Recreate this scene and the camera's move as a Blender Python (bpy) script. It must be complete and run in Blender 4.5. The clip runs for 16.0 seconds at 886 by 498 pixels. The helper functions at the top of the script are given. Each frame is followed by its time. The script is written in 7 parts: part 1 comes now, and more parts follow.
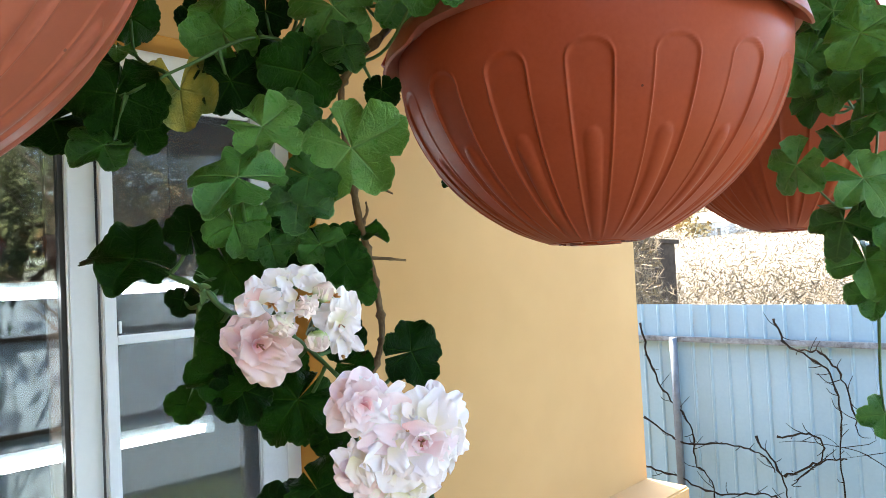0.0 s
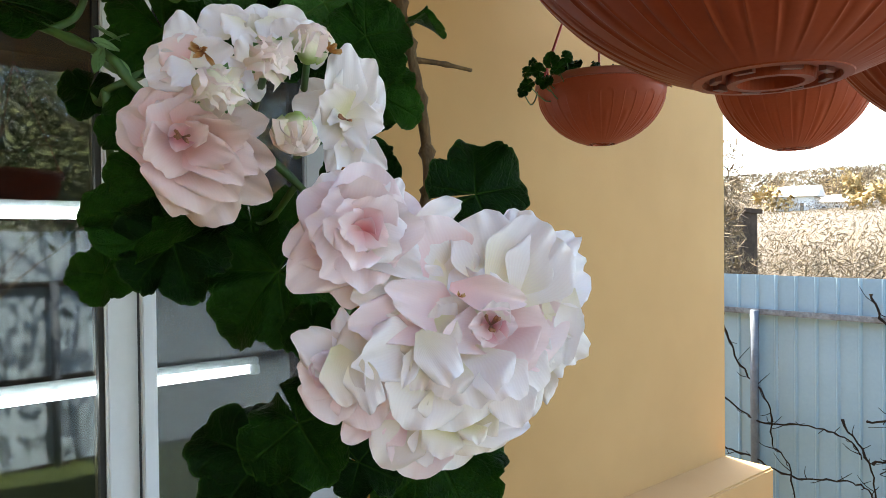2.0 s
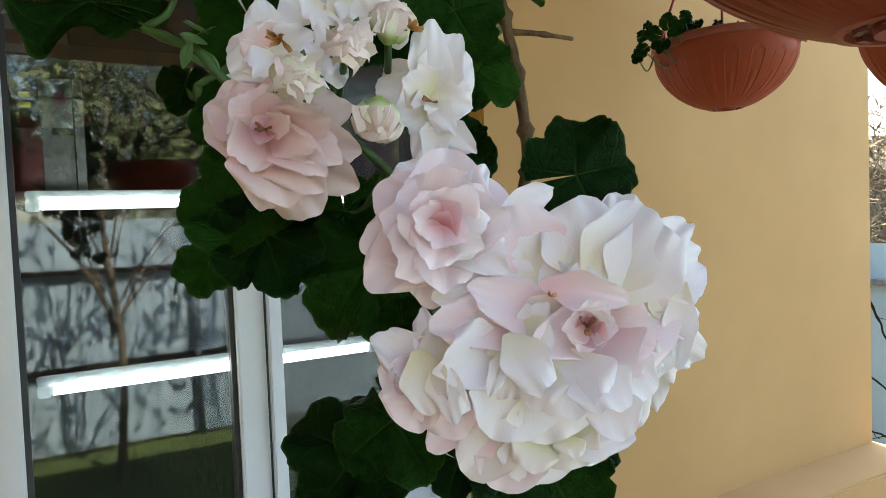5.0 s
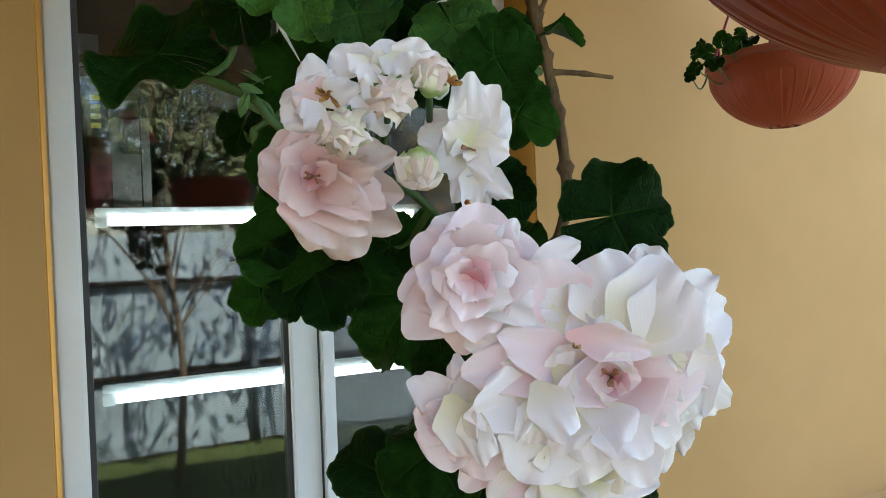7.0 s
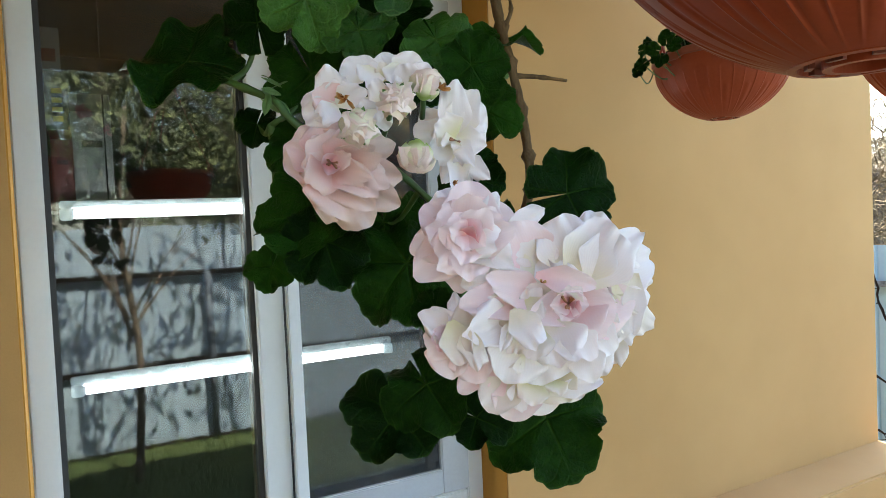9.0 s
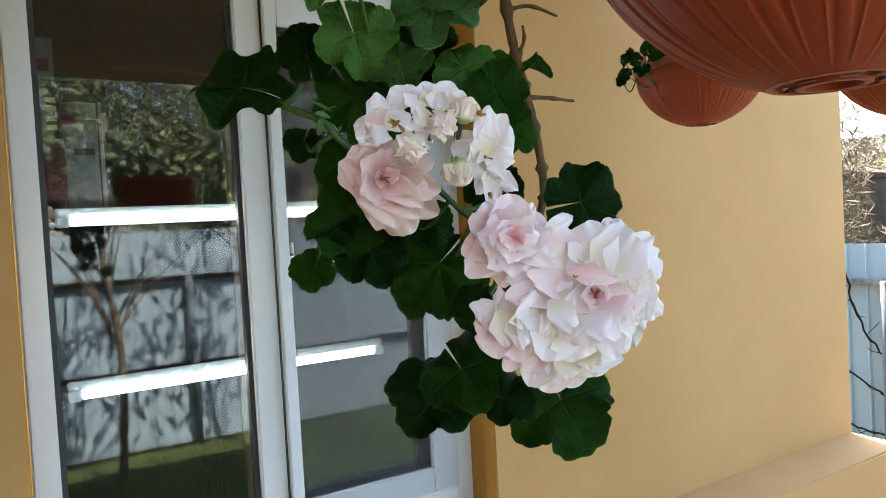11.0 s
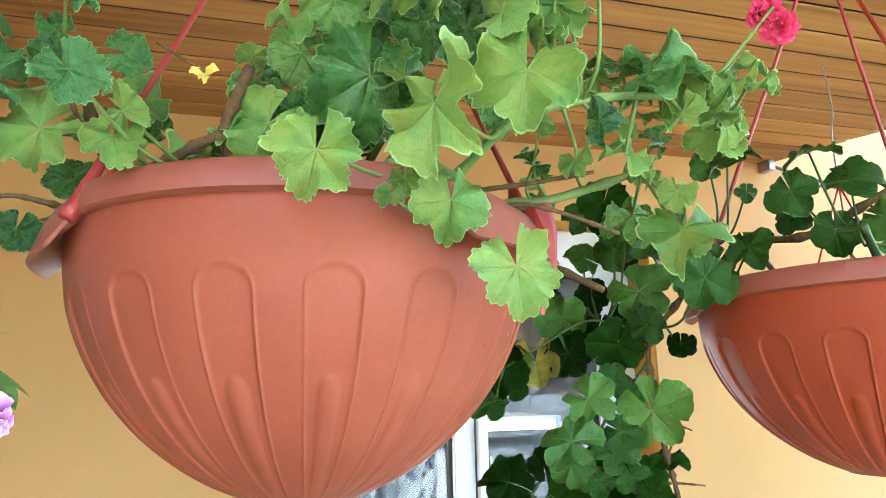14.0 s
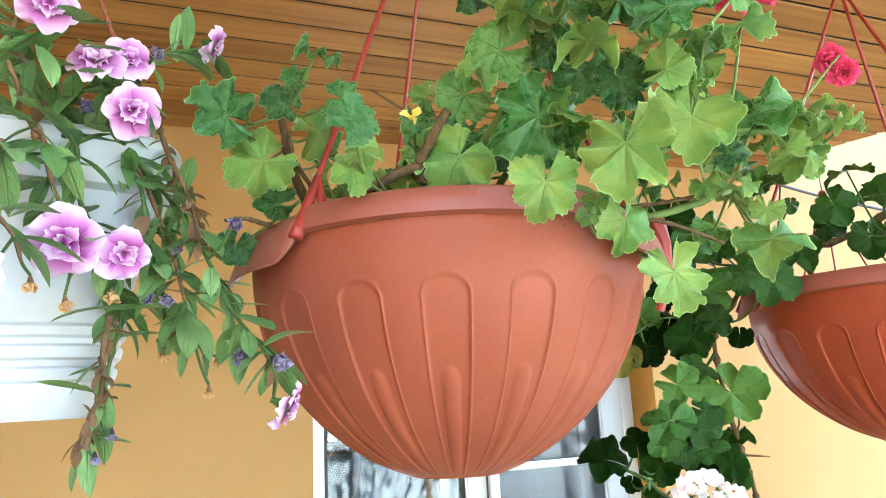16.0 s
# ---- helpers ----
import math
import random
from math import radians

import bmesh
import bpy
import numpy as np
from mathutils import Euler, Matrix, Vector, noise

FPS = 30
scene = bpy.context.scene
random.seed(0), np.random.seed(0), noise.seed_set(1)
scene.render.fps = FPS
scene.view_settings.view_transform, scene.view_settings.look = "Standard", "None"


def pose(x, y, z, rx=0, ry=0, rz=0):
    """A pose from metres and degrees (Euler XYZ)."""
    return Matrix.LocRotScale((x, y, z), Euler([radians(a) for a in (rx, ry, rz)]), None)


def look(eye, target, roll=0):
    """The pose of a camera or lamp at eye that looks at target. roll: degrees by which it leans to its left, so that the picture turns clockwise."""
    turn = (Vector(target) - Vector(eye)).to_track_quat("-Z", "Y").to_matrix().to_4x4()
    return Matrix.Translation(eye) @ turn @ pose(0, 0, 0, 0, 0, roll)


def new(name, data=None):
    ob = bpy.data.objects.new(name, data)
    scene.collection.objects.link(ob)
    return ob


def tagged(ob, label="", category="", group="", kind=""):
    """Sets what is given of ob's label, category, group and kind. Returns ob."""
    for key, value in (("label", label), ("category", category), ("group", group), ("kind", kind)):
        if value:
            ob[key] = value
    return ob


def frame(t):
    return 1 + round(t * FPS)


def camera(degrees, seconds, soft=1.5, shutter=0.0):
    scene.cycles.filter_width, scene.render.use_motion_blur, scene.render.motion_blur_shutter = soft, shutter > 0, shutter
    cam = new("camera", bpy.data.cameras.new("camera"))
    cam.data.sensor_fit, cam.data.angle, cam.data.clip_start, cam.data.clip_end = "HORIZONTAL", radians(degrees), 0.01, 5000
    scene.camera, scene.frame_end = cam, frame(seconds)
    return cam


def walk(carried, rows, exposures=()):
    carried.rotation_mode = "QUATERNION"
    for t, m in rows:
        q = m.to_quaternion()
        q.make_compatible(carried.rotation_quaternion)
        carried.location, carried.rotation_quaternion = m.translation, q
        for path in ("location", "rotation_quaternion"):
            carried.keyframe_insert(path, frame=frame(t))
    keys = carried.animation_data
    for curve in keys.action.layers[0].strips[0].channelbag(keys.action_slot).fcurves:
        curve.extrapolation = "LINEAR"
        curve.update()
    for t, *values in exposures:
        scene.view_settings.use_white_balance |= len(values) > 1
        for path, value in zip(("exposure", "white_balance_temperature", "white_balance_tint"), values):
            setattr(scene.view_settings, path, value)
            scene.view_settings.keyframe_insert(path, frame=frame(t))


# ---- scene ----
cam = camera(65.8, 16.0, soft=0.85)
PATH = [
    (0, (0.0114, -0.0290, 1.5923), (1.4288, 1.3804, 1.6591), -2.84),
    (0.5, (0.0825, 0.0313, 1.5495), (1.4179, 1.5200, 1.5319), -1.72),
    (1, (0.1264, 0.0855, 1.5267), (1.4353, 1.5976, 1.5045), -0.33),
    (1.5, (0.1549, 0.1201, 1.5234), (1.4365, 1.6554, 1.5030), -0.58),
    (2, (0.1521, 0.1285, 1.5202), (1.4269, 1.6694, 1.4938), -0.63),
    (2.5, (0.1484, 0.1466, 1.5132), (1.4123, 1.6960, 1.4684), -0.95),
    (3, (0.1490, 0.1511, 1.5133), (1.3746, 1.7313, 1.4868), -1.17),
    (3.5, (0.1585, 0.1512, 1.5169), (1.3224, 1.7774, 1.4874), -1.27),
    (3.7, (0.1600, 0.1516, 1.5156), (1.2862, 1.8039, 1.4737), -2.12),
    (5.8, (0.1699, 0.1245, 1.5350), (1.0987, 1.8935, 1.4462), -1.40),
    (6, (0.1671, 0.1226, 1.5371), (1.0721, 1.9046, 1.4635), -1.59),
    (6.5, (0.1638, 0.1222, 1.5349), (1.0294, 1.9222, 1.4310), -1.82),
    (7, (0.1670, 0.1261, 1.5334), (1.0320, 1.9288, 1.4891), -1.93),
    (7.5, (0.1580, 0.1119, 1.5283), (1.0406, 1.9056, 1.4669), -1.84),
    (8, (0.1510, 0.0999, 1.5258), (1.0571, 1.8817, 1.4612), -1.83),
    (8.2, (0.1452, 0.0950, 1.5253), (1.0838, 1.8597, 1.4556), -1.52),
    (10.3, (0.1059, 0.0576, 1.5290), (1.0946, 1.7949, 1.4644), -3.10),
    (10.5, (0.1007, 0.0545, 1.5276), (1.0811, 1.7967, 1.4665), -2.99),
    (11, (0.0810, 0.0516, 1.5291), (1.1076, 1.7667, 1.4627), -3.16),
    (11.5, (0.0480, 0.0224, 1.5395), (1.1531, 1.6891, 1.5123), -4.07),
    (12, (-0.0081, -0.0486, 1.5678), (1.1946, 1.5489, 1.6035), -4.93),
    (12.5, (-0.0641, -0.0903, 1.6173), (1.0624, 1.5479, 1.8340), -5.31),
    (13, (-0.0799, -0.0972, 1.6655), (0.8554, 1.6308, 2.0391), -4.89),
    (13.5, (-0.0488, -0.1678, 1.6961), (0.6892, 1.6518, 2.0760), -2.25),
    (14, (-0.0791, -0.2456, 1.7032), (0.4799, 1.6316, 2.1077), -1.27),
    (14.5, (-0.1551, -0.2827, 1.7153), (0.3937, 1.5798, 2.1946), -2.02),
    (15, (-0.2159, -0.2837, 1.7130), (0.4303, 1.5460, 2.1973), -2.64),
    (15.5, (-0.2470, -0.2910, 1.7174), (0.4547, 1.5148, 2.2141), -1.87),
    (16, (-0.2712, -0.2840, 1.6937), (0.4184, 1.5467, 2.1099), -2.90),
]
EXPOSURES = [(0.0, 3.69, 6450, 9), (0.5, 3.30, 6550, 10), (1.6, 3.06, 6650, 9), (3.5, 2.99, 6950, 6), (6.0, 3.09, 6700, 5), (8.0, 3.17, 6700, 6), (11.5, 3.23, 6600, 10), (12.0, 3.31, 6700, 12), (12.5, 3.68, 6550, 10), (13.0, 3.91, 6350, 9), (13.5, 4.35, 6150, 9), (14.0, 4.55, 6250, 10), (14.4, 4.81, 6300, 10), (15.5, 4.77, 6400, 10), (16.0, 4.63, 6450, 10)]
walk(cam, [(t, look(eye, target, roll)) for t, eye, target, roll in PATH],
     exposures=EXPOSURES)

# ---- world, sun and exposure ----
world = bpy.data.worlds.new("sky")
scene.world = world
world.use_nodes = True
wn, wl = world.node_tree.nodes, world.node_tree.links
SUN_ELEV, SUN_AZ = 56.0, 18.0     # azimuth from +y towards +x
sky = wn.new("ShaderNodeTexSky")
sky.sky_type, sky.sun_disc = 'NISHITA', False
sky.sun_elevation, sky.sun_rotation = radians(SUN_ELEV), radians(SUN_AZ)
sky.air_density, sky.dust_density = 1.0, 1.6
wn["Background"].inputs["Strength"].default_value = 0.15
wl.new(sky.outputs[0], wn["Background"].inputs["Color"])
sun_data = bpy.data.lights.new("sun", 'SUN')
sun_data.energy, sun_data.angle, sun_data.color = 4.6, radians(0.6), (1.0, 0.93, 0.82)
sun = new("sun", sun_data)
sd = Vector((math.sin(radians(SUN_AZ)) * math.cos(radians(SUN_ELEV)), math.cos(radians(SUN_AZ)) * math.cos(radians(SUN_ELEV)), math.sin(radians(SUN_ELEV))))
sun.matrix_world = look(sd * 30, (0, 0, 0))


# ---- materials ----
def ramp(nt, fac, stops):
    r = nt.nodes.new("ShaderNodeValToRGB")
    els = r.color_ramp.elements
    while len(els) < len(stops):
        els.new(0.5)
    for el, (p, c) in zip(els, stops):
        el.position, el.color = p, (*c, 1)
    nt.links.new(fac, r.inputs[0])
    return r.outputs[0]


def noise_tex(nt, scale, detail=4.0, rough=0.55, coord="Object", stretch=None):
    tc = nt.nodes.new("ShaderNodeTexCoord")
    n = nt.nodes.new("ShaderNodeTexNoise")
    n.inputs["Scale"].default_value, n.inputs["Detail"].default_value, n.inputs["Roughness"].default_value = scale, detail, rough
    src = tc.outputs[coord]
    if stretch:
        mp = nt.nodes.new("ShaderNodeMapping")
        mp.inputs["Scale"].default_value = stretch
        nt.links.new(src, mp.inputs[0])
        src = mp.outputs[0]
    nt.links.new(src, n.inputs["Vector"])
    return n.outputs["Fac"]


def mix_col(nt, fac, a, b, mode='MIX'):
    m = nt.nodes.new("ShaderNodeMix")
    m.data_type, m.blend_type = 'RGBA', mode
    for sock, v in ((m.inputs[0], fac), (m.inputs[6], a), (m.inputs[7], b)):
        if isinstance(v, (int, float)):
            sock.default_value = v
        elif isinstance(v, tuple):
            sock.default_value = (*v, 1)
        else:
            nt.links.new(v, sock)
    return m.outputs[2]


def math_node(nt, op, a, b=0.0, c=0.0, clamp=False):
    m = nt.nodes.new("ShaderNodeMath")
    m.operation, m.use_clamp = op, clamp
    for sock, v in zip(m.inputs, (a, b, c)):
        if isinstance(v, (int, float)):
            sock.default_value = v
        else:
            nt.links.new(v, sock)
    return m.outputs[0]


def bump(nt, height, strength, distance=0.002):
    b = nt.nodes.new("ShaderNodeBump")
    b.inputs["Strength"].default_value, b.inputs["Distance"].default_value = strength, distance
    nt.links.new(height, b.inputs["Height"])
    return b.outputs[0]


def blank(name):
    m = bpy.data.materials.new(name)
    m.use_nodes = True
    return m, m.node_tree, m.node_tree.nodes["Principled BSDF"]


def surface(name, dark, light, scale=6.0, fine=120.0, rough=0.6, metal=0.0, relief=0.15, stretch=None, spec=0.5, per_island=0.0, per_object=0.0):
    """A general surface: broad and fine variation of two tones, with relief."""
    m, nt, p = blank(name)
    broad = noise_tex(nt, scale, 5.0, 0.6, stretch=stretch)
    grain = noise_tex(nt, fine, 3.0, 0.6, stretch=stretch)
    mixf = math_node(nt, 'ADD', math_node(nt, 'MULTIPLY', broad, 0.7), math_node(nt, 'MULTIPLY', grain, 0.3))
    col = ramp(nt, mixf, [(0.3, dark), (0.68, light)])
    if per_island or per_object:
        src = nt.nodes.new("ShaderNodeNewGeometry").outputs["Random Per Island"] if per_island else nt.nodes.new("ShaderNodeObjectInfo").outputs["Random"]
        k = per_island or per_object
        hs = nt.nodes.new("ShaderNodeHueSaturation")
        nt.links.new(math_node(nt, 'MULTIPLY_ADD', src, 2 * k, 1 - k), hs.inputs["Value"])
        nt.links.new(col, hs.inputs["Color"])
        col = hs.outputs[0]
    nt.links.new(col, p.inputs["Base Color"])
    nt.links.new(math_node(nt, 'MULTIPLY_ADD', grain, 0.2, rough - 0.1), p.inputs["Roughness"])
    p.inputs["Metallic"].default_value, p.inputs["Specular IOR Level"].default_value = metal, spec
    if relief:
        nt.links.new(bump(nt, mixf, relief), p.inputs["Normal"])
    return m


def own_noise(nt, scale, detail, rough, seed):
    """Noise in the space of one leaf or petal (radius about 1), different on every object."""
    tc = nt.nodes.new("ShaderNodeTexCoord")
    info = nt.nodes.new("ShaderNodeObjectInfo")
    n = nt.nodes.new("ShaderNodeTexNoise")
    n.noise_dimensions = '4D'
    n.inputs["Scale"].default_value, n.inputs["Detail"].default_value, n.inputs["Roughness"].default_value = scale, detail, rough
    nt.links.new(tc.outputs["Object"], n.inputs["Vector"])
    nt.links.new(math_node(nt, 'MULTIPLY_ADD', info.outputs["Random"], 37.0, seed), n.inputs["W"])
    return n.outputs["Fac"]


def leafy(name, deep, mid, pale, vein, rough=0.36, through_light=0.16, yellow=(0.45, 0.36, 0.05), yellowing=0.0, veins=0.35, spec=0.5, spread=0.62, rim=0.3, relief=1.0):
    """A leaf: main and side veins from the vein distance (kept in the UV map), mottling, blistered relief, a tone of its own for every leaf."""
    m, nt, p = blank(name)
    uv = nt.nodes.new("ShaderNodeUVMap")
    sep = nt.nodes.new("ShaderNodeSeparateXYZ")
    nt.links.new(uv.outputs[0], sep.inputs[0])
    gap, out = sep.outputs[0], sep.outputs[1]
    dist = math_node(nt, 'MULTIPLY', gap, out)
    info = nt.nodes.new("ShaderNodeObjectInfo")
    mott = own_noise(nt, 4.5, 5.0, 0.62, 0.0)
    big = own_noise(nt, 1.3, 2.0, 0.5, 5.0)
    fine = own_noise(nt, 26.0, 3.0, 0.6, 9.0)
    tone = math_node(nt, 'ADD', math_node(nt, 'MULTIPLY', info.outputs["Random"], spread), math_node(nt, 'MULTIPLY_ADD', mott, 0.75, -0.14))
    col = ramp(nt, tone, [(0.10, deep), (0.5, mid), (0.95, pale)])
    if yellowing:
        yk = math_node(nt, 'MULTIPLY', math_node(nt, 'MULTIPLY_ADD', big, 5.0, -2.2, clamp=True), yellowing)
        col = mix_col(nt, yk, col, yellow)
    vm = math_node(nt, 'SUBTRACT', 1.0, math_node(nt, 'MULTIPLY', dist, 30.0, clamp=True), clamp=True)
    vm = math_node(nt, 'MULTIPLY', vm, math_node(nt, 'SUBTRACT', 1.08, out, clamp=True))
    # side veins leave each main vein at a slant
    slant = math_node(nt, 'SUBTRACT', out, math_node(nt, 'MULTIPLY', gap, 0.85))
    saw = math_node(nt, 'ABSOLUTE', math_node(nt, 'SUBTRACT', math_node(nt, 'FRACT', math_node(nt, 'MULTIPLY_ADD', mott, 0.9, math_node(nt, 'MULTIPLY', slant, 3.6))), 0.5))
    side = math_node(nt, 'SUBTRACT', 1.0, math_node(nt, 'MULTIPLY', saw, 9.0, clamp=True), clamp=True)
    side = math_node(nt, 'MULTIPLY', side, math_node(nt, 'MULTIPLY', out, 0.30))
    allv = math_node(nt, 'MAXIMUM', vm, side)
    col = mix_col(nt, math_node(nt, 'MULTIPLY', allv, veins, clamp=True), col, vein)
    edge = math_node(nt, 'GREATER_THAN', out, 0.968)
    col = mix_col(nt, math_node(nt, 'MULTIPLY', edge, rim), col, vein)
    nt.links.new(col, p.inputs["Base Color"])
    nt.links.new(math_node(nt, 'MULTIPLY_ADD', mott, 0.22, rough - 0.11), p.inputs["Roughness"])
    p.inputs["Specular IOR Level"].default_value = spec
    hgt = math_node(nt, 'ADD', math_node(nt, 'MULTIPLY', allv, -0.9), math_node(nt, 'MULTIPLY_ADD', mott, 1.1, math_node(nt, 'MULTIPLY', fine, 0.55)))
    nt.links.new(bump(nt, hgt, relief, 0.0020), p.inputs["Normal"])
    tr = nt.nodes.new("ShaderNodeBsdfTranslucent")
    nt.links.new(mix_col(nt, 0.4, col, pale), tr.inputs[0])
    ms = nt.nodes.new("ShaderNodeMixShader")
    ms.inputs[0].default_value = through_light
    nt.links.new(p.outputs[0], ms.inputs[1])
    nt.links.new(tr.outputs[0], ms.inputs[2])
    nt.links.new(ms.outputs[0], nt.nodes["Material Output"].inputs[0])
    return m


def petal_mat(name, base, mid, tip, vein=None, through_light=0.25, spread=0.10, stops=(0.08, 0.48, 0.9)):
    """A petal: colour from its base (v=0) to its rim (v=1), fine lengthwise veins, slight tone of its own."""
    m, nt, p = blank(name)
    uv = nt.nodes.new("ShaderNodeUVMap")
    sep = nt.nodes.new("ShaderNodeSeparateXYZ")
    nt.links.new(uv.outputs[0], sep.inputs[0])
    info = nt.nodes.new("ShaderNodeObjectInfo")
    nz = own_noise(nt, 2.2, 3.0, 0.5, 3.0)
    v = math_node(nt, 'ADD', sep.outputs[1], math_node(nt, 'MULTIPLY_ADD', nz, 0.3, -0.15))
    v = math_node(nt, 'ADD', v, math_node(nt, 'MULTIPLY_ADD', info.outputs["Random"], 2 * spread, -spread))
    col = ramp(nt, v, list(zip(stops, (base, mid, tip))))
    wav = nt.nodes.new("ShaderNodeTexWave")
    wav.inputs["Scale"].default_value, wav.inputs["Distortion"].default_value = 7.0, 3.0
    nt.links.new(uv.outputs[0], wav.inputs["Vector"])
    if vein:
        k = math_node(nt, 'MULTIPLY', math_node(nt, 'POWER', wav.outputs[1], 3.0), math_node(nt, 'SUBTRACT', 1.05, sep.outputs[1], clamp=True))
        col = mix_col(nt, math_node(nt, 'MULTIPLY', k, 0.34, clamp=True), col, vein)
    nt.links.new(col, p.inputs["Base Color"])
    p.inputs["Roughness"].default_value, p.inputs["Specular IOR Level"].default_value = 0.62, 0.25
    nt.links.new(bump(nt, math_node(nt, 'ADD', math_node(nt, 'MULTIPLY', wav.outputs[1], 0.05), nz), 0.30, 0.0009), p.inputs["Normal"])
    tr = nt.nodes.new("ShaderNodeBsdfTranslucent")
    nt.links.new(col, tr.inputs[0])
    ms = nt.nodes.new("ShaderNodeMixShader")
    ms.inputs[0].default_value = through_light
    nt.links.new(p.outputs[0], ms.inputs[1])
    nt.links.new(tr.outputs[0], ms.inputs[2])
    nt.links.new(ms.outputs[0], nt.nodes["Material Output"].inputs[0])
    return m


def board_mat():
    """Varnished soffit boards: grain along x, a tone for each board, dark knots."""
    m, nt, p = blank("varnished_boards")
    geo = nt.nodes.new("ShaderNodeNewGeometry")
    tone = geo.outputs["Random Per Island"]
    grain = noise_tex(nt, 9.0, 6.0, 0.6, stretch=(0.22, 7.0, 3.0))
    streak = noise_tex(nt, 3.0, 2.0, 0.5, stretch=(0.2, 6.0, 3.0))
    k = math_node(nt, 'ADD', math_node(nt, 'MULTIPLY', grain, 0.55), math_node(nt, 'MULTIPLY', streak, 0.45))
    col = ramp(nt, k, [(0.30, (0.145, 0.060, 0.015)), (0.45, (0.250, 0.115, 0.028)), (0.57, (0.300, 0.146, 0.036)), (0.74, (0.385, 0.198, 0.052))])
    hs = nt.nodes.new("ShaderNodeHueSaturation")
    nt.links.new(math_node(nt, 'MULTIPLY_ADD', tone, 0.48, 0.86), hs.inputs["Value"])
    hs.inputs["Saturation"].default_value = 0.97
    nt.links.new(col, hs.inputs["Color"])
    tc = nt.nodes.new("ShaderNodeTexCoord")
    mp = nt.nodes.new("ShaderNodeMapping")
    mp.inputs["Scale"].default_value = (1.9, 5.2, 1.0)
    nt.links.new(tc.outputs["Object"], mp.inputs[0])
    vor = nt.nodes.new("ShaderNodeTexVoronoi")
    vor.inputs["Scale"].default_value = 1.0
    nt.links.new(mp.outputs[0], vor.inputs["Vector"])
    knot = math_node(nt, 'SUBTRACT', 1.0, math_node(nt, 'MULTIPLY', vor.outputs["Distance"], 9.0, clamp=True), clamp=True)
    nt.links.new(mix_col(nt, math_node(nt, 'MULTIPLY', knot, 0.8), hs.outputs[0], (0.07, 0.03, 0.012)), p.inputs["Base Color"])
    p.inputs["Roughness"].default_value, p.inputs["Specular IOR Level"].default_value = 0.5, 0.12
    nt.links.new(bump(nt, k, 0.25, 0.001), p.inputs["Normal"])
    return m


def glass_mat(name, tint=(0.80, 0.84, 0.84), ior=1.7):
    m = bpy.data.materials.new(name)
    m.use_nodes = True
    nt = m.node_tree
    nt.nodes.remove(nt.nodes["Principled BSDF"])
    fr = nt.nodes.new("ShaderNodeFresnel")
    fr.inputs[0].default_value = ior
    gl = nt.nodes.new("ShaderNodeBsdfGlossy")
    gl.inputs["Roughness"].default_value = 0.025
    wob = noise_tex(nt, 2.2, 1.0, 0.4)
    nt.links.new(bump(nt, wob, 0.05, 0.02), gl.inputs["Normal"])
    tr = nt.nodes.new("ShaderNodeBsdfTransparent")
    tr.inputs[0].default_value = (*tint, 1)
    ms = nt.nodes.new("ShaderNodeMixShader")
    nt.links.new(math_node(nt, 'MULTIPLY', fr.outputs[0], 1.25, clamp=True), ms.inputs[0])
    nt.links.new(tr.outputs[0], ms.inputs[1])
    nt.links.new(gl.outputs[0], ms.inputs[2])
    nt.links.new(ms.outputs[0], nt.nodes["Material Output"].inputs[0])
    return m


def mesh_screen_mat():
    """Fine insect mesh: lets most of the light through, greyish."""
    m = bpy.data.materials.new("insect_mesh")
    m.use_nodes = True
    nt = m.node_tree
    p = nt.nodes["Principled BSDF"]
    p.inputs["Base Color"].default_value = (0.06, 0.066, 0.072, 1)
    p.inputs["Roughness"].default_value = 0.8
    tr = nt.nodes.new("ShaderNodeBsdfTransparent")
    ms = nt.nodes.new("ShaderNodeMixShader")
    ms.inputs[0].default_value = 0.24
    nt.links.new(tr.outputs[0], ms.inputs[1])
    nt.links.new(p.outputs[0], ms.inputs[2])
    nt.links.new(ms.outputs[0], nt.nodes["Material Output"].inputs[0])
    return m


def lamp_mat(name, colour, strength):
    m, nt, p = blank(name)
    p.inputs["Emission Color"].default_value = (*colour, 1)
    p.inputs["Emission Strength"].default_value = strength
    return m


M_WALL = surface("yellow_plaster", (0.414, 0.239, 0.092), (0.490, 0.294, 0.120), 1.7, 260.0, 0.85, relief=0.25, spec=0.2)
M_REVEAL = surface("ochre_reveal_plaster", (0.42, 0.20, 0.036), (0.48, 0.25, 0.048), 3.0, 220.0, 0.8, relief=0.2, spec=0.2)
M_PVC = surface("white_pvc", (0.56, 0.59, 0.615), (0.62, 0.65, 0.675), 3.0, 90.0, 0.35, relief=0.02)
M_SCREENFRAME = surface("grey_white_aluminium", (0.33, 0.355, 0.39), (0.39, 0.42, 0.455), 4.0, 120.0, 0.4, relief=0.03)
# black of the window gasket; also painted on as shade between the ceiling boards
M_GASKET_AND_GAP_SHADE = surface("black_gasket_and_gap_shade", (0.012, 0.012, 0.013), (0.025, 0.025, 0.026), 8.0, 80.0, 0.6, relief=0.05)
M_GLASS = glass_mat("window_glass")
M_MESH = mesh_screen_mat()
M_BOARD = board_mat()
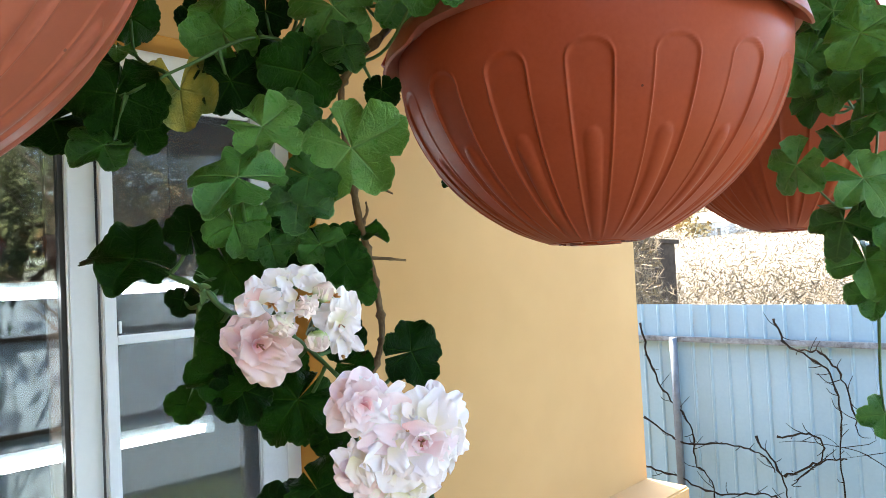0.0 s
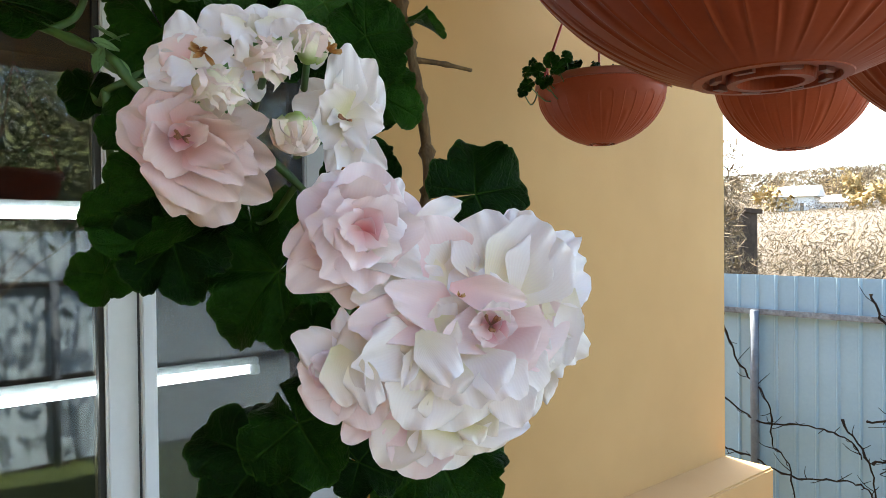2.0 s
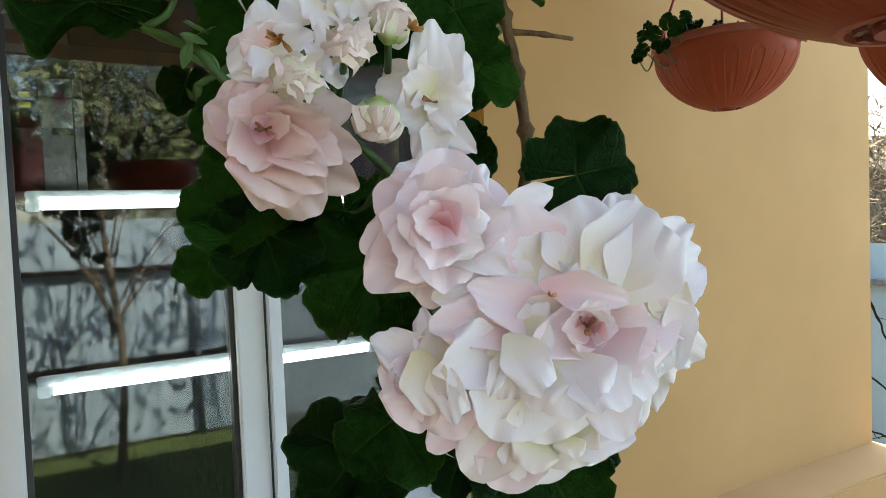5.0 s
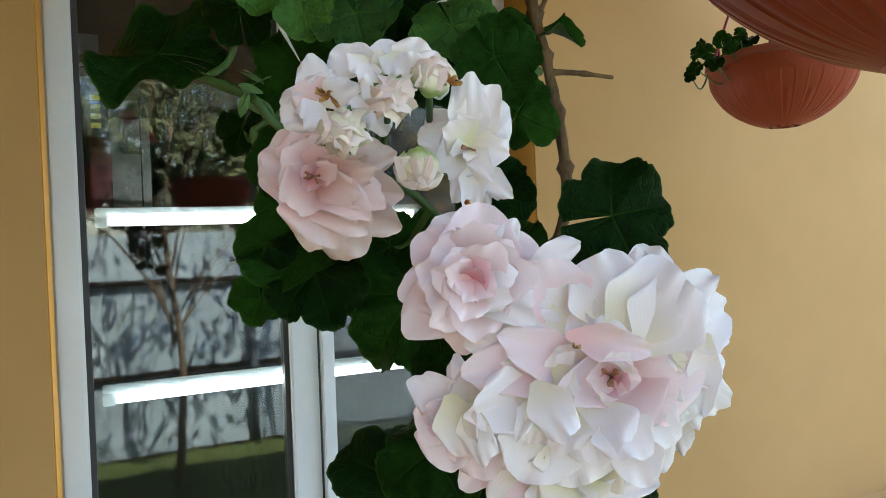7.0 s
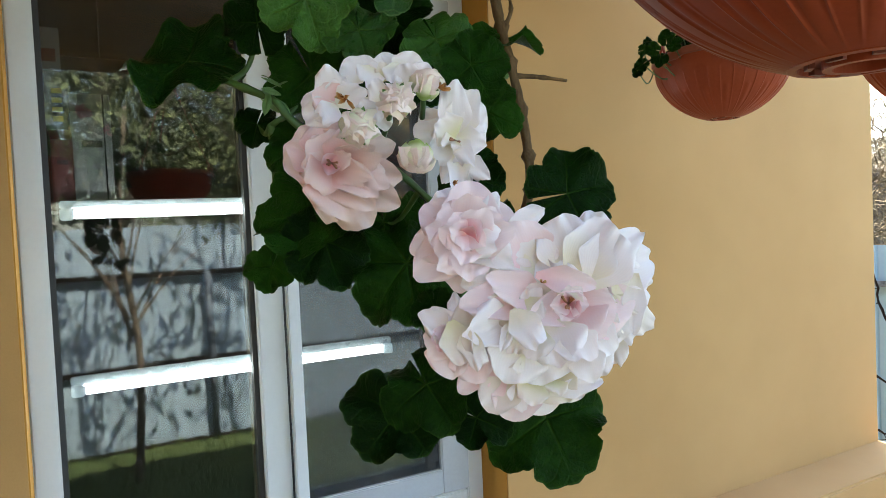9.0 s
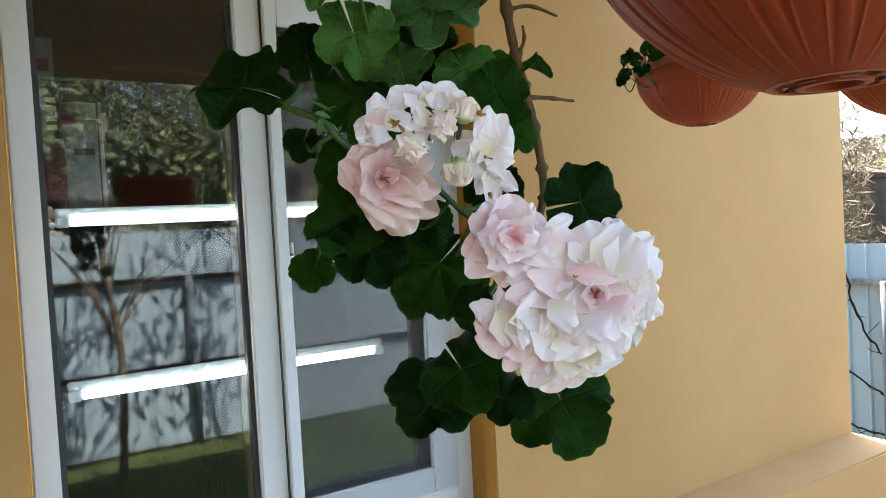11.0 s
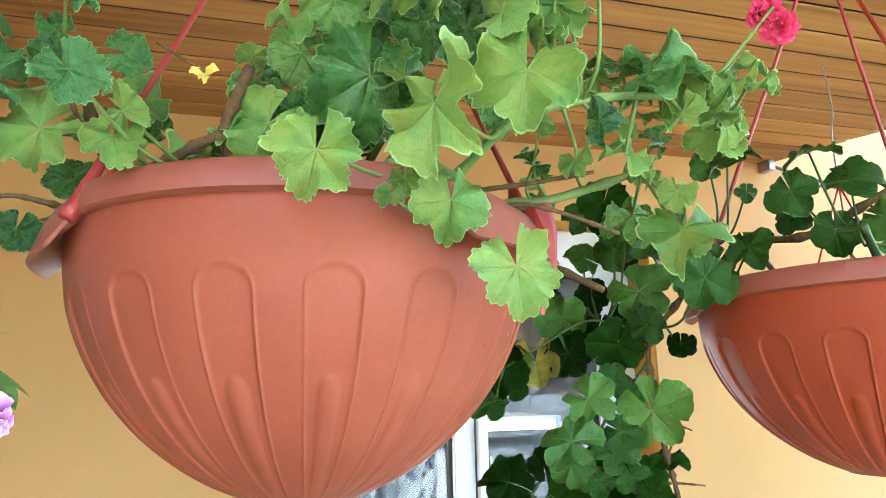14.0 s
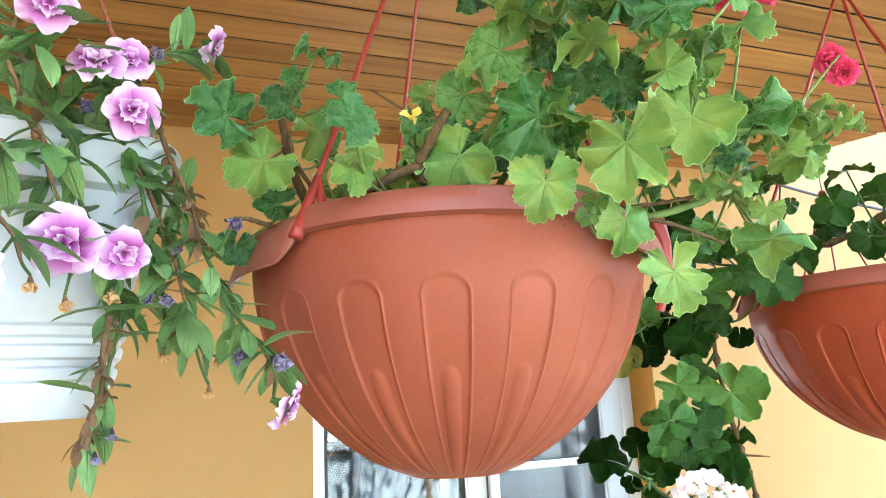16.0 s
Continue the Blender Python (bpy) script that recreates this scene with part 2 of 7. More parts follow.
def specked(m, scale, share, colour):
    """Adds sparse small specks of dirt to a finished surface."""
    nt = m.node_tree
    p = nt.nodes["Principled BSDF"]
    old = p.inputs["Base Color"].links[0].from_socket
    tc = nt.nodes.new("ShaderNodeTexCoord")
    vor = nt.nodes.new("ShaderNodeTexVoronoi")
    vor.inputs["Scale"].default_value = scale
    nt.links.new(tc.outputs["Object"], vor.inputs["Vector"])
    sep = nt.nodes.new("ShaderNodeSeparateColor")
    nt.links.new(vor.outputs["Color"], sep.inputs[0])
    pick = math_node(nt, 'GREATER_THAN', sep.outputs[0], 1 - share)
    size = math_node(nt, 'MULTIPLY_ADD', sep.outputs[1], 0.09, 0.03)
    dot = math_node(nt, 'MULTIPLY', pick, math_node(nt, 'LESS_THAN', vor.outputs["Distance"], size))
    nt.links.new(mix_col(nt, math_node(nt, 'MULTIPLY', dot, 0.75), old, colour), p.inputs["Base Color"])
    return m


M_TERRA = surface("terracotta_plastic", (0.272, 0.066, 0.035), (0.350, 0.095, 0.053), 9.0, 240.0, 0.46, relief=0.10, spec=0.16)
specked(M_TERRA, 110.0, 0.05, (0.06, 0.025, 0.015))
specked(M_TERRA, 75.0, 0.025, (0.55, 0.40, 0.32))
M_TERRA_DEEP = surface("deep_terracotta_plastic", (0.275, 0.050, 0.021), (0.350, 0.074, 0.032), 9.0, 240.0, 0.42, relief=0.10, spec=0.11)
specked(M_TERRA_DEEP, 90.0, 0.04, (0.06, 0.025, 0.015))
# darker copy of the pot plastic, painted shade for the drain slots
M_TERRA_SLOT_SHADE = surface("terracotta_plastic_slot_shade", (0.15, 0.030, 0.016), (0.20, 0.045, 0.022), 5.0, 200.0, 0.5, relief=0.03)
M_RIM = surface("terracotta_plastic_rim", (0.285, 0.078, 0.048), (0.34, 0.103, 0.066), 5.0, 300.0, 0.42, relief=0.03, spec=0.42)
M_STRAP = surface("red_plastic_strap", (0.30, 0.030, 0.022), (0.38, 0.045, 0.032), 10.0, 160.0, 0.4, relief=0.03)
M_ROPE = surface("brown_red_cord", (0.20, 0.055, 0.035), (0.36, 0.12, 0.08), 60.0, 420.0, 0.8, relief=0.5)
M_SOIL = surface("potting_soil", (0.012, 0.008, 0.005), (0.05, 0.032, 0.02), 60.0, 300.0, 0.95, relief=0.9)
M_WHITEPOT = surface("white_plastic", (0.44, 0.48, 0.51), (0.52, 0.56, 0.59), 7.0, 120.0, 0.42, relief=0.06)
# dark green leaf, taken near black: deep shade among the foliage is in the colour
M_IVY_SHADED = leafy("ivy_geranium_leaf_shaded", (0.0010, 0.005, 0.001), (0.0038, 0.020, 0.0016), (0.017, 0.062, 0.005), (0.040, 0.095, 0.015), rough=0.34, through_light=0.09, veins=0.5, spec=0.06, relief=1.0)
M_IVY_LIGHT = leafy("ivy_geranium_leaf_light", (0.010, 0.052, 0.008), (0.034, 0.128, 0.016), (0.10, 0.24, 0.040), (0.19, 0.33, 0.10), rough=0.30, veins=0.75, spec=0.4, relief=1.0)
M_IVY_MID = leafy("ivy_geranium_leaf_fresh", (0.005, 0.032, 0.003), (0.024, 0.098, 0.009), (0.085, 0.210, 0.026), (0.12, 0.23, 0.05), rough=0.30, through_light=0.12, veins=0.55, spec=0.30, relief=1.0)
M_YELLOWING = leafy("yellowing_leaf", (0.03, 0.07, 0.012), (0.09, 0.15, 0.025), (0.2, 0.22, 0.05), (0.2, 0.25, 0.08), yellowing=0.85)
M_ZONAL = leafy("zonal_geranium_leaf", (0.030, 0.130, 0.016), (0.135, 0.310, 0.055), (0.31, 0.500, 0.125), (0.44, 0.62, 0.22), rough=0.34, through_light=0.26, veins=0.36, yellow=(0.40, 0.44, 0.06), yellowing=0.4, rim=0.75, spec=0.6)
M_ZONAL_DEEP = leafy("zonal_geranium_leaf_deep", (0.012, 0.080, 0.020), (0.060, 0.215, 0.042), (0.20, 0.42, 0.09), (0.34, 0.54, 0.18), rough=0.28, through_light=0.22, veins=0.36, spec=0.75, rim=0.75)
M_CALI_LEAF = leafy("trailing_bell_leaf", (0.055, 0.15, 0.035), (0.13, 0.27, 0.075), (0.25, 0.41, 0.15), (0.28, 0.44, 0.16), rough=0.38)
M_DRYLEAF = surface("dry_leaf", (0.09, 0.045, 0.02), (0.26, 0.15, 0.07), 60.0, 300.0, 0.9, relief=0.5)
M_WOODSTEM = surface("woody_stem", (0.040, 0.022, 0.010), (0.19, 0.118, 0.055), 140.0, 700.0, 0.8, relief=0.9, stretch=(1.0, 1.0, 0.35), spec=0.2)
M_GREENSTEM = surface("green_stem", (0.025, 0.065, 0.012), (0.065, 0.145, 0.032), 40.0, 300.0, 0.55, relief=0.2)
M_ZONALSTEM = surface("pale_green_stem", (0.10, 0.19, 0.04), (0.22, 0.33, 0.09), 40.0, 300.0, 0.55, relief=0.2)
M_PINK = petal_mat("blush_petal", (0.88, 0.57, 0.57), (0.905, 0.72, 0.735), (0.92, 0.80, 0.82), vein=(0.85, 0.61, 0.63), through_light=0.3)
M_BLUSH = petal_mat("salmon_blush_petal", (0.80, 0.45, 0.42), (0.86, 0.61, 0.585), (0.875, 0.715, 0.69), vein=(0.78, 0.48, 0.46), through_light=0.28)
M_DEEPPINK = petal_mat("pink_heart_petal", (0.72, 0.27, 0.31), (0.84, 0.51, 0.55), (0.88, 0.68, 0.71), vein=(0.70, 0.34, 0.38), through_light=0.3)
M_WHITEPETAL = petal_mat("white_petal", (0.86, 0.81, 0.64), (0.905, 0.86, 0.85), (0.925, 0.885, 0.91), vein=(0.84, 0.73, 0.77), through_light=0.28, spread=0.2)
M_CREAMPETAL = petal_mat("cream_petal", (0.74, 0.71, 0.42), (0.82, 0.76, 0.64), (0.85, 0.775, 0.76), vein=(0.80, 0.68, 0.62), through_light=0.22, spread=0.2)
M_BUDPETAL = petal_mat("cream_bud_petal", (0.34, 0.46, 0.12), (0.82, 0.80, 0.60), (0.87, 0.74, 0.70), vein=(0.46, 0.48, 0.20), stops=(0.24, 0.62, 0.96), spread=0.16)
M_CALI = petal_mat("lilac_purple_petal", (0.26, 0.006, 0.15), (0.62, 0.22, 0.54), (0.82, 0.62, 0.82), vein=(0.26, 0.01, 0.18), spread=0.12, stops=(0.18, 0.55, 0.93))
M_CALI_PALE = petal_mat("pale_lilac_petal", (0.30, 0.012, 0.20), (0.60, 0.22, 0.53), (0.82, 0.62, 0.82), vein=(0.34, 0.03, 0.26), spread=0.2, stops=(0.14, 0.52, 0.90))
M_FADED = petal_mat("faded_violet_petal", (0.05, 0.03, 0.08), (0.20, 0.17, 0.36), (0.42, 0.38, 0.52), vein=(0.03, 0.02, 0.05))
M_CRIMSON = petal_mat("crimson_petal", (0.62, 0.02, 0.07), (0.80, 0.045, 0.15), (0.84, 0.09, 0.22), vein=(0.5, 0.01, 0.05))
M_YELLOWPETAL = petal_mat("yellow_dry_leaf", (0.6, 0.42, 0.06), (0.75, 0.6, 0.12), (0.8, 0.66, 0.2))
M_DRYPETAL = petal_mat("withered_petal", (0.22, 0.08, 0.02), (0.48, 0.22, 0.06), (0.66, 0.42, 0.20), vein=(0.2, 0.07, 0.02))
M_STAMEN = surface("rosy_stamen", (0.17, 0.055, 0.025), (0.46, 0.22, 0.12), 200.0, 500.0, 0.7, relief=0.3)
M_FENCE = surface("pale_blue_sheet_metal", (0.150, 0.255, 0.318), (0.200, 0.315, 0.385), 1.5, 40.0, 0.45, relief=0.04)
# paler copy of the fence metal, with sun brightness put into the colour
M_FENCE_SUNLIT = surface("pale_sheet_metal_with_sun", (0.26, 0.34, 0.40), (0.34, 0.43, 0.48), 1.5, 40.0, 0.5, relief=0.04)
M_PIPE = surface("peeling_pale_paint", (0.05, 0.062, 0.075), (0.11, 0.135, 0.16), 9.0, 60.0, 0.6, relief=0.4)
M_RAIL = surface("flaking_rail_paint", (0.012, 0.012, 0.012), (0.22, 0.25, 0.27), 11.0, 60.0, 0.7, relief=0.5)
M_VINE = surface("bare_vine_bark", (0.007, 0.005, 0.004), (0.022, 0.016, 0.012), 30.0, 200.0, 0.9, relief=0.6, spec=0.1)
M_GRASS = surface("lawn", (0.022, 0.045, 0.010), (0.07, 0.095, 0.025), 1.2, 60.0, 0.9, relief=0.8)
M_BLADE = surface("grass_blades", (0.03, 0.065, 0.014), (0.12, 0.14, 0.035), 3.0, 60.0, 0.7, relief=0.0, per_island=0.5)
M_HILL = surface("autumn_slope", (0.036, 0.026, 0.014), (0.085, 0.064, 0.034), 0.25, 3.0, 0.95, relief=0.6)
M_SCRUB = surface("dry_autumn_scrub", (0.052, 0.035, 0.017), (0.170, 0.120, 0.058), 0.6, 9.0, 0.9, relief=0.0, per_island=0.5)
M_GOLD = surface("golden_autumn_foliage", (0.21, 0.14, 0.045), (0.33, 0.23, 0.09), 0.8, 9.0, 0.9, relief=0.0, per_island=0.45)
M_TREE = surface("dark_garden_foliage", (0.03, 0.05, 0.015), (0.12, 0.13, 0.04), 1.0, 9.0, 0.8, relief=0.0, per_island=0.6)
M_BARK = surface("tree_bark", (0.06, 0.045, 0.03), (0.17, 0.13, 0.09), 12.0, 80.0, 0.95, relief=0.8)
M_RENDER = surface("white_house_render", (0.55, 0.54, 0.51), (0.64, 0.63, 0.60), 0.6, 12.0, 0.8, relief=0.1)
M_ROOF = surface("brown_roof_sheet", (0.16, 0.10, 0.07), (0.24, 0.15, 0.10), 1.0, 20.0, 0.7, relief=0.2)
M_DARKPANE = surface("dark_far_pane", (0.03, 0.035, 0.04), (0.06, 0.07, 0.08), 2.0, 20.0, 0.15, relief=0.0)
M_CONCRETE = surface("porch_tile", (0.10, 0.07, 0.055), (0.17, 0.12, 0.09), 3.0, 120.0, 0.85, relief=0.4)
# near-black walls: the dimness of the room is painted into them
M_ROOM = surface("room_wall_painted_dim", (0.028, 0.024, 0.020), (0.05, 0.043, 0.036), 2.0, 60.0, 0.9, relief=0.1)
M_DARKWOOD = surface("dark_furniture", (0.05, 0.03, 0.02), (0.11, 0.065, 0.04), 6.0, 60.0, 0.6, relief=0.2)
M_TUBE = lamp_mat("daylight_tube", (0.93, 0.98, 1.0), 4.5)
# white paper greyed, with the dimness behind the glass put into the colour
M_PAPER = surface("white_paper_painted_dim", (0.13, 0.13, 0.125), (0.22, 0.22, 0.21), 6.0, 90.0, 0.8, relief=0.05)
M_YELLOWINK = surface("yellow_print", (0.55, 0.42, 0.03), (0.62, 0.48, 0.05), 6.0, 60.0, 0.7, relief=0.0)
M_BLACKINK = surface("black_print", (0.015, 0.015, 0.016), (0.03, 0.03, 0.03), 6.0, 60.0, 0.7, relief=0.0)
# red darkened to carry the dimness of the room
M_REDTHING = surface("red_packet_painted_dim", (0.07, 0.012, 0.012), (0.11, 0.02, 0.018), 6.0, 60.0, 0.5, relief=0.05)
M_SHED = surface("dark_weathered_boards", (0.020, 0.014, 0.009), (0.060, 0.042, 0.028), 8.0, 60.0, 0.95, relief=0.4, spec=0.1)
M_METAL = surface("grey_steel", (0.25, 0.25, 0.26), (0.42, 0.42, 0.43), 20.0, 200.0, 0.4, metal=0.8, relief=0.1)
M_CABLE = surface("black_cable", (0.015, 0.015, 0.016), (0.035, 0.035, 0.036), 20.0, 200.0, 0.5, relief=0.05)


# ---- mesh helpers ----
def smooth_mesh(me, on=True):
    me.polygons.foreach_set("use_smooth", [on] * len(me.polygons))
    return me


def mesh_of(name, verts, faces, mat, smooth=True, sharp=0):
    me = bpy.data.meshes.new(name)
    me.from_pydata([tuple(v) for v in verts], [], faces)
    me.materials.append(mat)
    smooth_mesh(me, smooth)
    if sharp:
        me.set_sharp_from_angle(angle=radians(sharp))
    me.update()
    return me


def part(name, data, mat, parent=None, label="", m=None, smooth=False):
    """Links a bmesh or a mesh as one object under a thing or a part."""
    if isinstance(data, bmesh.types.BMesh):
        me = bpy.data.meshes.new(name)
        data.to_mesh(me)
        data.free()
        me.materials.append(mat)
        smooth_mesh(me, smooth)
    else:
        me = data
        if mat and not me.materials:
            me.materials.append(mat)
    ob = new(name, me)
    if parent:
        ob.parent = parent
    if m is not None:
        ob.matrix_basis = m
    if label:
        ob["label"] = label
    return ob


def thing(name, at, label, category, group="", kind=""):
    ob = new(name)
    ob.location = at
    ob.empty_display_size = 0.05
    return tagged(ob, label, category, group, kind)


def box(bm, x0, y0, z0, x1, y1, z1, bev=0.0):
    vs = [bm.verts.new((x, y, z)) for z in (z0, z1) for y in (y0, y1) for x in (x0, x1)]
    fs = [bm.faces.new([vs[i] for i in q]) for q in ((0, 2, 3, 1), (4, 5, 7, 6), (0, 1, 5, 4), (2, 6, 7, 3), (0, 4, 6, 2), (1, 3, 7, 5))]
    if bev:
        edges = list({e for f in fs for e in f.edges})
        bmesh.ops.bevel(bm, geom=edges, offset=bev, segments=2, affect='EDGES', clamp_overlap=True)
    return bm


def boxed(*a, bev=0.0):
    return box(bmesh.new(), *a, bev=bev)


def catmull(pts, per=6):
    pts = [Vector(p) for p in pts]
    if len(pts) < 3:
        return pts
    out = []
    ext = [pts[0] * 2 - pts[1]] + pts + [pts[-1] * 2 - pts[-2]]
    for i in range(1, len(ext) - 2):
        a, b, c, d = ext[i - 1:i + 3]
        for k in range(per):
            s = k / per
            out.append(0.5 * ((2 * b) + (c - a) * s + (2 * a - 5 * b + 4 * c - d) * s * s + (3 * b - a - 3 * c + d) * s ** 3))
    out.append(pts[-1])
    return out


def tube_data(pts, r0, r1, sides=7, knobs=0.0, seed=0, twist=0.0):
    """Verts and faces of a tapering tube along pts, with swollen nodes when knobs is set."""
    rnd = random.Random(seed)
    verts, faces = [], []
    n = len(pts)
    ref = Vector((0.3, 0.2, 0.93)).normalized()
    for i, p in enumerate(pts):
        t = (pts[min(i + 1, n - 1)] - pts[max(i - 1, 0)]).normalized()
        a = t.cross(ref)
        if a.length < 0.05:
            a = t.cross(Vector((1, 0, 0)))
        a.normalize()
        b = t.cross(a)
        r = r0 + (r1 - r0) * i / max(1, n - 1)
        if knobs:
            r *= 1 + knobs * (1.0 if i % 6 == 0 else 0.0) + 0.12 * rnd.uniform(-1, 1)
        for k in range(sides):
            an = 2 * math.pi * k / sides + twist * i
            verts.append(p + a * (r * math.cos(an)) + b * (r * math.sin(an)))
    for i in range(n - 1):
        for k in range(sides):
            k2 = (k + 1) % sides
            faces.append((i * sides + k, i * sides + k2, (i + 1) * sides + k2, (i + 1) * sides + k))
    faces.append(tuple(range(sides))[::-1])
    faces.append(tuple(range((n - 1) * sides, n * sides)))
    return verts, faces


def tube(name, pts, r0, r1, mat, parent=None, label="", sides=7, per=6, knobs=0.0, seed=0, offset=(0, 0, 0)):
    o = Vector(offset)
    v, f = tube_data(catmull([Vector(p) - o for p in pts], per), r0, r1, sides, knobs, seed)
    return part(name, mesh_of(name, v, f, mat), mat, parent, label)


def lathe_data(profile, n=48):
    verts, faces = [], []
    for r, z in profile:
        for k in range(n):
            a = 2 * math.pi * k / n
            verts.append((r * math.cos(a), r * math.sin(a), z))
    for i in range(len(profile) - 1):
        for k in range(n):
            k2 = (k + 1) % n
            faces.append((i * n + k, i * n + k2, (i + 1) * n + k2, (i + 1) * n + k))
    return verts, faces


# ---- the house ----
WALL_Y, WIN_Y, CEIL = 1.635, 1.755, 2.455
WX0, WX1, WZ0, WZ1 = 0.047, 1.168, 0.70, 2.215
END_X = 2.975
bm = bmesh.new()
for a in ((-3.6, WALL_Y, -0.35, WX0, 1.95, 2.75), (WX1, WALL_Y, -0.35, END_X, 1.95, 2.75), (WX0, WALL_Y, -0.35, WX1, 1.95, WZ0), (WX0, WALL_Y, WZ1, WX1, 1.95, 2.75)):
    box(bm, *a)
wall_north = tagged(part("wall_north", bm, M_WALL), "yellow plastered house wall with a window opening", "wall", kind="structure")
bm = boxed(END_X - 0.3, 1.95, -0.35, END_X, 6.5, 2.75)
tagged(part("wall_east", bm, M_WALL), "yellow plastered end wall of the house", "wall", kind="structure")
bm = bmesh.new()
box(bm, WX1 - 0.003, WALL_Y + 0.004, WZ0, WX1 + 0.01, WIN_Y + 0.06, WZ1)
box(bm, WX0 - 0.01, WALL_Y + 0.004, WZ0, WX0 + 0.003, WIN_Y + 0.06, WZ1)
box(bm, WX0, WALL_Y + 0.004, WZ1 - 0.003, WX1, WIN_Y + 0.06, WZ1 + 0.01)
tagged(part("trim", bm, M_REVEAL), "ochre plastered window reveal", "trim", kind="structure")
bm = boxed(-3.6, 1.43, -0.35, END_X + 0.01, WALL_Y + 0.01, 0.57, bev=0.008)
tagged(part("plinth", bm, M_WALL), "yellow painted plinth ledge along the foot of the wall", "plinth", kind="structure")

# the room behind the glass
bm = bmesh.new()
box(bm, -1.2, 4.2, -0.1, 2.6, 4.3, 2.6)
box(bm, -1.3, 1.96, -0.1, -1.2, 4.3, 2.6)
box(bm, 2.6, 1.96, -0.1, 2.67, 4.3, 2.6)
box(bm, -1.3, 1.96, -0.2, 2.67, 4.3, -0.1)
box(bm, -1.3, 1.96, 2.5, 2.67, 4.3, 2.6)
tagged(part("wall_room", bm, M_ROOM), "interior walls behind the window, room dimness put into their colour", "wall", kind="structure")

# window: fixed sash, mullion, and a sash with an insect screen
win = thing("window_1", (WX0, WIN_Y, WZ0), "white plastic double window in an ochre reveal", "window", kind="structure")


def win_part(name, x0, y0, z0, x1, y1, z1, mat, parent=win, label="", bev=0.004):
    return part(name, boxed(x0 - WX0, y0 - WIN_Y, z0 - WZ0, x1 - WX0, y1 - WIN_Y, z1 - WZ0, bev=bev), mat, parent, label)


FY0, FY1 = WIN_Y + 0.005, WIN_Y + 0.075
for nm, a in (("frame_stile", (WX0 + 0.003, WX0 + 0.056, WZ0, WZ1)), ("frame_stile", (WX1 - 0.055, WX1 - 0.003, WZ0, WZ1)), ("mullion", (0.538, 0.604, WZ0, WZ1))):
    win_part(nm, a[0], FY0, a[2] + 0.002, a[1], FY1, a[3] - 0.003, M_PVC)
for z0, z1 in ((WZ0, WZ0 + 0.06), (WZ1 - 0.075, WZ1 - 0.003)):
    for x0, x1 in ((WX0 + 0.056, 0.538), (0.604, WX1 - 0.055)):
        win_part("frame_rail", x0, FY0 + 0.002, z0, x1, FY1, z1, M_PVC)
for x0, x1 in ((WX0 + 0.056, 0.538), (0.604, WX1 - 0.055)):
    za, zb = WZ0 + 0.06, WZ1 - 0.075
    g = 0.012
    bmg = bmesh.new()
    for q in ((x0, za, x0 + g, zb), (x1 - g, za, x1, zb), (x0 + g, za, x1 - g, za + g), (x0 + g, zb - g, x1 - g, zb)):
        box(bmg, q[0] - WX0, 0.024, q[1] - WZ0, q[2] - WX0, 0.05, q[3] - WZ0)
    part("gasket", bmg, M_GASKET_AND_GAP_SHADE, win, "black rubber glazing gasket")
    pane = part("pane", boxed(x0 + g - WX0, 0.034, za + g - WZ0, x1 - g - WX0, 0.040, zb - g - WZ0), M_GLASS, win, "reflecting clear glass")
    pane.visible_shadow = False
sill = win_part("window_sill", WX0 + 0.004, WALL_Y - 0.03, WZ0 - 0.012, WX1 - 0.004, FY0 + 0.03, WZ0 + 0.001, M_PVC, label="white sill board")

SX0, SX1, SZ0, SZ1 = 0.607, 1.105, 0.775, 2.145
scr = thing("insect_screen", (SX0, WIN_Y - 0.02, SZ0), "grey framed insect screen over the window sash", "insect screen")


def scr_part(name, x0, y0, z0, x1, y1, z1, mat, label="", bev=0.003):
    return part(name, boxed(x0 - SX0, y0 - (WIN_Y - 0.02), z0 - SZ0, x1 - SX0, y1 - (WIN_Y - 0.02), z1 - SZ0, bev=bev), mat, scr, label)


SY0, SY1 = WIN_Y - 0.018, WIN_Y + 0.003
scr_part("stile", SX0, SY0, SZ0, SX0 + 0.032, SY1, SZ1, M_PVC)
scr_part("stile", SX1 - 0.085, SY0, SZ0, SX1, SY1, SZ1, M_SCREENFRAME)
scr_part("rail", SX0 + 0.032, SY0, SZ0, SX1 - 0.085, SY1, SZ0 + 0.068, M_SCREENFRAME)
scr_part("rail", SX0 + 0.032, SY0, SZ1 - 0.09, SX1 - 0.085, SY1, SZ1, M_PVC)
scr_part("crossbar", SX0 + 0.032, SY0 + 0.002, 1.452, SX1 - 0.085, SY1 - 0.002, 1.474, M_PVC, "white crossbar")
scr_part("latch", SX0 + 0.035, SY0 - 0.004, 1.48, SX0 + 0.041, SY0 + 0.004, 1.51, M_PVC, bev=0.001)
net = part("net", boxed(SX0 + 0.02 - SX0, 0.010, 0.05, SX1 - 0.07 - SX0, 0.0115, SZ1 - SZ0 - 0.07), M_MESH, scr, "dark fine insect netting")
net.visible_shadow = False


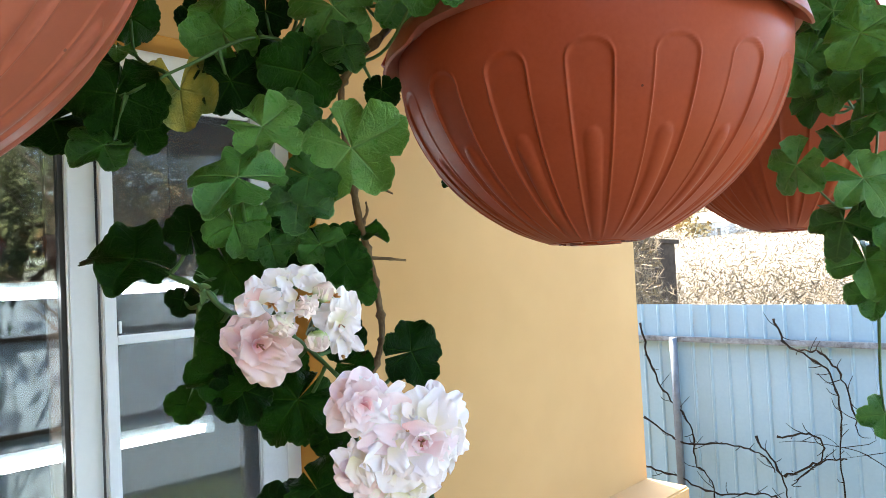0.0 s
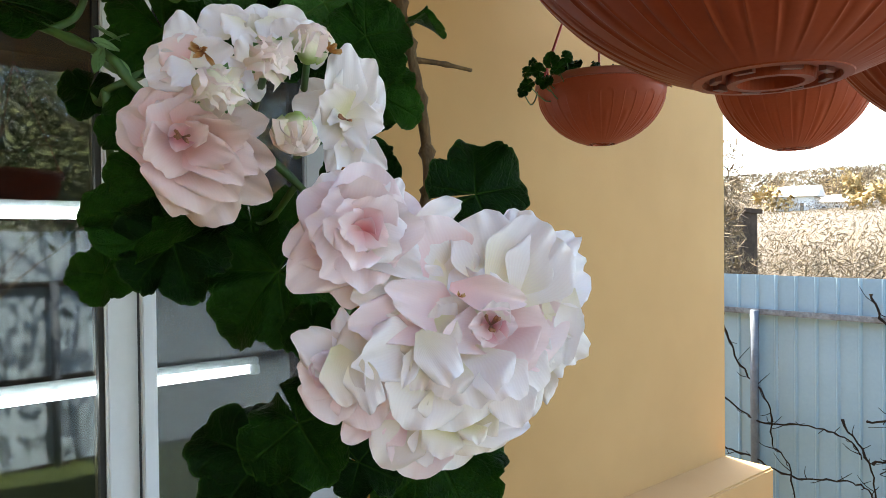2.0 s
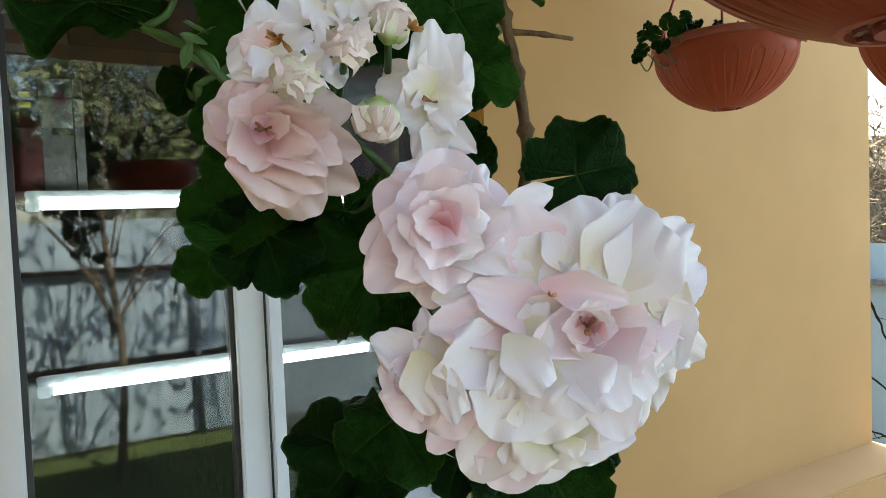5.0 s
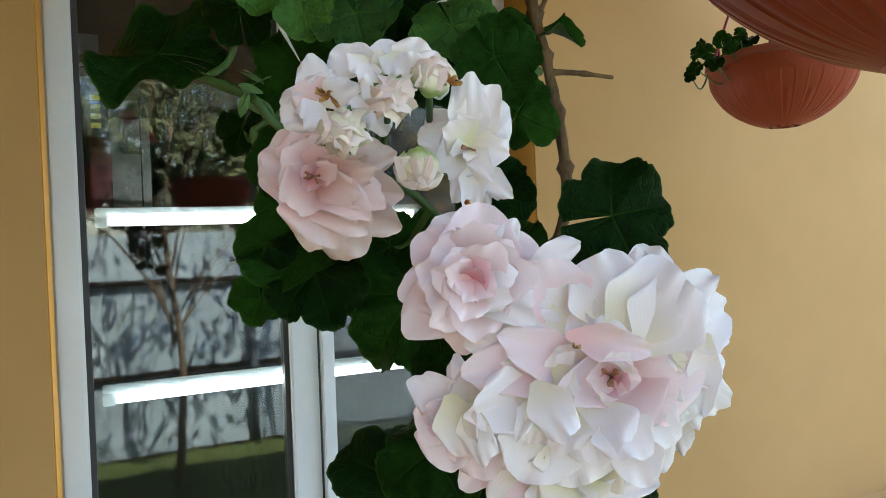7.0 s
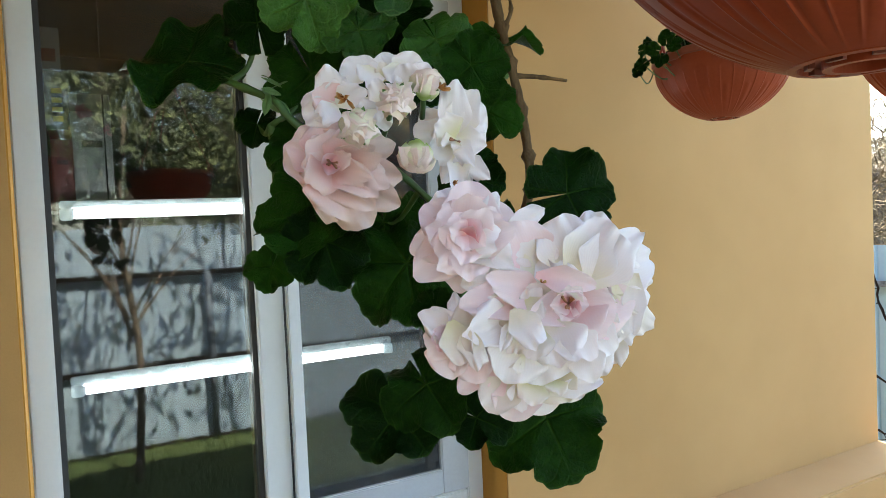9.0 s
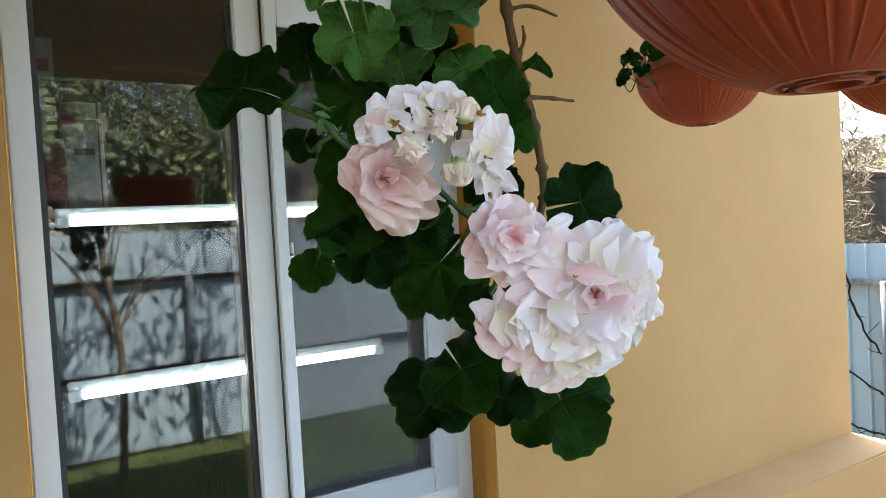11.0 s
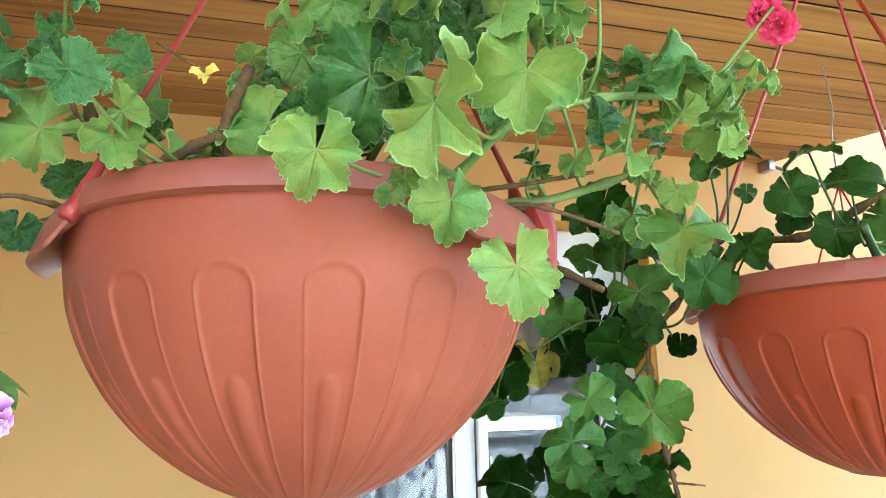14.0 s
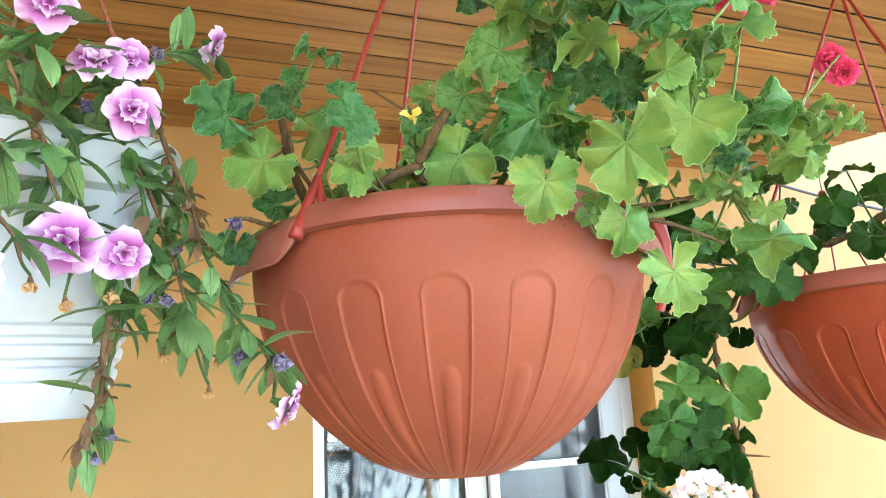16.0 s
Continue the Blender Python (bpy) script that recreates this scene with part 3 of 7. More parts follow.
def tube_lamp(z):
    lamp = thing("tube_lamp", (0.13, 1.845, z), "lit white daylight tube lamp hung inside the window", "lamp", "tube lamps in the window")
    v, f = tube_data([Vector((0.03 + 0.74 * i / 8, 0, 0)) for i in range(9)], 0.011, 0.011, 12)
    part("tube", mesh_of("tube", v, f, M_TUBE), M_TUBE, lamp, "glowing white tube")
    part("body", boxed(0, -0.005, 0.0125, 0.80, 0.02, 0.03, bev=0.003), M_PVC, lamp)
    for x in (0, 0.772):
        part("end_cap", boxed(x, -0.012, -0.014, x + 0.028, 0.012, 0.0125, bev=0.003), M_PVC, lamp)
    for x in (0.1, 0.7):
        part("wire", boxed(x, 0.006, 0.03, x + 0.003, 0.009, 2.48 - z), M_CABLE, lamp)
    return lamp


tube_lamp(1.587)
tube_lamp(1.185)

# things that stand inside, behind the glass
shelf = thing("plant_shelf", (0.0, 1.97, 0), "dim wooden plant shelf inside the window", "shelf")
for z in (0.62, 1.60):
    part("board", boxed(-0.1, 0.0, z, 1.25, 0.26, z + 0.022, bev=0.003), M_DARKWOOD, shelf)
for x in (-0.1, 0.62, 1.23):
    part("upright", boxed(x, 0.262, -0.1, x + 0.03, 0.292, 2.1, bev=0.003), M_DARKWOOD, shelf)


def sheet(name, x, y, z, w, h, mat, label, cat, bars=()):
    t = thing(name, (x, y, z), label, cat)
    part("panel", boxed(-w / 2, -0.002, 0, w / 2, 0.002, h, bev=0.001), mat, t)
    for bx, bz, bw, bh, bmat in bars:
        part("bar", boxed(bx, -0.0045, bz, bx + bw, -0.0022, bz + bh), bmat, t)
    return t


sheet("wall_card", 0.125, 1.94, 1.93, 0.055, 0.10, M_PAPER, "pale paper card fixed inside the window", "card", [(-0.018, 0.02, 0.036, 0.03, M_REDTHING)])
sheet("dark_label", 0.135, 1.94, 1.79, 0.05, 0.12, M_BLACKINK, "dark packet with yellow printing behind the glass", "packet",
      [(-0.006, 0.02 + 0.022 * i, 0.022, 0.012, M_YELLOWINK) for i in range(4)])


def carton(x, y, z, w, d, h, mat, label):
    t = thing("carton", (x, y, z), label, "carton")
    part("body", boxed(-w / 2, -d / 2, 0, w / 2, d / 2, h * 0.82, bev=0.004), mat, t)
    g = bmesh.new()
    vs = [g.verts.new(c) for c in ((-w / 2, -d / 2, h * 0.82), (w / 2, -d / 2, h * 0.82), (w / 2, d / 2, h * 0.82), (-w / 2, d / 2, h * 0.82), (-w / 2, -0.003, h), (w / 2, -0.003, h), (w / 2, 0.003, h), (-w / 2, 0.003, h))]
    for q in ((0, 1, 5, 4), (2, 3, 7, 6), (1, 2, 6, 5), (3, 0, 4, 7), (4, 5, 6, 7)):
        g.faces.new([vs[i] for i in q])
    part("fold", g, mat, t)
    part("bar", boxed(-w / 4, -d / 2 - 0.003, h * 0.5, w / 4, -d / 2 - 0.0005, h * 0.56), M_BLACKINK, t)
    return t


carton(0.215, 2.12, 1.622, 0.095, 0.08, 0.29, M_PAPER, "white paper carton standing on the dim shelf")
carton(0.145, 2.10, 1.622, 0.05, 0.05, 0.20, M_REDTHING, "red packet standing on the dim shelf")

# ---- porch: floor, ceiling, roof ----
bm = boxed(-3.6, -0.38, -0.35, 3.2, 1.43, 0.0, bev=0.01)
tagged(part("floor", bm, M_CONCRETE), "dark brown porch floor", "floor", kind="structure")


def edge_x(y):
    return 1.665 + (WALL_Y - y) * 0.355


bm = bmesh.new()
pitch, y, row = 0.0882, WALL_Y - 0.001, 0
while y > -0.72:
    y1 = y - pitch
    cuts = [-3.6] + ([-0.83 + 0.012 * (row % 3)] if row % 2 == 0 or row < 9 else [-2.1]) + [None]
    for a, b in zip(cuts, cuts[1:]):
        xa, xb0, xb1 = a + 0.001, (b if b is not None else edge_x(y)), (b if b is not None else edge_x(y1))
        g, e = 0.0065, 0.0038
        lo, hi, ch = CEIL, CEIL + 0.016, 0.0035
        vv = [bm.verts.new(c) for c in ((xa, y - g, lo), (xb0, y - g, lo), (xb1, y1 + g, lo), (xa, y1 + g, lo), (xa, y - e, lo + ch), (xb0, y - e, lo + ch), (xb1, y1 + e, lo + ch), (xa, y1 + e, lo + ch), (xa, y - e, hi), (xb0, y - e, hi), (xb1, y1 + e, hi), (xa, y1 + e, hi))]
        # gap sides take the black slot: shade between boards put into colour
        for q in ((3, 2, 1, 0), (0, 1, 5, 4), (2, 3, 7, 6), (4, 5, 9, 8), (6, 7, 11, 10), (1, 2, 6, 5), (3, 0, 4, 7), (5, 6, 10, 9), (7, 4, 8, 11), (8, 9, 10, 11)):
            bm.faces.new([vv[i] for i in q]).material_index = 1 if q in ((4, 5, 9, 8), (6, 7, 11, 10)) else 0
    y, row = y1, row + 1
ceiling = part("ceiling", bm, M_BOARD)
ceiling.data.materials.append(M_GASKET_AND_GAP_SHADE)
tagged(ceiling, "varnished brown tongue-and-groove porch ceiling boards", "ceiling", kind="structure")
# black sheet added behind the boards, stands in for shade in the gaps
bm = bmesh.new()
vv = [bm.verts.new(c) for z in (CEIL + 0.0162, CEIL + 0.0175) for c in ((-3.6, WALL_Y - 0.003, z), (edge_x(WALL_Y) - 0.01, WALL_Y - 0.003, z), (edge_x(-0.7) - 0.01, -0.7, z), (-3.6, -0.7, z))]
for q in ((3, 2, 1, 0), (4, 5, 6, 7), (0, 1, 5, 4), (1, 2, 6, 5), (2, 3, 7, 6), (3, 0, 4, 7)):
    bm.faces.new([vv[i] for i in q])
tagged(part("ceiling_backing", bm, M_GASKET_AND_GAP_SHADE), "black sheet added above the ceiling boards to darken their gaps", "ceiling", kind="structure")
bm = bmesh.new()
vv = [bm.verts.new(c) for z in (CEIL + 0.018, CEIL + 0.14) for c in ((-3.7, WALL_Y - 0.002, z), (edge_x(WALL_Y), WALL_Y - 0.002, z), (edge_x(-0.78), -0.78, z), (-3.7, -0.78, z))]
for q in ((3, 2, 1, 0), (4, 5, 6, 7), (0, 1, 5, 4), (1, 2, 6, 5), (2, 3, 7, 6), (3, 0, 4, 7)):
    bm.faces.new([vv[i] for i in q])
tagged(part("roof", bm, M_ROOF), "brown sheet porch roof above the boards", "roof", kind="structure")
bm = boxed(-3.7, 1.6, 2.76, END_X + 0.25, 7.0, 2.86)
tagged(part("roof_house", bm, M_ROOF), "brown sheet house roof", "roof", kind="structure")

# unseen wall, added to keep sky light off the left side of the porch
bm = boxed(-1.85, -3.1, -0.35, -1.7, WALL_Y - 0.002, CEIL - 0.002)
tagged(part("wall_west", bm, M_WALL), "unseen yellow wall added to block sky light from the left", "wall", kind="structure")

# ---- ground, fences, distance ----
bm = bmesh.new()
NX, NY = 46, 40
grid = []
for j in range(NY):
    for i in range(NX):
        x, y = -30 + (i / (NX - 1)) ** 2 * 330, -60 + j / (NY - 1) * 240
        d = max(0.0, x - 9.0)
        h = -0.40 + (d * 0.098 if d < 78 else 7.64 + (d - 78) * 0.03) * (1 + 0.16 * noise.noise((x * 0.02, y * 0.025, 0))) + 0.9 * noise.noise((x * 0.06, y * 0.06, 3)) * min(1, d / 15)
        h -= 0.62 * min(1.0, max(0.0, x - 1.0) / 3.0) * max(0.0, 1 - d / 6)
        grid.append(bm.verts.new((x, y, h)))
for j in range(NY - 1):
    for i in range(NX - 1):
        bm.faces.new([grid[k] for k in (j * NX + i, j * NX + i + 1, (j + 1) * NX + i + 1, (j + 1) * NX + i)])
tagged(part("ground", bm, M_HILL, smooth=True), "sunlit autumn slope and yard ground", "ground", kind="structure")
bm = boxed(-9.0, -3.4, -1.2, 3.3, 6.8, -0.352)
tagged(part("lawn", bm, M_GRASS), "green and yellowed lawn of the yard", "lawn", kind="structure")


def blades(n, x0, x1, y0, y1, seed):
    rnd = random.Random(seed)
    v, f = [], []
    for _ in range(n):
        x, y, a, h = rnd.uniform(x0, x1), rnd.uniform(y0, y1), rnd.uniform(0, 6.28), rnd.uniform(0.03, 0.09)
        dx, dy = math.cos(a) * 0.005, math.sin(a) * 0.005
        lx, ly = rnd.uniform(-0.03, 0.03), rnd.uniform(-0.03, 0.03)
        i = len(v)
        v += [(x - dx, y - dy, -0.356), (x + dx, y + dy, -0.356), (x + lx, y + ly, -0.352 + h)]
        f.append((i, i + 1, i + 2))
    return v, f


v, f = blades(20000, -4.0, 4.0, -3.05, -0.42, 3)
tagged(part("grass", mesh_of("grass", v, f, M_BLADE, False), M_BLADE), "short green and yellow grass of the yard", "grass", kind="stuff")


def fence_panel(length, height, pitch=0.15, depth=0.012, mat=M_FENCE):
    prof = []
    x = 0.0
    while x < length - 1e-6:
        prof += [(x, 0.0), (x + pitch * 0.07, depth), (x + pitch * 0.13, depth), (x + pitch * 0.20, 0.0)]
        x += pitch
    prof.append((length, 0.0))
    n = len(prof)
    v = [(x, d, 0) for x, d in prof] + [(x, d, height) for x, d in prof] + [(x, d - 0.002, 0) for x, d in prof] + [(x, d - 0.002, height) for x, d in prof]
    f = []
    for i in range(n - 1):
        f += [(i, i + 1, n + i + 1, n + i), (2 * n + i + 1, 2 * n + i, 3 * n + i, 3 * n + i + 1), (n + i, n + i + 1, 3 * n + i + 1, 3 * n + i)]
    return mesh_of("panel", v, f, mat, False)


def fence(at, turn, panels, label, post_at, low=0.0, height=1.60, rails=(1.30,), sheet_mat=M_FENCE, rail_mat=M_RAIL):
    fz = thing("fence", at, label, "fence")
    fz.rotation_euler = (0, 0, turn)
    me = fence_panel(1.2, height + low, mat=sheet_mat)
    for i in range(panels):
        part("panel", me, None, fz, m=pose(i * 1.2, 0.004 * (i % 2), rnd_f.uniform(-0.012, 0.012) - low))
    L = panels * 1.2
    for z in rails:
        part("rail", boxed(0, 0.022, z - 0.022, L, 0.058, z + 0.022, bev=0.004), rail_mat, fz, "flaking painted rail")
    v, f = tube_data([Vector((0, 0.085, -low)), Vector((0, 0.085, 0.7)), Vector((0, 0.085, rails[-1] + 0.015))], 0.033, 0.033, 12)
    pm = mesh_of("post", v, f, M_PIPE)
    for x in post_at:
        part("post", pm, M_PIPE, fz, m=pose(x, 0, 0))
    return fz


rnd_f = random.Random(8)
fence((5.62, -3.4, -0.38), radians(90), 10, "pale blue corrugated sheet metal fence with flaking rail", [6.15 - 2.5 * k for k in range(-2, 3)], low=0.75)
fence((-8.8, -3.12, -0.38), 0.0, 12, "corrugated sheet fence behind the lawn, sunlight put into its paler colour", [0.5 + 2.4 * k for k in range(6)], height=2.0, rails=(0.03, 0.77, 1.57), sheet_mat=M_FENCE_SUNLIT, rail_mat=M_VINE)


def bare_vine(seed, root, n, height, label):
    rnd = random.Random(seed)
    t = thing("bare_vine", root, label, "vine", "bare vines on the fence")
    for k in range(n):
        a = rnd.uniform(-1, 1)
        pts = [Vector((0, 0, 0))]
        d = Vector((0, a * 0.7, 1)).normalized()
        for s in range(9):
            d = (d + Vector((rnd.uniform(-0.06, 0.06), rnd.uniform(-0.75, 0.75), rnd.uniform(-0.35, 0.4)))).normalized()
            q = pts[-1] + d * (height / 7.0) * rnd.uniform(0.6, 1.2)
            q.x = max(-0.10, min(0.02, q.x))
            q.z = min(max(q.z, 0.02), 1.55)
            pts.append(q)
        b = tube("stem", pts, rnd.uniform(0.005, 0.009), 0.0018, M_VINE, t, sides=5, per=3, knobs=0.3, seed=seed + k)
        for s in range(2, 9):
            tw = [pts[s], pts[s] + Vector((rnd.uniform(-0.05, 0), rnd.uniform(-0.22, 0.22), rnd.uniform(-0.06, 0.2))), pts[s] + Vector((rnd.uniform(-0.07, 0), rnd.uniform(-0.36, 0.36), rnd.uniform(-0.1, 0.32)))]
            tube("twig", tw, 0.003, 0.001, M_VINE, b, sides=4, per=3, seed=seed + k * 20 + s)
    return t


bare_vine(33, (5.50, 0.2, -0.60), 2, 1.7, "thin bare vine on the blue fence")


def trained_vine(stems, label, seed):
    """A vine with thick dark canes along the fence; each cane is given by its (y, z) bends."""
    rnd = random.Random(seed)
    t = thing("bare_vine", (5.54, stems[0][0][0], -0.95), label, "vine", "bare vines on the fence")
    base = Vector((5.54, stems[0][0][0], -0.95))
    for k, cane in enumerate(stems):
        pts = catmull([Vector((5.54 - 0.02 * (q % 2), y, z)) - base for q, (y, z) in enumerate(cane)], 7)
        pts = [p + Vector((0, rnd.uniform(-0.012, 0.012), rnd.uniform(-0.012, 0.012))) for p in pts]
        v, f = tube_data(pts, 0.0085, 0.0042, 6, 0.5, seed + k)
        b = part("stem", mesh_of("stem", v, f, M_VINE), None, t)
        for q in range(3, len(pts), 2):
            e = Vector((rnd.uniform(-0.03, 0), rnd.uniform(-0.13, 0.13), rnd.uniform(-0.05, 0.13)))
            v, f = tube_data(catmull([pts[q], pts[q] + e * 0.5 + Vector((0, 0.01, -0.01)), pts[q] + e], 4), 0.0036, 0.0018, 5, 0.3, q)
            part("twig", mesh_of("twig", v, f, M_VINE), None, b)
    return t


trained_vine([[(3.05, 1.05), (2.96, 0.69), (2.82, 0.41), (2.64, 0.22), (2.61, -0.10), (2.47, -0.29), (2.40, -0.95)], [(3.06, 0.22), (2.71, 0.05), (2.38, 0.08), (2.08, 0.06), (1.98, -0.07)]], "dark leafless vine with old canes on the blue fence", 5)
trained_vine([[(3.10, -0.20), (2.81, -0.24), (2.42, -0.33), (2.07, -0.26), (1.91, -0.36), (1.85, -0.95)], [(2.12, 0.18), (1.93, -0.09), (1.88, -0.44)], [(1.92, -0.10), (1.66, 0.05), (1.48, 0.11)]], "tangled low vine canes against the blue fence", 17)
trained_vine([[(1.92, 1.11), (1.83, 0.92), (1.57, 0.74), (1.50, 0.45), (1.51, 0.03), (1.53, -0.95)], [(1.76, 0.88), (1.58, 0.85), (1.46, 0.64), (1.38, 0.30)], [(1.95, 0.20), (1.68, 0.25), (1.64, 0.10), (1.87, -0.16)]], "old branching vine climbing over the fence rail", 29)

# dark shed beyond the fence
shed = thing("shed", (8.0, 4.78, -0.5), "small dark brown wooden shed half hidden by dry bushes", "shed")
part("wall", boxed(0.0, -0.20, -0.1, 1.4, 1.1, 2.36, bev=0.01), M_SHED, shed)
g = bmesh.new()
vs = [g.verts.new(c) for z in (0.0, 0.06) for c in ((-0.05, -0.22, 2.37 + z), (1.5, -0.22, 2.33 + z), (1.5, 1.2, 2.33 + z), (-0.05, 1.2, 2.37 + z))]
for q in ((3, 2, 1, 0), (4, 5, 6, 7), (0, 1, 5, 4), (1, 2, 6, 5), (2, 3, 7, 6), (3, 0, 4, 7)):
    g.faces.new([vs[i] for i in q])
part("roof", g, M_SHED, shed)
part("post", boxed(-0.16, -0.28, -0.1, -0.09, -0.21, 2.41, bev=0.004), M_BARK, shed, "pale weathered post")


def leaf_cloud(n, centre, radius, size, seed, squash=0.8, clumps=14):
    rnd = random.Random(seed)
    cs = []
    for _ in range(clumps):
        d = Vector((rnd.gauss(0, 1), rnd.gauss(0, 1), rnd.gauss(0, 1))).normalized() * radius * rnd.uniform(0.25, 0.95)
        cs.append(Vector(centre) + Vector((d.x, d.y, d.z * squash)))
    v, f = [], []
    for _ in range(n):
        c = rnd.choice(cs)
        p = c + Vector((rnd.gauss(0, 1), rnd.gauss(0, 1), rnd.gauss(0, 1))) * radius * 0.22
        a = Vector((rnd.gauss(0, 1), rnd.gauss(0, 1), rnd.gauss(0, 1))).normalized()
        b = a.cross(Vector((rnd.gauss(0, 1), rnd.gauss(0, 1), 1))).normalized()
        s = size * rnd.uniform(0.5, 1.3)
        i = len(v)
        v += [p - a * s, p - b * s * 0.45, p + a * s, p + b * s * 0.45]
        f.append((i, i + 1, i + 2, i + 3))
    return v, f


def tree(at, height, spread, seed, mat, label, n=2600, size=0.10, girth=0.035, limbs=7):
    rnd = random.Random(seed)
    t = thing("tree", at, label, "tree", "garden trees")
    trunk = tube("trunk", [(0, 0, -0.1), (0.06, 0.03, height * 0.25), (-0.04, 0.08, height * 0.5), (0.05, 0, height * 0.75)], height * girth, height * girth * 0.34, M_BARK, t, sides=9, per=5, seed=seed)
    for k in range(limbs):
        z = height * rnd.uniform(0.28, 0.68)
        a = rnd.uniform(0, 6.28)
        r = spread * rnd.uniform(0.5, 0.95)
        tube("limb", [(0, 0, z), (r * 0.4 * math.cos(a), r * 0.4 * math.sin(a), z + height * 0.10), (r * math.cos(a), r * math.sin(a), z + height * 0.2)], height * girth * 0.34, height * girth * 0.09, M_BARK, t, sides=6, per=4, seed=seed + k)
    v, f = leaf_cloud(n, (0, 0, height * 0.68), spread, size, seed)
    part("crown", mesh_of("crown", v, f, mat, False), mat, t)
    return t


tree((-2.6, -5.6, -0.4), 5.2, 2.0, 2, M_TREE, "dark leafy garden tree behind the fence", n=24000, size=0.032)
tree((0.6, -6.0, -0.4), 5.4, 2.1, 4, M_TREE, "half-bare garden tree behind the fence", n=23000, size=0.037)
tree((2.2, -5.9, -0.4), 5.0, 1.8, 21, M_TREE, "dense dark garden tree behind the fence", n=23000, size=0.037)
tree((4.9, -5.9, -0.4), 4.9, 1.7, 23, M_TREE, "dark leafy tree in the garden corner", n=16000, size=0.032)
tree((3.4, -5.2, -0.4), 3.8, 1.3, 6, M_GOLD, "yellowing garden tree behind the fence")
tree((-5.6, -6.6, -0.4), 5.0, 1.9, 9, M_TREE, "tall dark garden tree beyond the yard")
# lawn trees below are added so that their leaves dapple the back fence
tree((0.55, -2.2, -0.4), 3.9, 0.9, 12, M_TREE, "thin half-bare lawn tree added to cast dappled shade on the fence", n=700, size=0.045, girth=0.009, limbs=16)
tree((1.75, -2.3, -0.4), 4.0, 1.0, 15, M_TREE, "slender sparse-leaved lawn tree added to dapple the fence", n=750, size=0.045, girth=0.009, limbs=16)
tree((-0.9, -2.4, -0.4), 3.6, 0.8, 17, M_GOLD, "yellowing young lawn tree added for leaf shadows on the fence", n=600, size=0.045, girth=0.009, limbs=14)

# scrub on the slope: twiggy strokes and dry leaves
rnd = random.Random(11)


def scrub(n, x0, x1, az0, az1, size, hgt, seed):
    r = random.Random(seed)
    v, f = [], []
    for _ in range(n):
        x = r.uniform(x0, x1)
        y = x * math.tan(radians(r.uniform(az0, az1)))
        d = max(0.0, x - 9.0)
        z = -0.4 + (d * 0.098 if d < 78 else 7.64) + r.uniform(0, hgt if d > 40 else hgt * 0.5)
        a = Vector((r.gauss(0, 0.5), r.gauss(0, 1), r.gauss(0.3, 1))).normalized() * size * r.uniform(0.5, 1.6)
        b = Vector((r.gauss(0, 1), r.gauss(0, 1), r.gauss(0, 1))).normalized() * size * r.choice((0.02, 0.03, 0.05, 0.16))
        p = Vector((x, y, z))
        i = len(v)
        v += [p - a, p + b, p + a, p - b]
        f.append((i, i + 1, i + 2, i + 3))
    return v, f


v, f = [], []
for args in ((52000, 6.6, 12.0, 5, 42, 0.055, 3.4, 1), (46000, 12.0, 48.0, 8, 34, 0.11, 1.5, 2), (40000, 49.0, 90.0, 8, 32, 0.30, 2.4, 3), (15000, 6.3, 7.8, 27, 38, 0.07, 5.8, 4)):
    v2, f2 = scrub(*args)
    o = len(v)
    v += v2
    f += [tuple(i + o for i in q) for q in f2]
tagged(part("scrub", mesh_of("scrub", v, f, M_SCRUB, False), M_SCRUB), "sunlit dry autumn bushes covering the slope", "bushes", kind="stuff")
v, f = [], []
for k in range(14):
    x = rnd.uniform(40, 84)
    y = x * math.tan(radians(rnd.uniform(10, 28)))
    z = -0.4 + (x - 9) * 0.098
    v2, f2 = leaf_cloud(260, (x, y, z + 1.0), 1.2, 0.22, 60 + k, clumps=6)
    o = len(v)
    v += v2
    f += [tuple(i + o for i in q) for q in f2]
tagged(part("golden_shrubs", mesh_of("golden_shrubs", v, f, M_GOLD, False), M_GOLD), "golden yellow autumn shrubs on the slope", "bushes", kind="stuff")


def far_house(at, w, d, h, turn, label):
    t = thing("house", at, label, "house", "far houses on the slope")
    t.rotation_euler = (0, 0, turn)
    part("wall", boxed(-d / 2, -w / 2, -1.0, d / 2, w / 2, h), M_RENDER, t)
    g = bmesh.new()
    o = 0.3
    vs = [g.verts.new(c) for c in ((-d / 2 - o, -w / 2 - o, h), (d / 2 + o, -w / 2 - o, h), (d / 2 + o, w / 2 + o, h), (-d / 2 - o, w / 2 + o, h), (0, -w / 2 - o, h + d * 0.3), (0, w / 2 + o, h + d * 0.3))]
    for q in ((3, 2, 1, 0), (0, 4, 5, 3), (1, 2, 5, 4), (0, 1, 4), (2, 3, 5)):
        g.faces.new([vs[i] for i in q])
    part("roof", g, M_RENDER, t, "pale sunlit roof")
    for k in range(2):
        wdw = part("window", boxed(-d / 2 - 0.06, -w * 0.3 + k * w * 0.4, h * 0.35, -d / 2 - 0.005, -w * 0.3 + k * w * 0.4 + w * 0.16, h * 0.75), M_PVC, t)
        part("pane", boxed(-d / 2 - 0.075, -w * 0.27 + k * w * 0.4, h * 0.38, -d / 2 - 0.062, -w * 0.27 + k * w * 0.4 + w * 0.1, h * 0.72), M_DARKPANE, wdw)
    return t


far_house((46, 19.55, 2.47), 2.1, 2.4, 1.55, 0.2, "small white house on the autumn slope")
far_house((52, 19.70, 2.85), 2.1, 1.8, 1.0, 0.1, "low white hut among yellow trees")
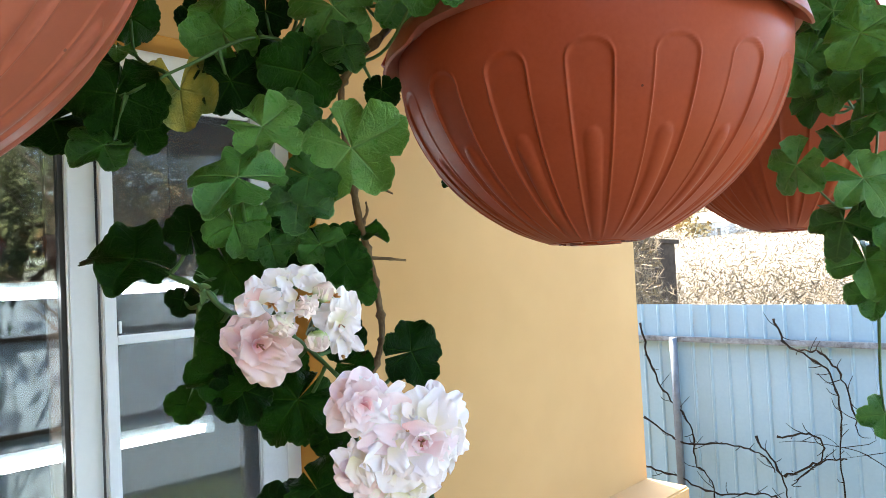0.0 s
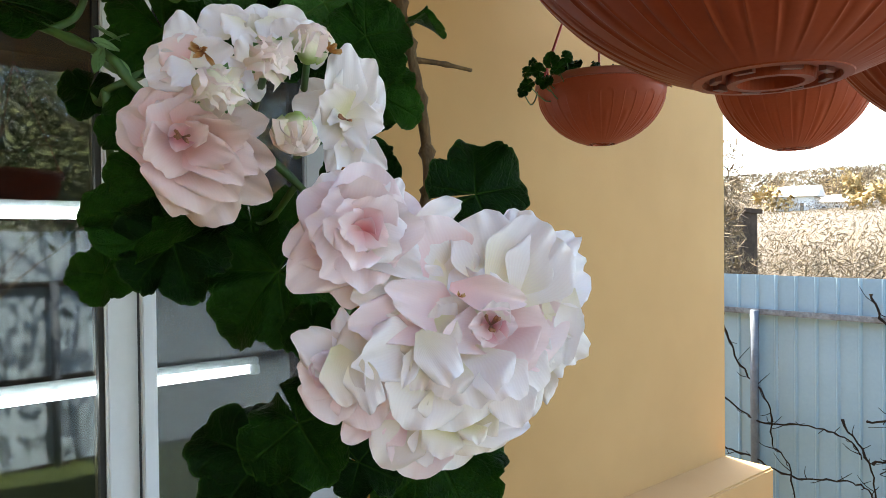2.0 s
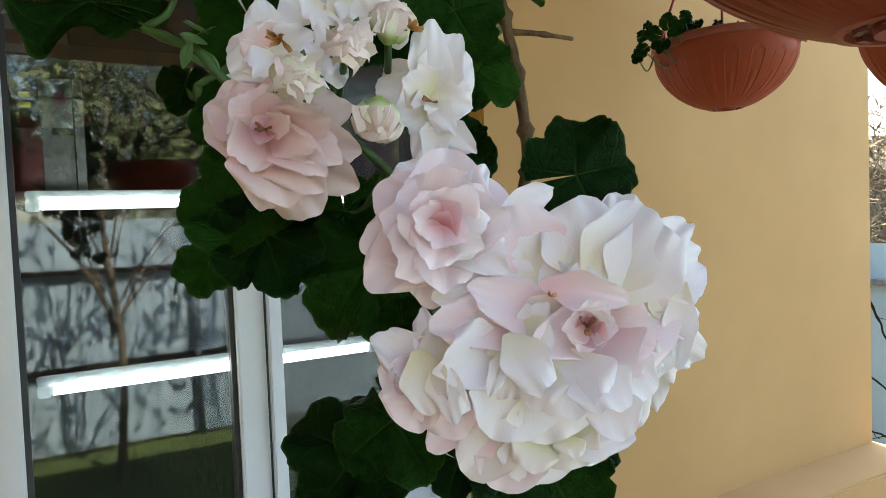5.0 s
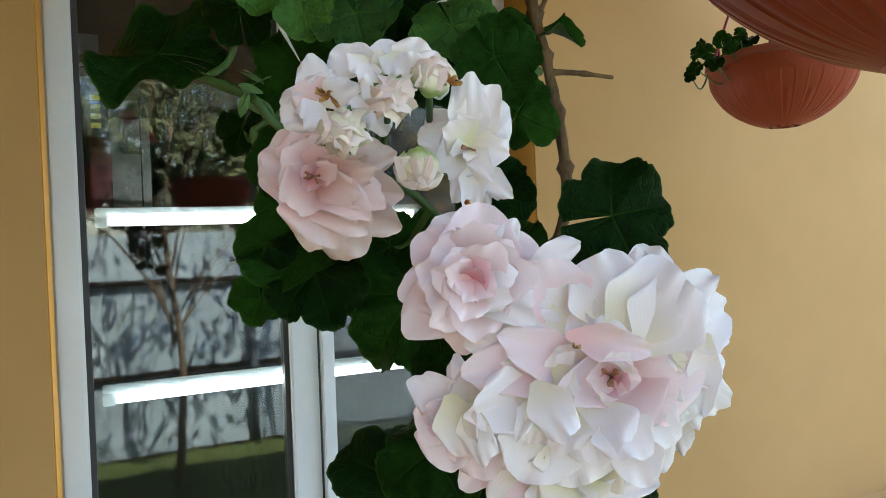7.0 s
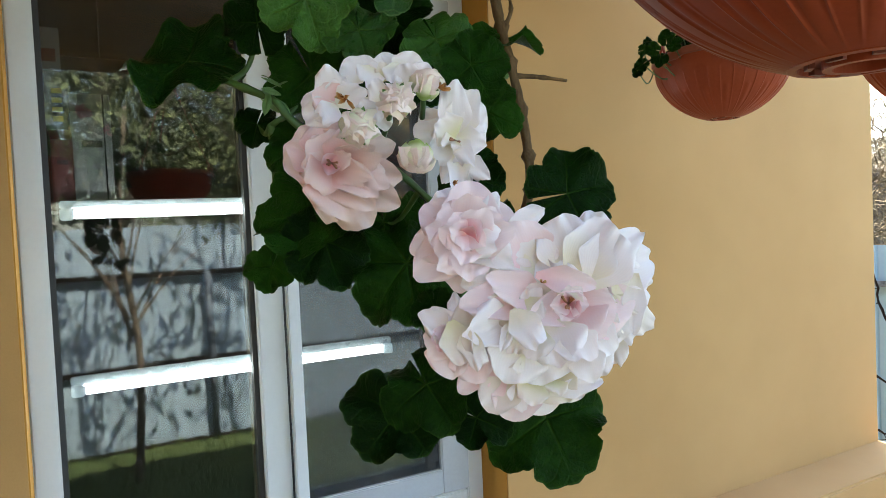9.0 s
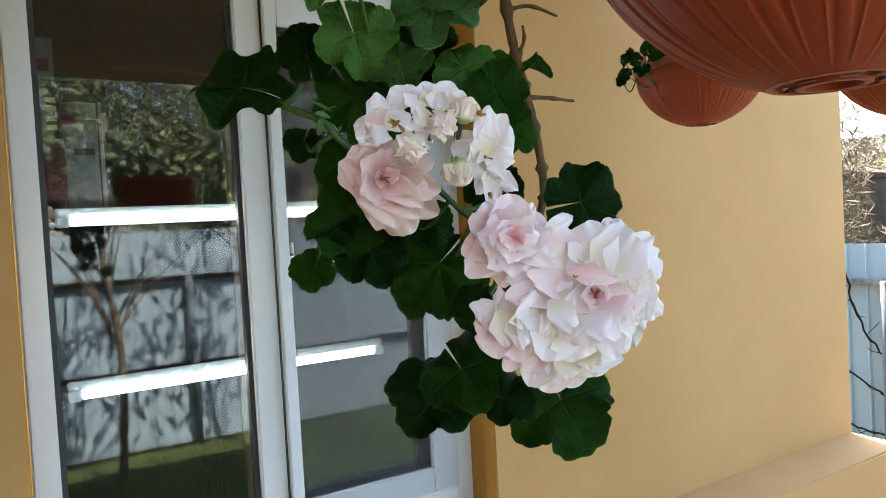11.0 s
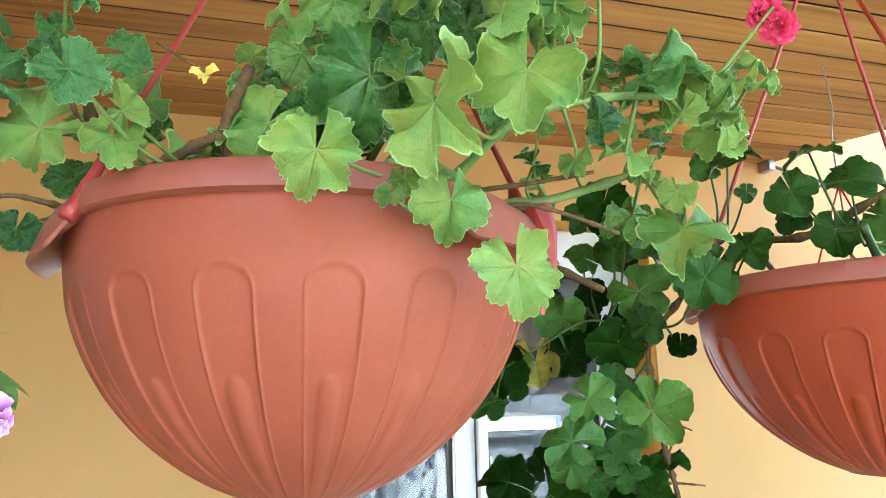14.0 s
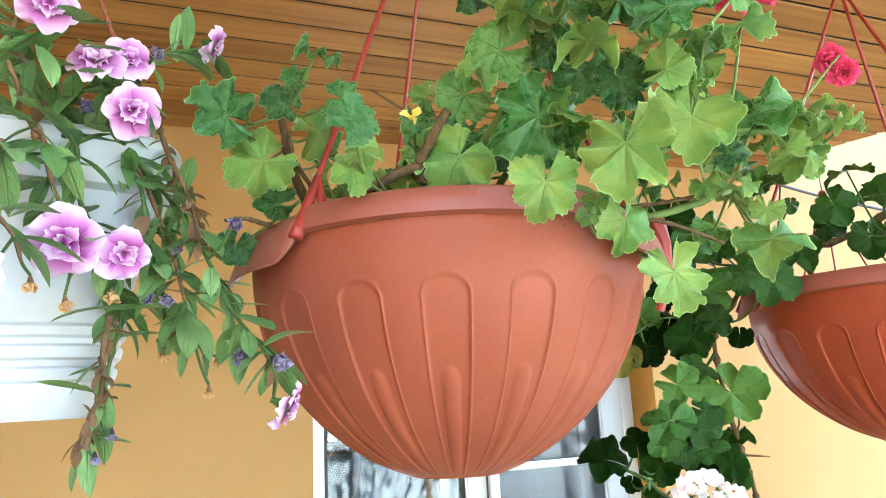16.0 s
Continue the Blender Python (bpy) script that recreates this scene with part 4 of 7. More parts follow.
far_house((56, 19.41, 2.98), 1.5, 1.6, 0.9, 0.15, "farther small white hut among yellow trees")

# ---- hanging pots ----
RIBS = 17


def pot_surface(R, H, zb, per=30, rows=64, turn=0.0, deep=1.0):
    """Fluted bowl: arched outline ribs, each with a raised finger in its lower half. H: body height; zb: foot radius share."""
    k = R / 0.192
    half_u = [0.0, 0.04, 0.08, 0.11, 0.135, 0.16, 0.19, 0.215, 0.232, 0.244, 0.254, 0.262, 0.27, 0.278, 0.286, 0.296, 0.31, 0.335, 0.38, 0.44][::1 if per > 20 else 2]
    us = np.array([-q for q in half_u[:0:-1]] + half_u + [0.5])
    per = len(us)
    n = RIBS * per
    h0 = 0.0097 * k
    hs = [h0 + (H - h0) * (i / rows) ** 1.15 for i in range(rows + 1)]
    verts = np.zeros((len(hs), n, 3))
    u = np.tile(us, RIBS)
    ang = 2 * math.pi * (np.repeat(np.arange(RIBS), per) + 0.5 + u) / RIBS + turn
    for i, h in enumerate(hs):
        s = min(1.0, h / (0.206 * k))
        r = R * max(zb, (1 - (1 - s) ** 2) ** 0.58)
        arc = 2 * math.pi * r / RIBS
        x = np.abs(u) * arc
        # outline of the rib, closed with a round arch on top
        half = 0.27 * arc
        top = 0.171 * k
        cy = h - (top - 0.0165 * k)
        d = np.where(cy > 0, np.hypot(x, cy) - 0.0165 * k if half > 0 else x, x - half)
        d = np.where(cy > 0, np.hypot(x * (0.0165 * k / max(half, 1e-4)), cy) - 0.0165 * k, d)
        bead = 0.0017 * k * np.exp(-(d / (0.0011 * k)) ** 2) * min(1.0, (h - h0) / 0.012)
        inside = -0.0016 * k / (1 + np.exp(np.clip(d / 0.0008, -40, 40))) * min(1.0, (h - h0) / 0.03)
        fx = x / (0.108 * arc + 0.001)
        fy = max(0.0, (h - 0.092 * k) / (0.011 * k))
        fd = np.sqrt(fx ** 2 + fy ** 2)
        finger = 0.0031 * k * np.clip(1 - fd ** 2, 0, 1) ** 0.6 * min(1.0, (h - h0) / 0.03)
        rr = r + bead + inside + finger
        top_h = 0.204 * k
        verts[i, :, 0], verts[i, :, 1], verts[i, :, 2] = rr * np.cos(ang), rr * np.sin(ang), top_h - (top_h - h) * deep
    v = verts.reshape(-1, 3)
    f = []
    for i in range(len(hs) - 1):
        for j in range(n):
            j2 = (j + 1) % n
            f.append((i * n + j, i * n + j2, (i + 1) * n + j2, (i + 1) * n + j))
    return v.tolist(), f


def hanging_pot(at, R, apex, label, turn=0.0, lug0=-2.55, fine=True, deep=1.0, flap=1.0, strap_at=-0.12, tail=None, mat=M_TERRA, group="terracotta hanging pots"):
    """A fluted plastic bowl with rolled rim, three lugs and straps that meet at a hook."""
    k = R / 0.192
    H = 0.204 * k
    t = thing("hanging_pot", at, label, "hanging pot", group)
    v, f = pot_surface(R, H + 0.0125 * k, 0.25, 40 if fine else 16, 116 if fine else 44, turn, deep)
    part("bowl", mesh_of("bowl", v, f, mat), mat, t)
    rf = R * 0.252
    ring = [(rf, 0.0012), (rf * 0.985, -0.0008), (rf * 0.86, -0.0012), (rf * 0.84, 0.003), (rf * 0.56, 0.003), (rf * 0.54, -0.003), (rf * 0.42, -0.003), (rf * 0.40, 0.006), (0.002, 0.006)]
    fz = H - (H - 0.0097 * k) * deep
    v, f = lathe_data([(a, z * k + fz) for a, z in ring], 40)
    foot = part("foot", mesh_of("foot", v, f, mat, False), mat, t)
    # slots are solid blocks; the shade of open holes is their colour
    for j in range(8):
        a = 2 * math.pi * j / 8
        part("drain_slot", boxed(-0.006 * k, -0.0022 * k, fz - 0.0020 * k, 0.006 * k, 0.0022 * k, fz + 0.002 * k), M_TERRA_SLOT_SHADE, foot, m=pose(rf * 0.71 * math.cos(a), rf * 0.71 * math.sin(a), 0, 0, 0, math.degrees(a) + 90))
    # rim: a band that stands proud, rolls inwards on top and widens to a tongue at each lug
    n = 360
    rv, rf2 = [], []
    lugs = [lug0 + 2 * math.pi * q / 3 for q in range(3)]
    for j in range(n):
        a = 2 * math.pi * j / n
        near = min(abs((a - l + math.pi) % (2 * math.pi) - math.pi) for l in lugs)
        w = flap / (1 + math.exp(min(60, (near - 0.35) / 0.012)))
        dent = 0.0016 * math.exp(-((((a * 9) % (2 * math.pi)) - math.pi) / 0.5) ** 2)
        prof = [(R * 0.985, H + 0.0095 * k), (R + (0.0065 + 0.013 * w) * k, H + (0.0105 - 0.026 * w) * k), (R + (0.0085 + 0.014 * w) * k, H + (0.0115 - 0.026 * w) * k), (R + (0.0080 + 0.008 * w) * k - dent, H + (0.020 - 0.014 * w) * k), (R + (0.005 + 0.004 * w) * k, H + (0.0295 - 0.010 * w) * k), (R + 0.001 * k, H + (0.0325 - 0.008 * w) * k), (R - 0.004 * k, H + 0.0295 * k), (R - 0.007 * k, H + 0.024 * k), (R - 0.010 * k, H - 0.02 * k), (R * 0.93, H - 0.05 * k)]
        rv += [(r * math.cos(a), r * math.sin(a), z) for r, z in prof]
    m = 10
    for j in range(n):
        j2 = (j + 1) % n
        for q in range(m - 1):
            rf2.append((j * m + q, j2 * m + q, j2 * m + q + 1, j * m + q + 1))
    part("rim", mesh_of("rim", rv, rf2, M_RIM, True, 38), M_RIM, t, "rolled rim with three hanging lugs")
    sv, sf = [], []
    rr = random.Random(5)
    for i in range(7):
        for j in range(40):
            a = 2 * math.pi * j / 40
            r = (R - 0.011 * k) * i / 6
            sv.append((r * math.cos(a), r * math.sin(a), H - 0.012 * k + rr.uniform(-0.004, 0.004) + 0.01 * (1 - i / 6)))
    for i in range(6):
        for j in range(40):
            j2 = (j + 1) % 40
            sf.append((i * 40 + j, i * 40 + j2, (i + 1) * 40 + j2, (i + 1) * 40 + j))
    part("soil", mesh_of("soil", sv, sf, M_SOIL), M_SOIL, t, "dark potting soil")
    top = Vector(apex) - Vector(at)
    for l in lugs:
        foot_p = Vector(((R + 0.010 * k) * math.cos(l + strap_at), (R + 0.010 * k) * math.sin(l + strap_at), H + 0.010 * k))
        mid = foot_p + (top - foot_p) * 0.13
        strap = tube("strap", [foot_p, mid, foot_p + (top - foot_p) * 0.5, top], 0.0030, 0.0022, M_STRAP, t, "red plastic hanger strap", sides=8, per=3)
        d = (top - foot_p).normalized()
        side = Vector((-math.sin(l), math.cos(l), 0))
        inward = Vector((-math.cos(l), -math.sin(l), 0))
        tip = foot_p + d * 0.055 * k
        v, f = tube_data([foot_p - d * 0.006 * k, foot_p + d * 0.004 * k, foot_p + d * 0.03 * k, tip], 0.0062 * k, 0.0032 * k, 10)
        part("hook_clip", mesh_of("hook_clip", v, f, M_STRAP), None, strap)
        v, f = tube_data([tip, foot_p + d * 0.032 * k + inward * 0.010 * k, foot_p + inward * 0.022 * k + side * 0.012 * k + Vector((0, 0, 0.012 * k))], 0.0030 * k, 0.0046 * k, 8)
        part("hook_leg", mesh_of("hook_leg", v, f, M_STRAP), None, strap)
        if tail is not None and l == lugs[tail]:
            a = l + 0.24
            pts = [Vector(((R + dr * k) * math.cos(a), (R + dr * k) * math.sin(a), H + dz * k)) for dr, dz in ((0.012, 0.030), (0.018, 0.008), (0.019, -0.022), (0.010, -0.055))]
            v, f = tube_data(pts, 0.012 * k, 0.004 * k, 8)
            part("hook_tail", mesh_of("hook_tail", v, f, M_STRAP, False), None, strap, "dark red clip hooked under the rim")
    g = bmesh.new()
    bmesh.ops.create_cone(g, cap_ends=True, segments=16, radius1=0.012, radius2=0.008, depth=0.012)
    hub = part("hub", g, M_STRAP, t, m=Matrix.Translation(top), smooth=True)
    hz = CEIL - apex[2]
    tube("hook", [(0, 0, 0.004), (0, 0, hz * 0.4), (0.012, 0, hz * 0.6), (0.008, 0, hz * 0.85), (0, 0, hz + 0.004)], 0.0022, 0.0022, M_METAL, hub, sides=6)
    return t


POT_A = ((-0.0215, 0.3684, 1.610), 0.195, (-0.015, 0.368, 2.30))
POT_B = ((0.560, 0.317, 1.592), 0.174, (0.575, 0.33, 2.23))
POT_C = ((1.06, 0.31, 1.620), 0.172, (1.06, 0.31, 2.26))
POT_D = ((1.242, 0.959, 1.675), 0.122, (1.242, 0.959, 2.15))
POT_E = ((1.97, 0.91, 1.735), 0.190, (1.97, 0.91, 2.33))
hanging_pot(*POT_A, "terracotta plastic hanging pot planted with a bushy green geranium", turn=0.085, lug0=-2.93, deep=1.0, strap_at=0.38, tail=1)
hanging_pot(*POT_B, "deep terracotta plastic hanging pot with a trailing ivy geranium", turn=-0.160, mat=M_TERRA_DEEP, lug0=2.55, deep=0.93, flap=0.55)
hanging_pot(*POT_C, "terracotta plastic hanging pot hung behind the trailing geranium", mat=M_TERRA_DEEP, turn=0.02, lug0=2.4, fine=False, flap=0.55)
hanging_pot(*POT_D, "small terracotta hanging pot close to the yellow wall", mat=M_TERRA_DEEP, turn=0.0, lug0=2.9, fine=False, deep=0.82, flap=0.5)
hanging_pot(*POT_E, "terracotta hanging pot at the open end of the porch", mat=M_TERRA_DEEP, turn=0.1, lug0=0.4, fine=False, flap=0.5)


# ---- leaves and petals ----
def leaf_mesh(name, lobes, depth, teeth, seed, mat, reach=158, cup=0.18, fold=0.04, sharpness=3.2, wave=0.09, bend=0.22):
    """A lobed round leaf of radius about 1 in x-y, tip along +x, stalk at the centre notch. UV: angle from the nearest vein, radius."""
    rnd = random.Random(seed)
    step = 3
    angles = list(range(-reach, reach + 1, step))
    rings = [0.0, 0.22, 0.45, 0.66, 0.82, 0.92, 0.97, 1.0]
    veins = [i * (2 * reach - 36) / (lobes - 1) - (reach - 18) + rnd.uniform(-5, 5) for i in range(lobes)]
    sizes = [rnd.uniform(0.86, 1.06) * (1.0 - 0.10 * abs(v) / 180) for v in veins]
    deeps = [depth * rnd.uniform(0.6, 1.35) for v in veins]
    ph, ph2, skew = rnd.uniform(0, 6), rnd.uniform(0, 6), rnd.uniform(-0.10, 0.10)
    b1, pb1, b2, pb2 = -bend * rnd.uniform(0.4, 1.4), rnd.uniform(-0.7, 0.7), bend * rnd.uniform(-1.0, 0.8), rnd.uniform(0.9, 2.2)
    verts, uvs, faces = [], [], []
    gap = (2 * reach - 36) / (lobes - 1)
    scallop = gap / (4 if lobes < 6 else 5)
    for a in angles:
        ar = math.radians(a)
        d, sz, dp = min((abs(a - v), s, q) for v, s, q in zip(veins, sizes, deeps))
        x = min(1.0, d / (gap / 2))
        out = sz * (1 - dp * x ** sharpness)
        out *= 1 + teeth * (abs(math.cos(math.pi * d / scallop)) ** 0.7 - 0.6) + 0.012 * rnd.uniform(-1, 1)
        out *= 1 - 0.10 * max(0, abs(a) - 130) / 28
        for q in rings:
            r = q * out
            z = cup * r * r * (0.7 + 0.3 * math.cos(ar * 2 + ph)) - fold * r * 0.5 * math.cos(math.pi * x)
            z += wave * q ** 3 * (0.6 * math.sin(ar * 3 + ph) + 0.6 * math.sin(ar * 7 + ph2)) - 0.6 * wave * q ** 4 * math.cos(math.pi * x)
            z += b1 * (r * math.cos(ar - pb1)) ** 2 + b2 * r * math.cos(ar - pb2) * abs(r * math.cos(ar - pb2)) + skew * r * math.sin(ar)
            verts.append((r * math.cos(ar), r * math.sin(ar), z))
            uvs.append((math.radians(d), q))
    m = len(rings)
    for i in range(len(angles) - 1):
        for q in range(m - 1):
            a, b, c, d2 = i * m + q, i * m + q + 1, (i + 1) * m + q + 1, (i + 1) * m + q
            faces.append((a, b, c) if q == 0 else (a, b, c, d2))
    me = mesh_of(name, verts, faces, mat)
    lay = me.uv_layers.new(name="UVMap")
    for poly in me.polygons:
        for li in poly.loop_indices:
            lay.data[li].uv = uvs[me.loops[li].vertex_index]
    return me


def blade_mesh(name, seed, mat, width=0.28):
    """A narrow pointed leaf, length 1 along +x."""
    rnd = random.Random(seed)
    verts, uvs, faces = [], [], []
    bend, tw = rnd.uniform(-0.40, 0.05), rnd.uniform(-0.3, 0.3)
    for i in range(9):
        s = i / 8
        w = width / 2 * math.sin(math.pi * min(1, s ** 1.25 * 0.97 + 0.03)) ** 0.75 + 0.006
        for j in (-1, -0.5, 0, 0.5, 1):
            verts.append((s, j * w, bend * s * s + 0.25 * abs(j) * w + tw * s * j * w))
            uvs.append((abs(j) * 0.35, 0.2 + 0.75 * s * 0.9))
    for i in range(8):
        for j in range(4):
            faces.append((i * 5 + j, i * 5 + j + 1, (i + 1) * 5 + j + 1, (i + 1) * 5 + j))
    me = mesh_of(name, verts, faces, mat)
    lay = me.uv_layers.new(name="UVMap")
    for poly in me.polygons:
        for li in poly.loop_indices:
            lay.data[li].uv = uvs[me.loops[li].vertex_index]
    return me


def petal_mesh(name, seed, mat, wide=0.95, cup=0.55, curl=0.35, ruffle=0.05, notch=0.0, point=0.0, uneven=0.0, reflex=0.10):
    """A petal of length 1 along +z, its hollow side towards +y. curl bends the rim outwards (towards -y)."""
    rnd = random.Random(seed)
    nu, nv = 17, 13
    ph, ph2 = rnd.uniform(0, 6), rnd.uniform(0, 6)
    twist, crease, tuck, side = [uneven * rnd.uniform(-1, 1) for _ in range(4)]
    verts, uvs, faces = [], [], []
    for i in range(nv):
        s = i / (nv - 1)
        w = wide / 2 * (0.20 + 0.80 * math.sin(min(1.0, s * 1.45) * math.pi / 2)) * (1 - 0.10 * s ** 4)
        for j in range(nu):
            u = j / (nu - 1) * 2 - 1
            drop = 0.52 * (1 - math.sqrt(1 - 0.97 * u * u)) + notch * math.exp(-(u / 0.25) ** 2) - point * math.exp(-(u / 0.35) ** 2) + 0.03 * math.sin(u * 4 + ph2)
            x = u * w * (1 - 0.07 * s ** 3 * abs(u) ** 2)
            z = s * (1 - drop * s)
            y = cup * (u * w) ** 2 * 1.6 + 0.16 * cup * math.sin(s * math.pi) * -1 - curl * max(0, s - 0.45) ** 2 * 1.3
            y += ruffle * s ** 2 * math.sin(u * 3.2 + ph) + ruffle * 0.7 * s ** 4 * math.sin(u * 6.5 + ph2) + ruffle * 0.55 * s ** 5 * math.sin(u * 12.0 + ph) - reflex * s ** 6 * abs(u) ** 1.5
            y += 0.16 * twist * u * s ** 2 - 0.07 * abs(crease) * s * math.exp(-((u - 0.6 * side) / 0.4) ** 2) - 0.22 * max(0, tuck) * max(0, u * (1 if side > 0 else -1)) ** 3 * s ** 2
            z += uneven * (0.020 * math.sin(u * 6 + ph) + 0.008 * math.sin(u * 17 + ph2)) * s ** 4 + 0.07 * side * u * s ** 2
            verts.append((x, y, z))
            uvs.append((j / (nu - 1), s))
    for i in range(nv - 1):
        for j in range(nu - 1):
            a = i * nu + j
            faces.append((a, a + 1, a + nu + 1, a + nu))
    me = mesh_of(name, verts, faces, mat)
    lay = me.uv_layers.new(name="UVMap")
    for poly in me.polygons:
        for li in poly.loop_indices:
            lay.data[li].uv = uvs[me.loops[li].vertex_index]
    return me


IVY = [leaf_mesh("leaf", 5 if i % 3 else 7, 0.20 if i % 3 else 0.13, 0.05, 10 + i, M_IVY_SHADED, reach=177, wave=0.15, sharpness=2.8, cup=0.10 + 0.07 * (i % 3), fold=0.10, bend=0.36) for i in range(9)]
IVY_LIGHT = [leaf_mesh("leaf", 5, 0.31, 0.05, 50 + i, M_IVY_LIGHT, reach=170, sharpness=2.2, cup=0.16 + 0.06 * (i % 3), fold=0.12, wave=0.13, bend=0.42) for i in range(5)]
IVY_MID = [leaf_mesh("leaf", 5, 0.24, 0.05, 110 + i, M_IVY_MID, reach=177, sharpness=2.5, cup=0.14 + 0.06 * (i % 3), fold=0.11, wave=0.13, bend=0.38) for i in range(6)]
IVY_YELLOW = [leaf_mesh("leaf", 5, 0.24, 0.03, 40 + i, M_YELLOWING) for i in range(2)]
ZONAL = [leaf_mesh("leaf", 7 if i % 3 else 5, 0.13, 0.12, 20 + i, M_ZONAL, reach=168, cup=0.12 + 0.12 * (i % 3), fold=0.08, wave=0.26, sharpness=3.6, bend=0.40) for i in range(8)]
ZONAL_DEEP = [leaf_mesh("leaf", 7 if i % 3 else 5, 0.13, 0.12, 60 + i, M_ZONAL_DEEP, reach=170, cup=0.16 + 0.14 * (i % 3), fold=0.10, wave=0.30, sharpness=4.0, bend=0.42) for i in range(8)]
BLADES = [blade_mesh("leaf", i, M_CALI_LEAF, 0.36) for i in range(5)]
DRY_BLADES = [blade_mesh("leaf", 30 + i, M_DRYLEAF, 0.4) for i in range(3)]


def petal_set(mat, seed, n=5, **kw):
    return [petal_mesh("petal", seed + i, mat, **kw) for i in range(n)]


P_WHITE, P_PINK, P_HEART = petal_set(M_WHITEPETAL, 1, 10, uneven=0.55, ruffle=0.09, cup=0.38, curl=0.45, wide=1.03, reflex=0.05), petal_set(M_PINK, 11, 9, uneven=0.55, ruffle=0.06, cup=0.5, curl=0.42, wide=1.04, reflex=0.02), petal_set(M_DEEPPINK, 21, cup=0.7, curl=0.2, ruffle=0.03, wide=1.05, reflex=0.0)
P_WHITE_POINT = petal_set(M_WHITEPETAL, 31, n=7, point=0.02, curl=0.5, wide=0.95, uneven=1.0, ruffle=0.10)
P_PINK_POINT = petal_set(M_BLUSH, 141, n=7, point=0.01, curl=0.5, wide=1.08, uneven=0.8, ruffle=0.07, cup=0.5)
P_CREAM = petal_set(M_CREAMPETAL, 121, n=6, uneven=0.7, ruffle=0.09, cup=0.45, curl=0.5, wide=1.0)
P_BROWN = petal_set(M_DRYPETAL, 91, n=3, cup=0.9, curl=-0.4, wide=0.7, ruffle=0.15)
P_BUD = petal_set(M_BUDPETAL, 41, cup=1.25, curl=-0.80, wide=0.98, ruffle=0.04, uneven=0.35)
P_CALI = petal_set(M_CALI, 51, n=7, wide=1.0, cup=0.15, curl=0.35, ruffle=0.10, notch=0.03, uneven=0.25)
P_CALI_IN = petal_set(M_CALI_PALE, 151, wide=0.95, cup=0.5, curl=0.3, ruffle=0.12, notch=0.04, uneven=0.4)
P_FADED = petal_set(M_FADED, 61, wide=0.8, cup=0.5, curl=-0.4, ruffle=0.16)
P_CRIMSON = petal_set(M_CRIMSON, 71, wide=0.85, cup=0.3, curl=0.2, ruffle=0.08)
P_YELLOW = petal_set(M_YELLOWPETAL, 81, n=2, wide=0.8, ruffle=0.15)


def facing(az, el, spin=0.0):
    n = Vector((math.cos(radians(az)) * math.cos(radians(el)), math.sin(radians(az)) * math.cos(radians(el)), math.sin(radians(el))))
    x0 = Vector((0, 0, 1)).cross(n).normalized()
    y0 = n.cross(x0)
    c, s = math.cos(radians(spin)), math.sin(radians(spin))
    x, y = x0 * c + y0 * s, y0 * c - x0 * s
    return Matrix(((x.x, y.x, n.x), (x.y, y.y, n.y), (x.z, y.z, n.z))).to_4x4()


def nearest(p, lines):
    best = None
    for ln in lines:
        for q in ln:
            d = (q - p).length
            if best is None or d < best[0]:
                best = (d, q)
    return best[1]


def add_leaves(plant, base, rows, meshes, lines, seed, stalk=True, stalk_mat=None, size=1.03, label="", sag=0.15):
    """Leaves at (x, y, z, radius, azimuth and height of the face, turn of the tip), each with a stalk to the nearest stem."""
    rnd = random.Random(seed)
    for x, y, z, r, az, el, spin in rows:
        m = Matrix.Translation(Vector((x, y, z)) - base) @ facing(az, el, spin) @ Matrix.Diagonal((r * size, r * size * rnd.uniform(0.92, 1.05), r * size, 1))
        part("leaf", rnd.choice(meshes), None, plant, label, m=m)
        if stalk:
            p = Vector((x, y, z)) - base
            q = nearest(p, lines)
            n = m.to_3x3().col[2].normalized()
            mid = (p * 0.55 + q * 0.45) - n * min(0.02, (p - q).length * 0.25) - Vector((0, 0, sag * (p - q).length))
            v, f = tube_data(catmull([q, mid, p - n * 0.0015], 5), 0.0017, 0.0011, 6)
            part("leaf_stalk", mesh_of("leaf_stalk", v, f, stalk_mat or M_GREENSTEM), None, plant)


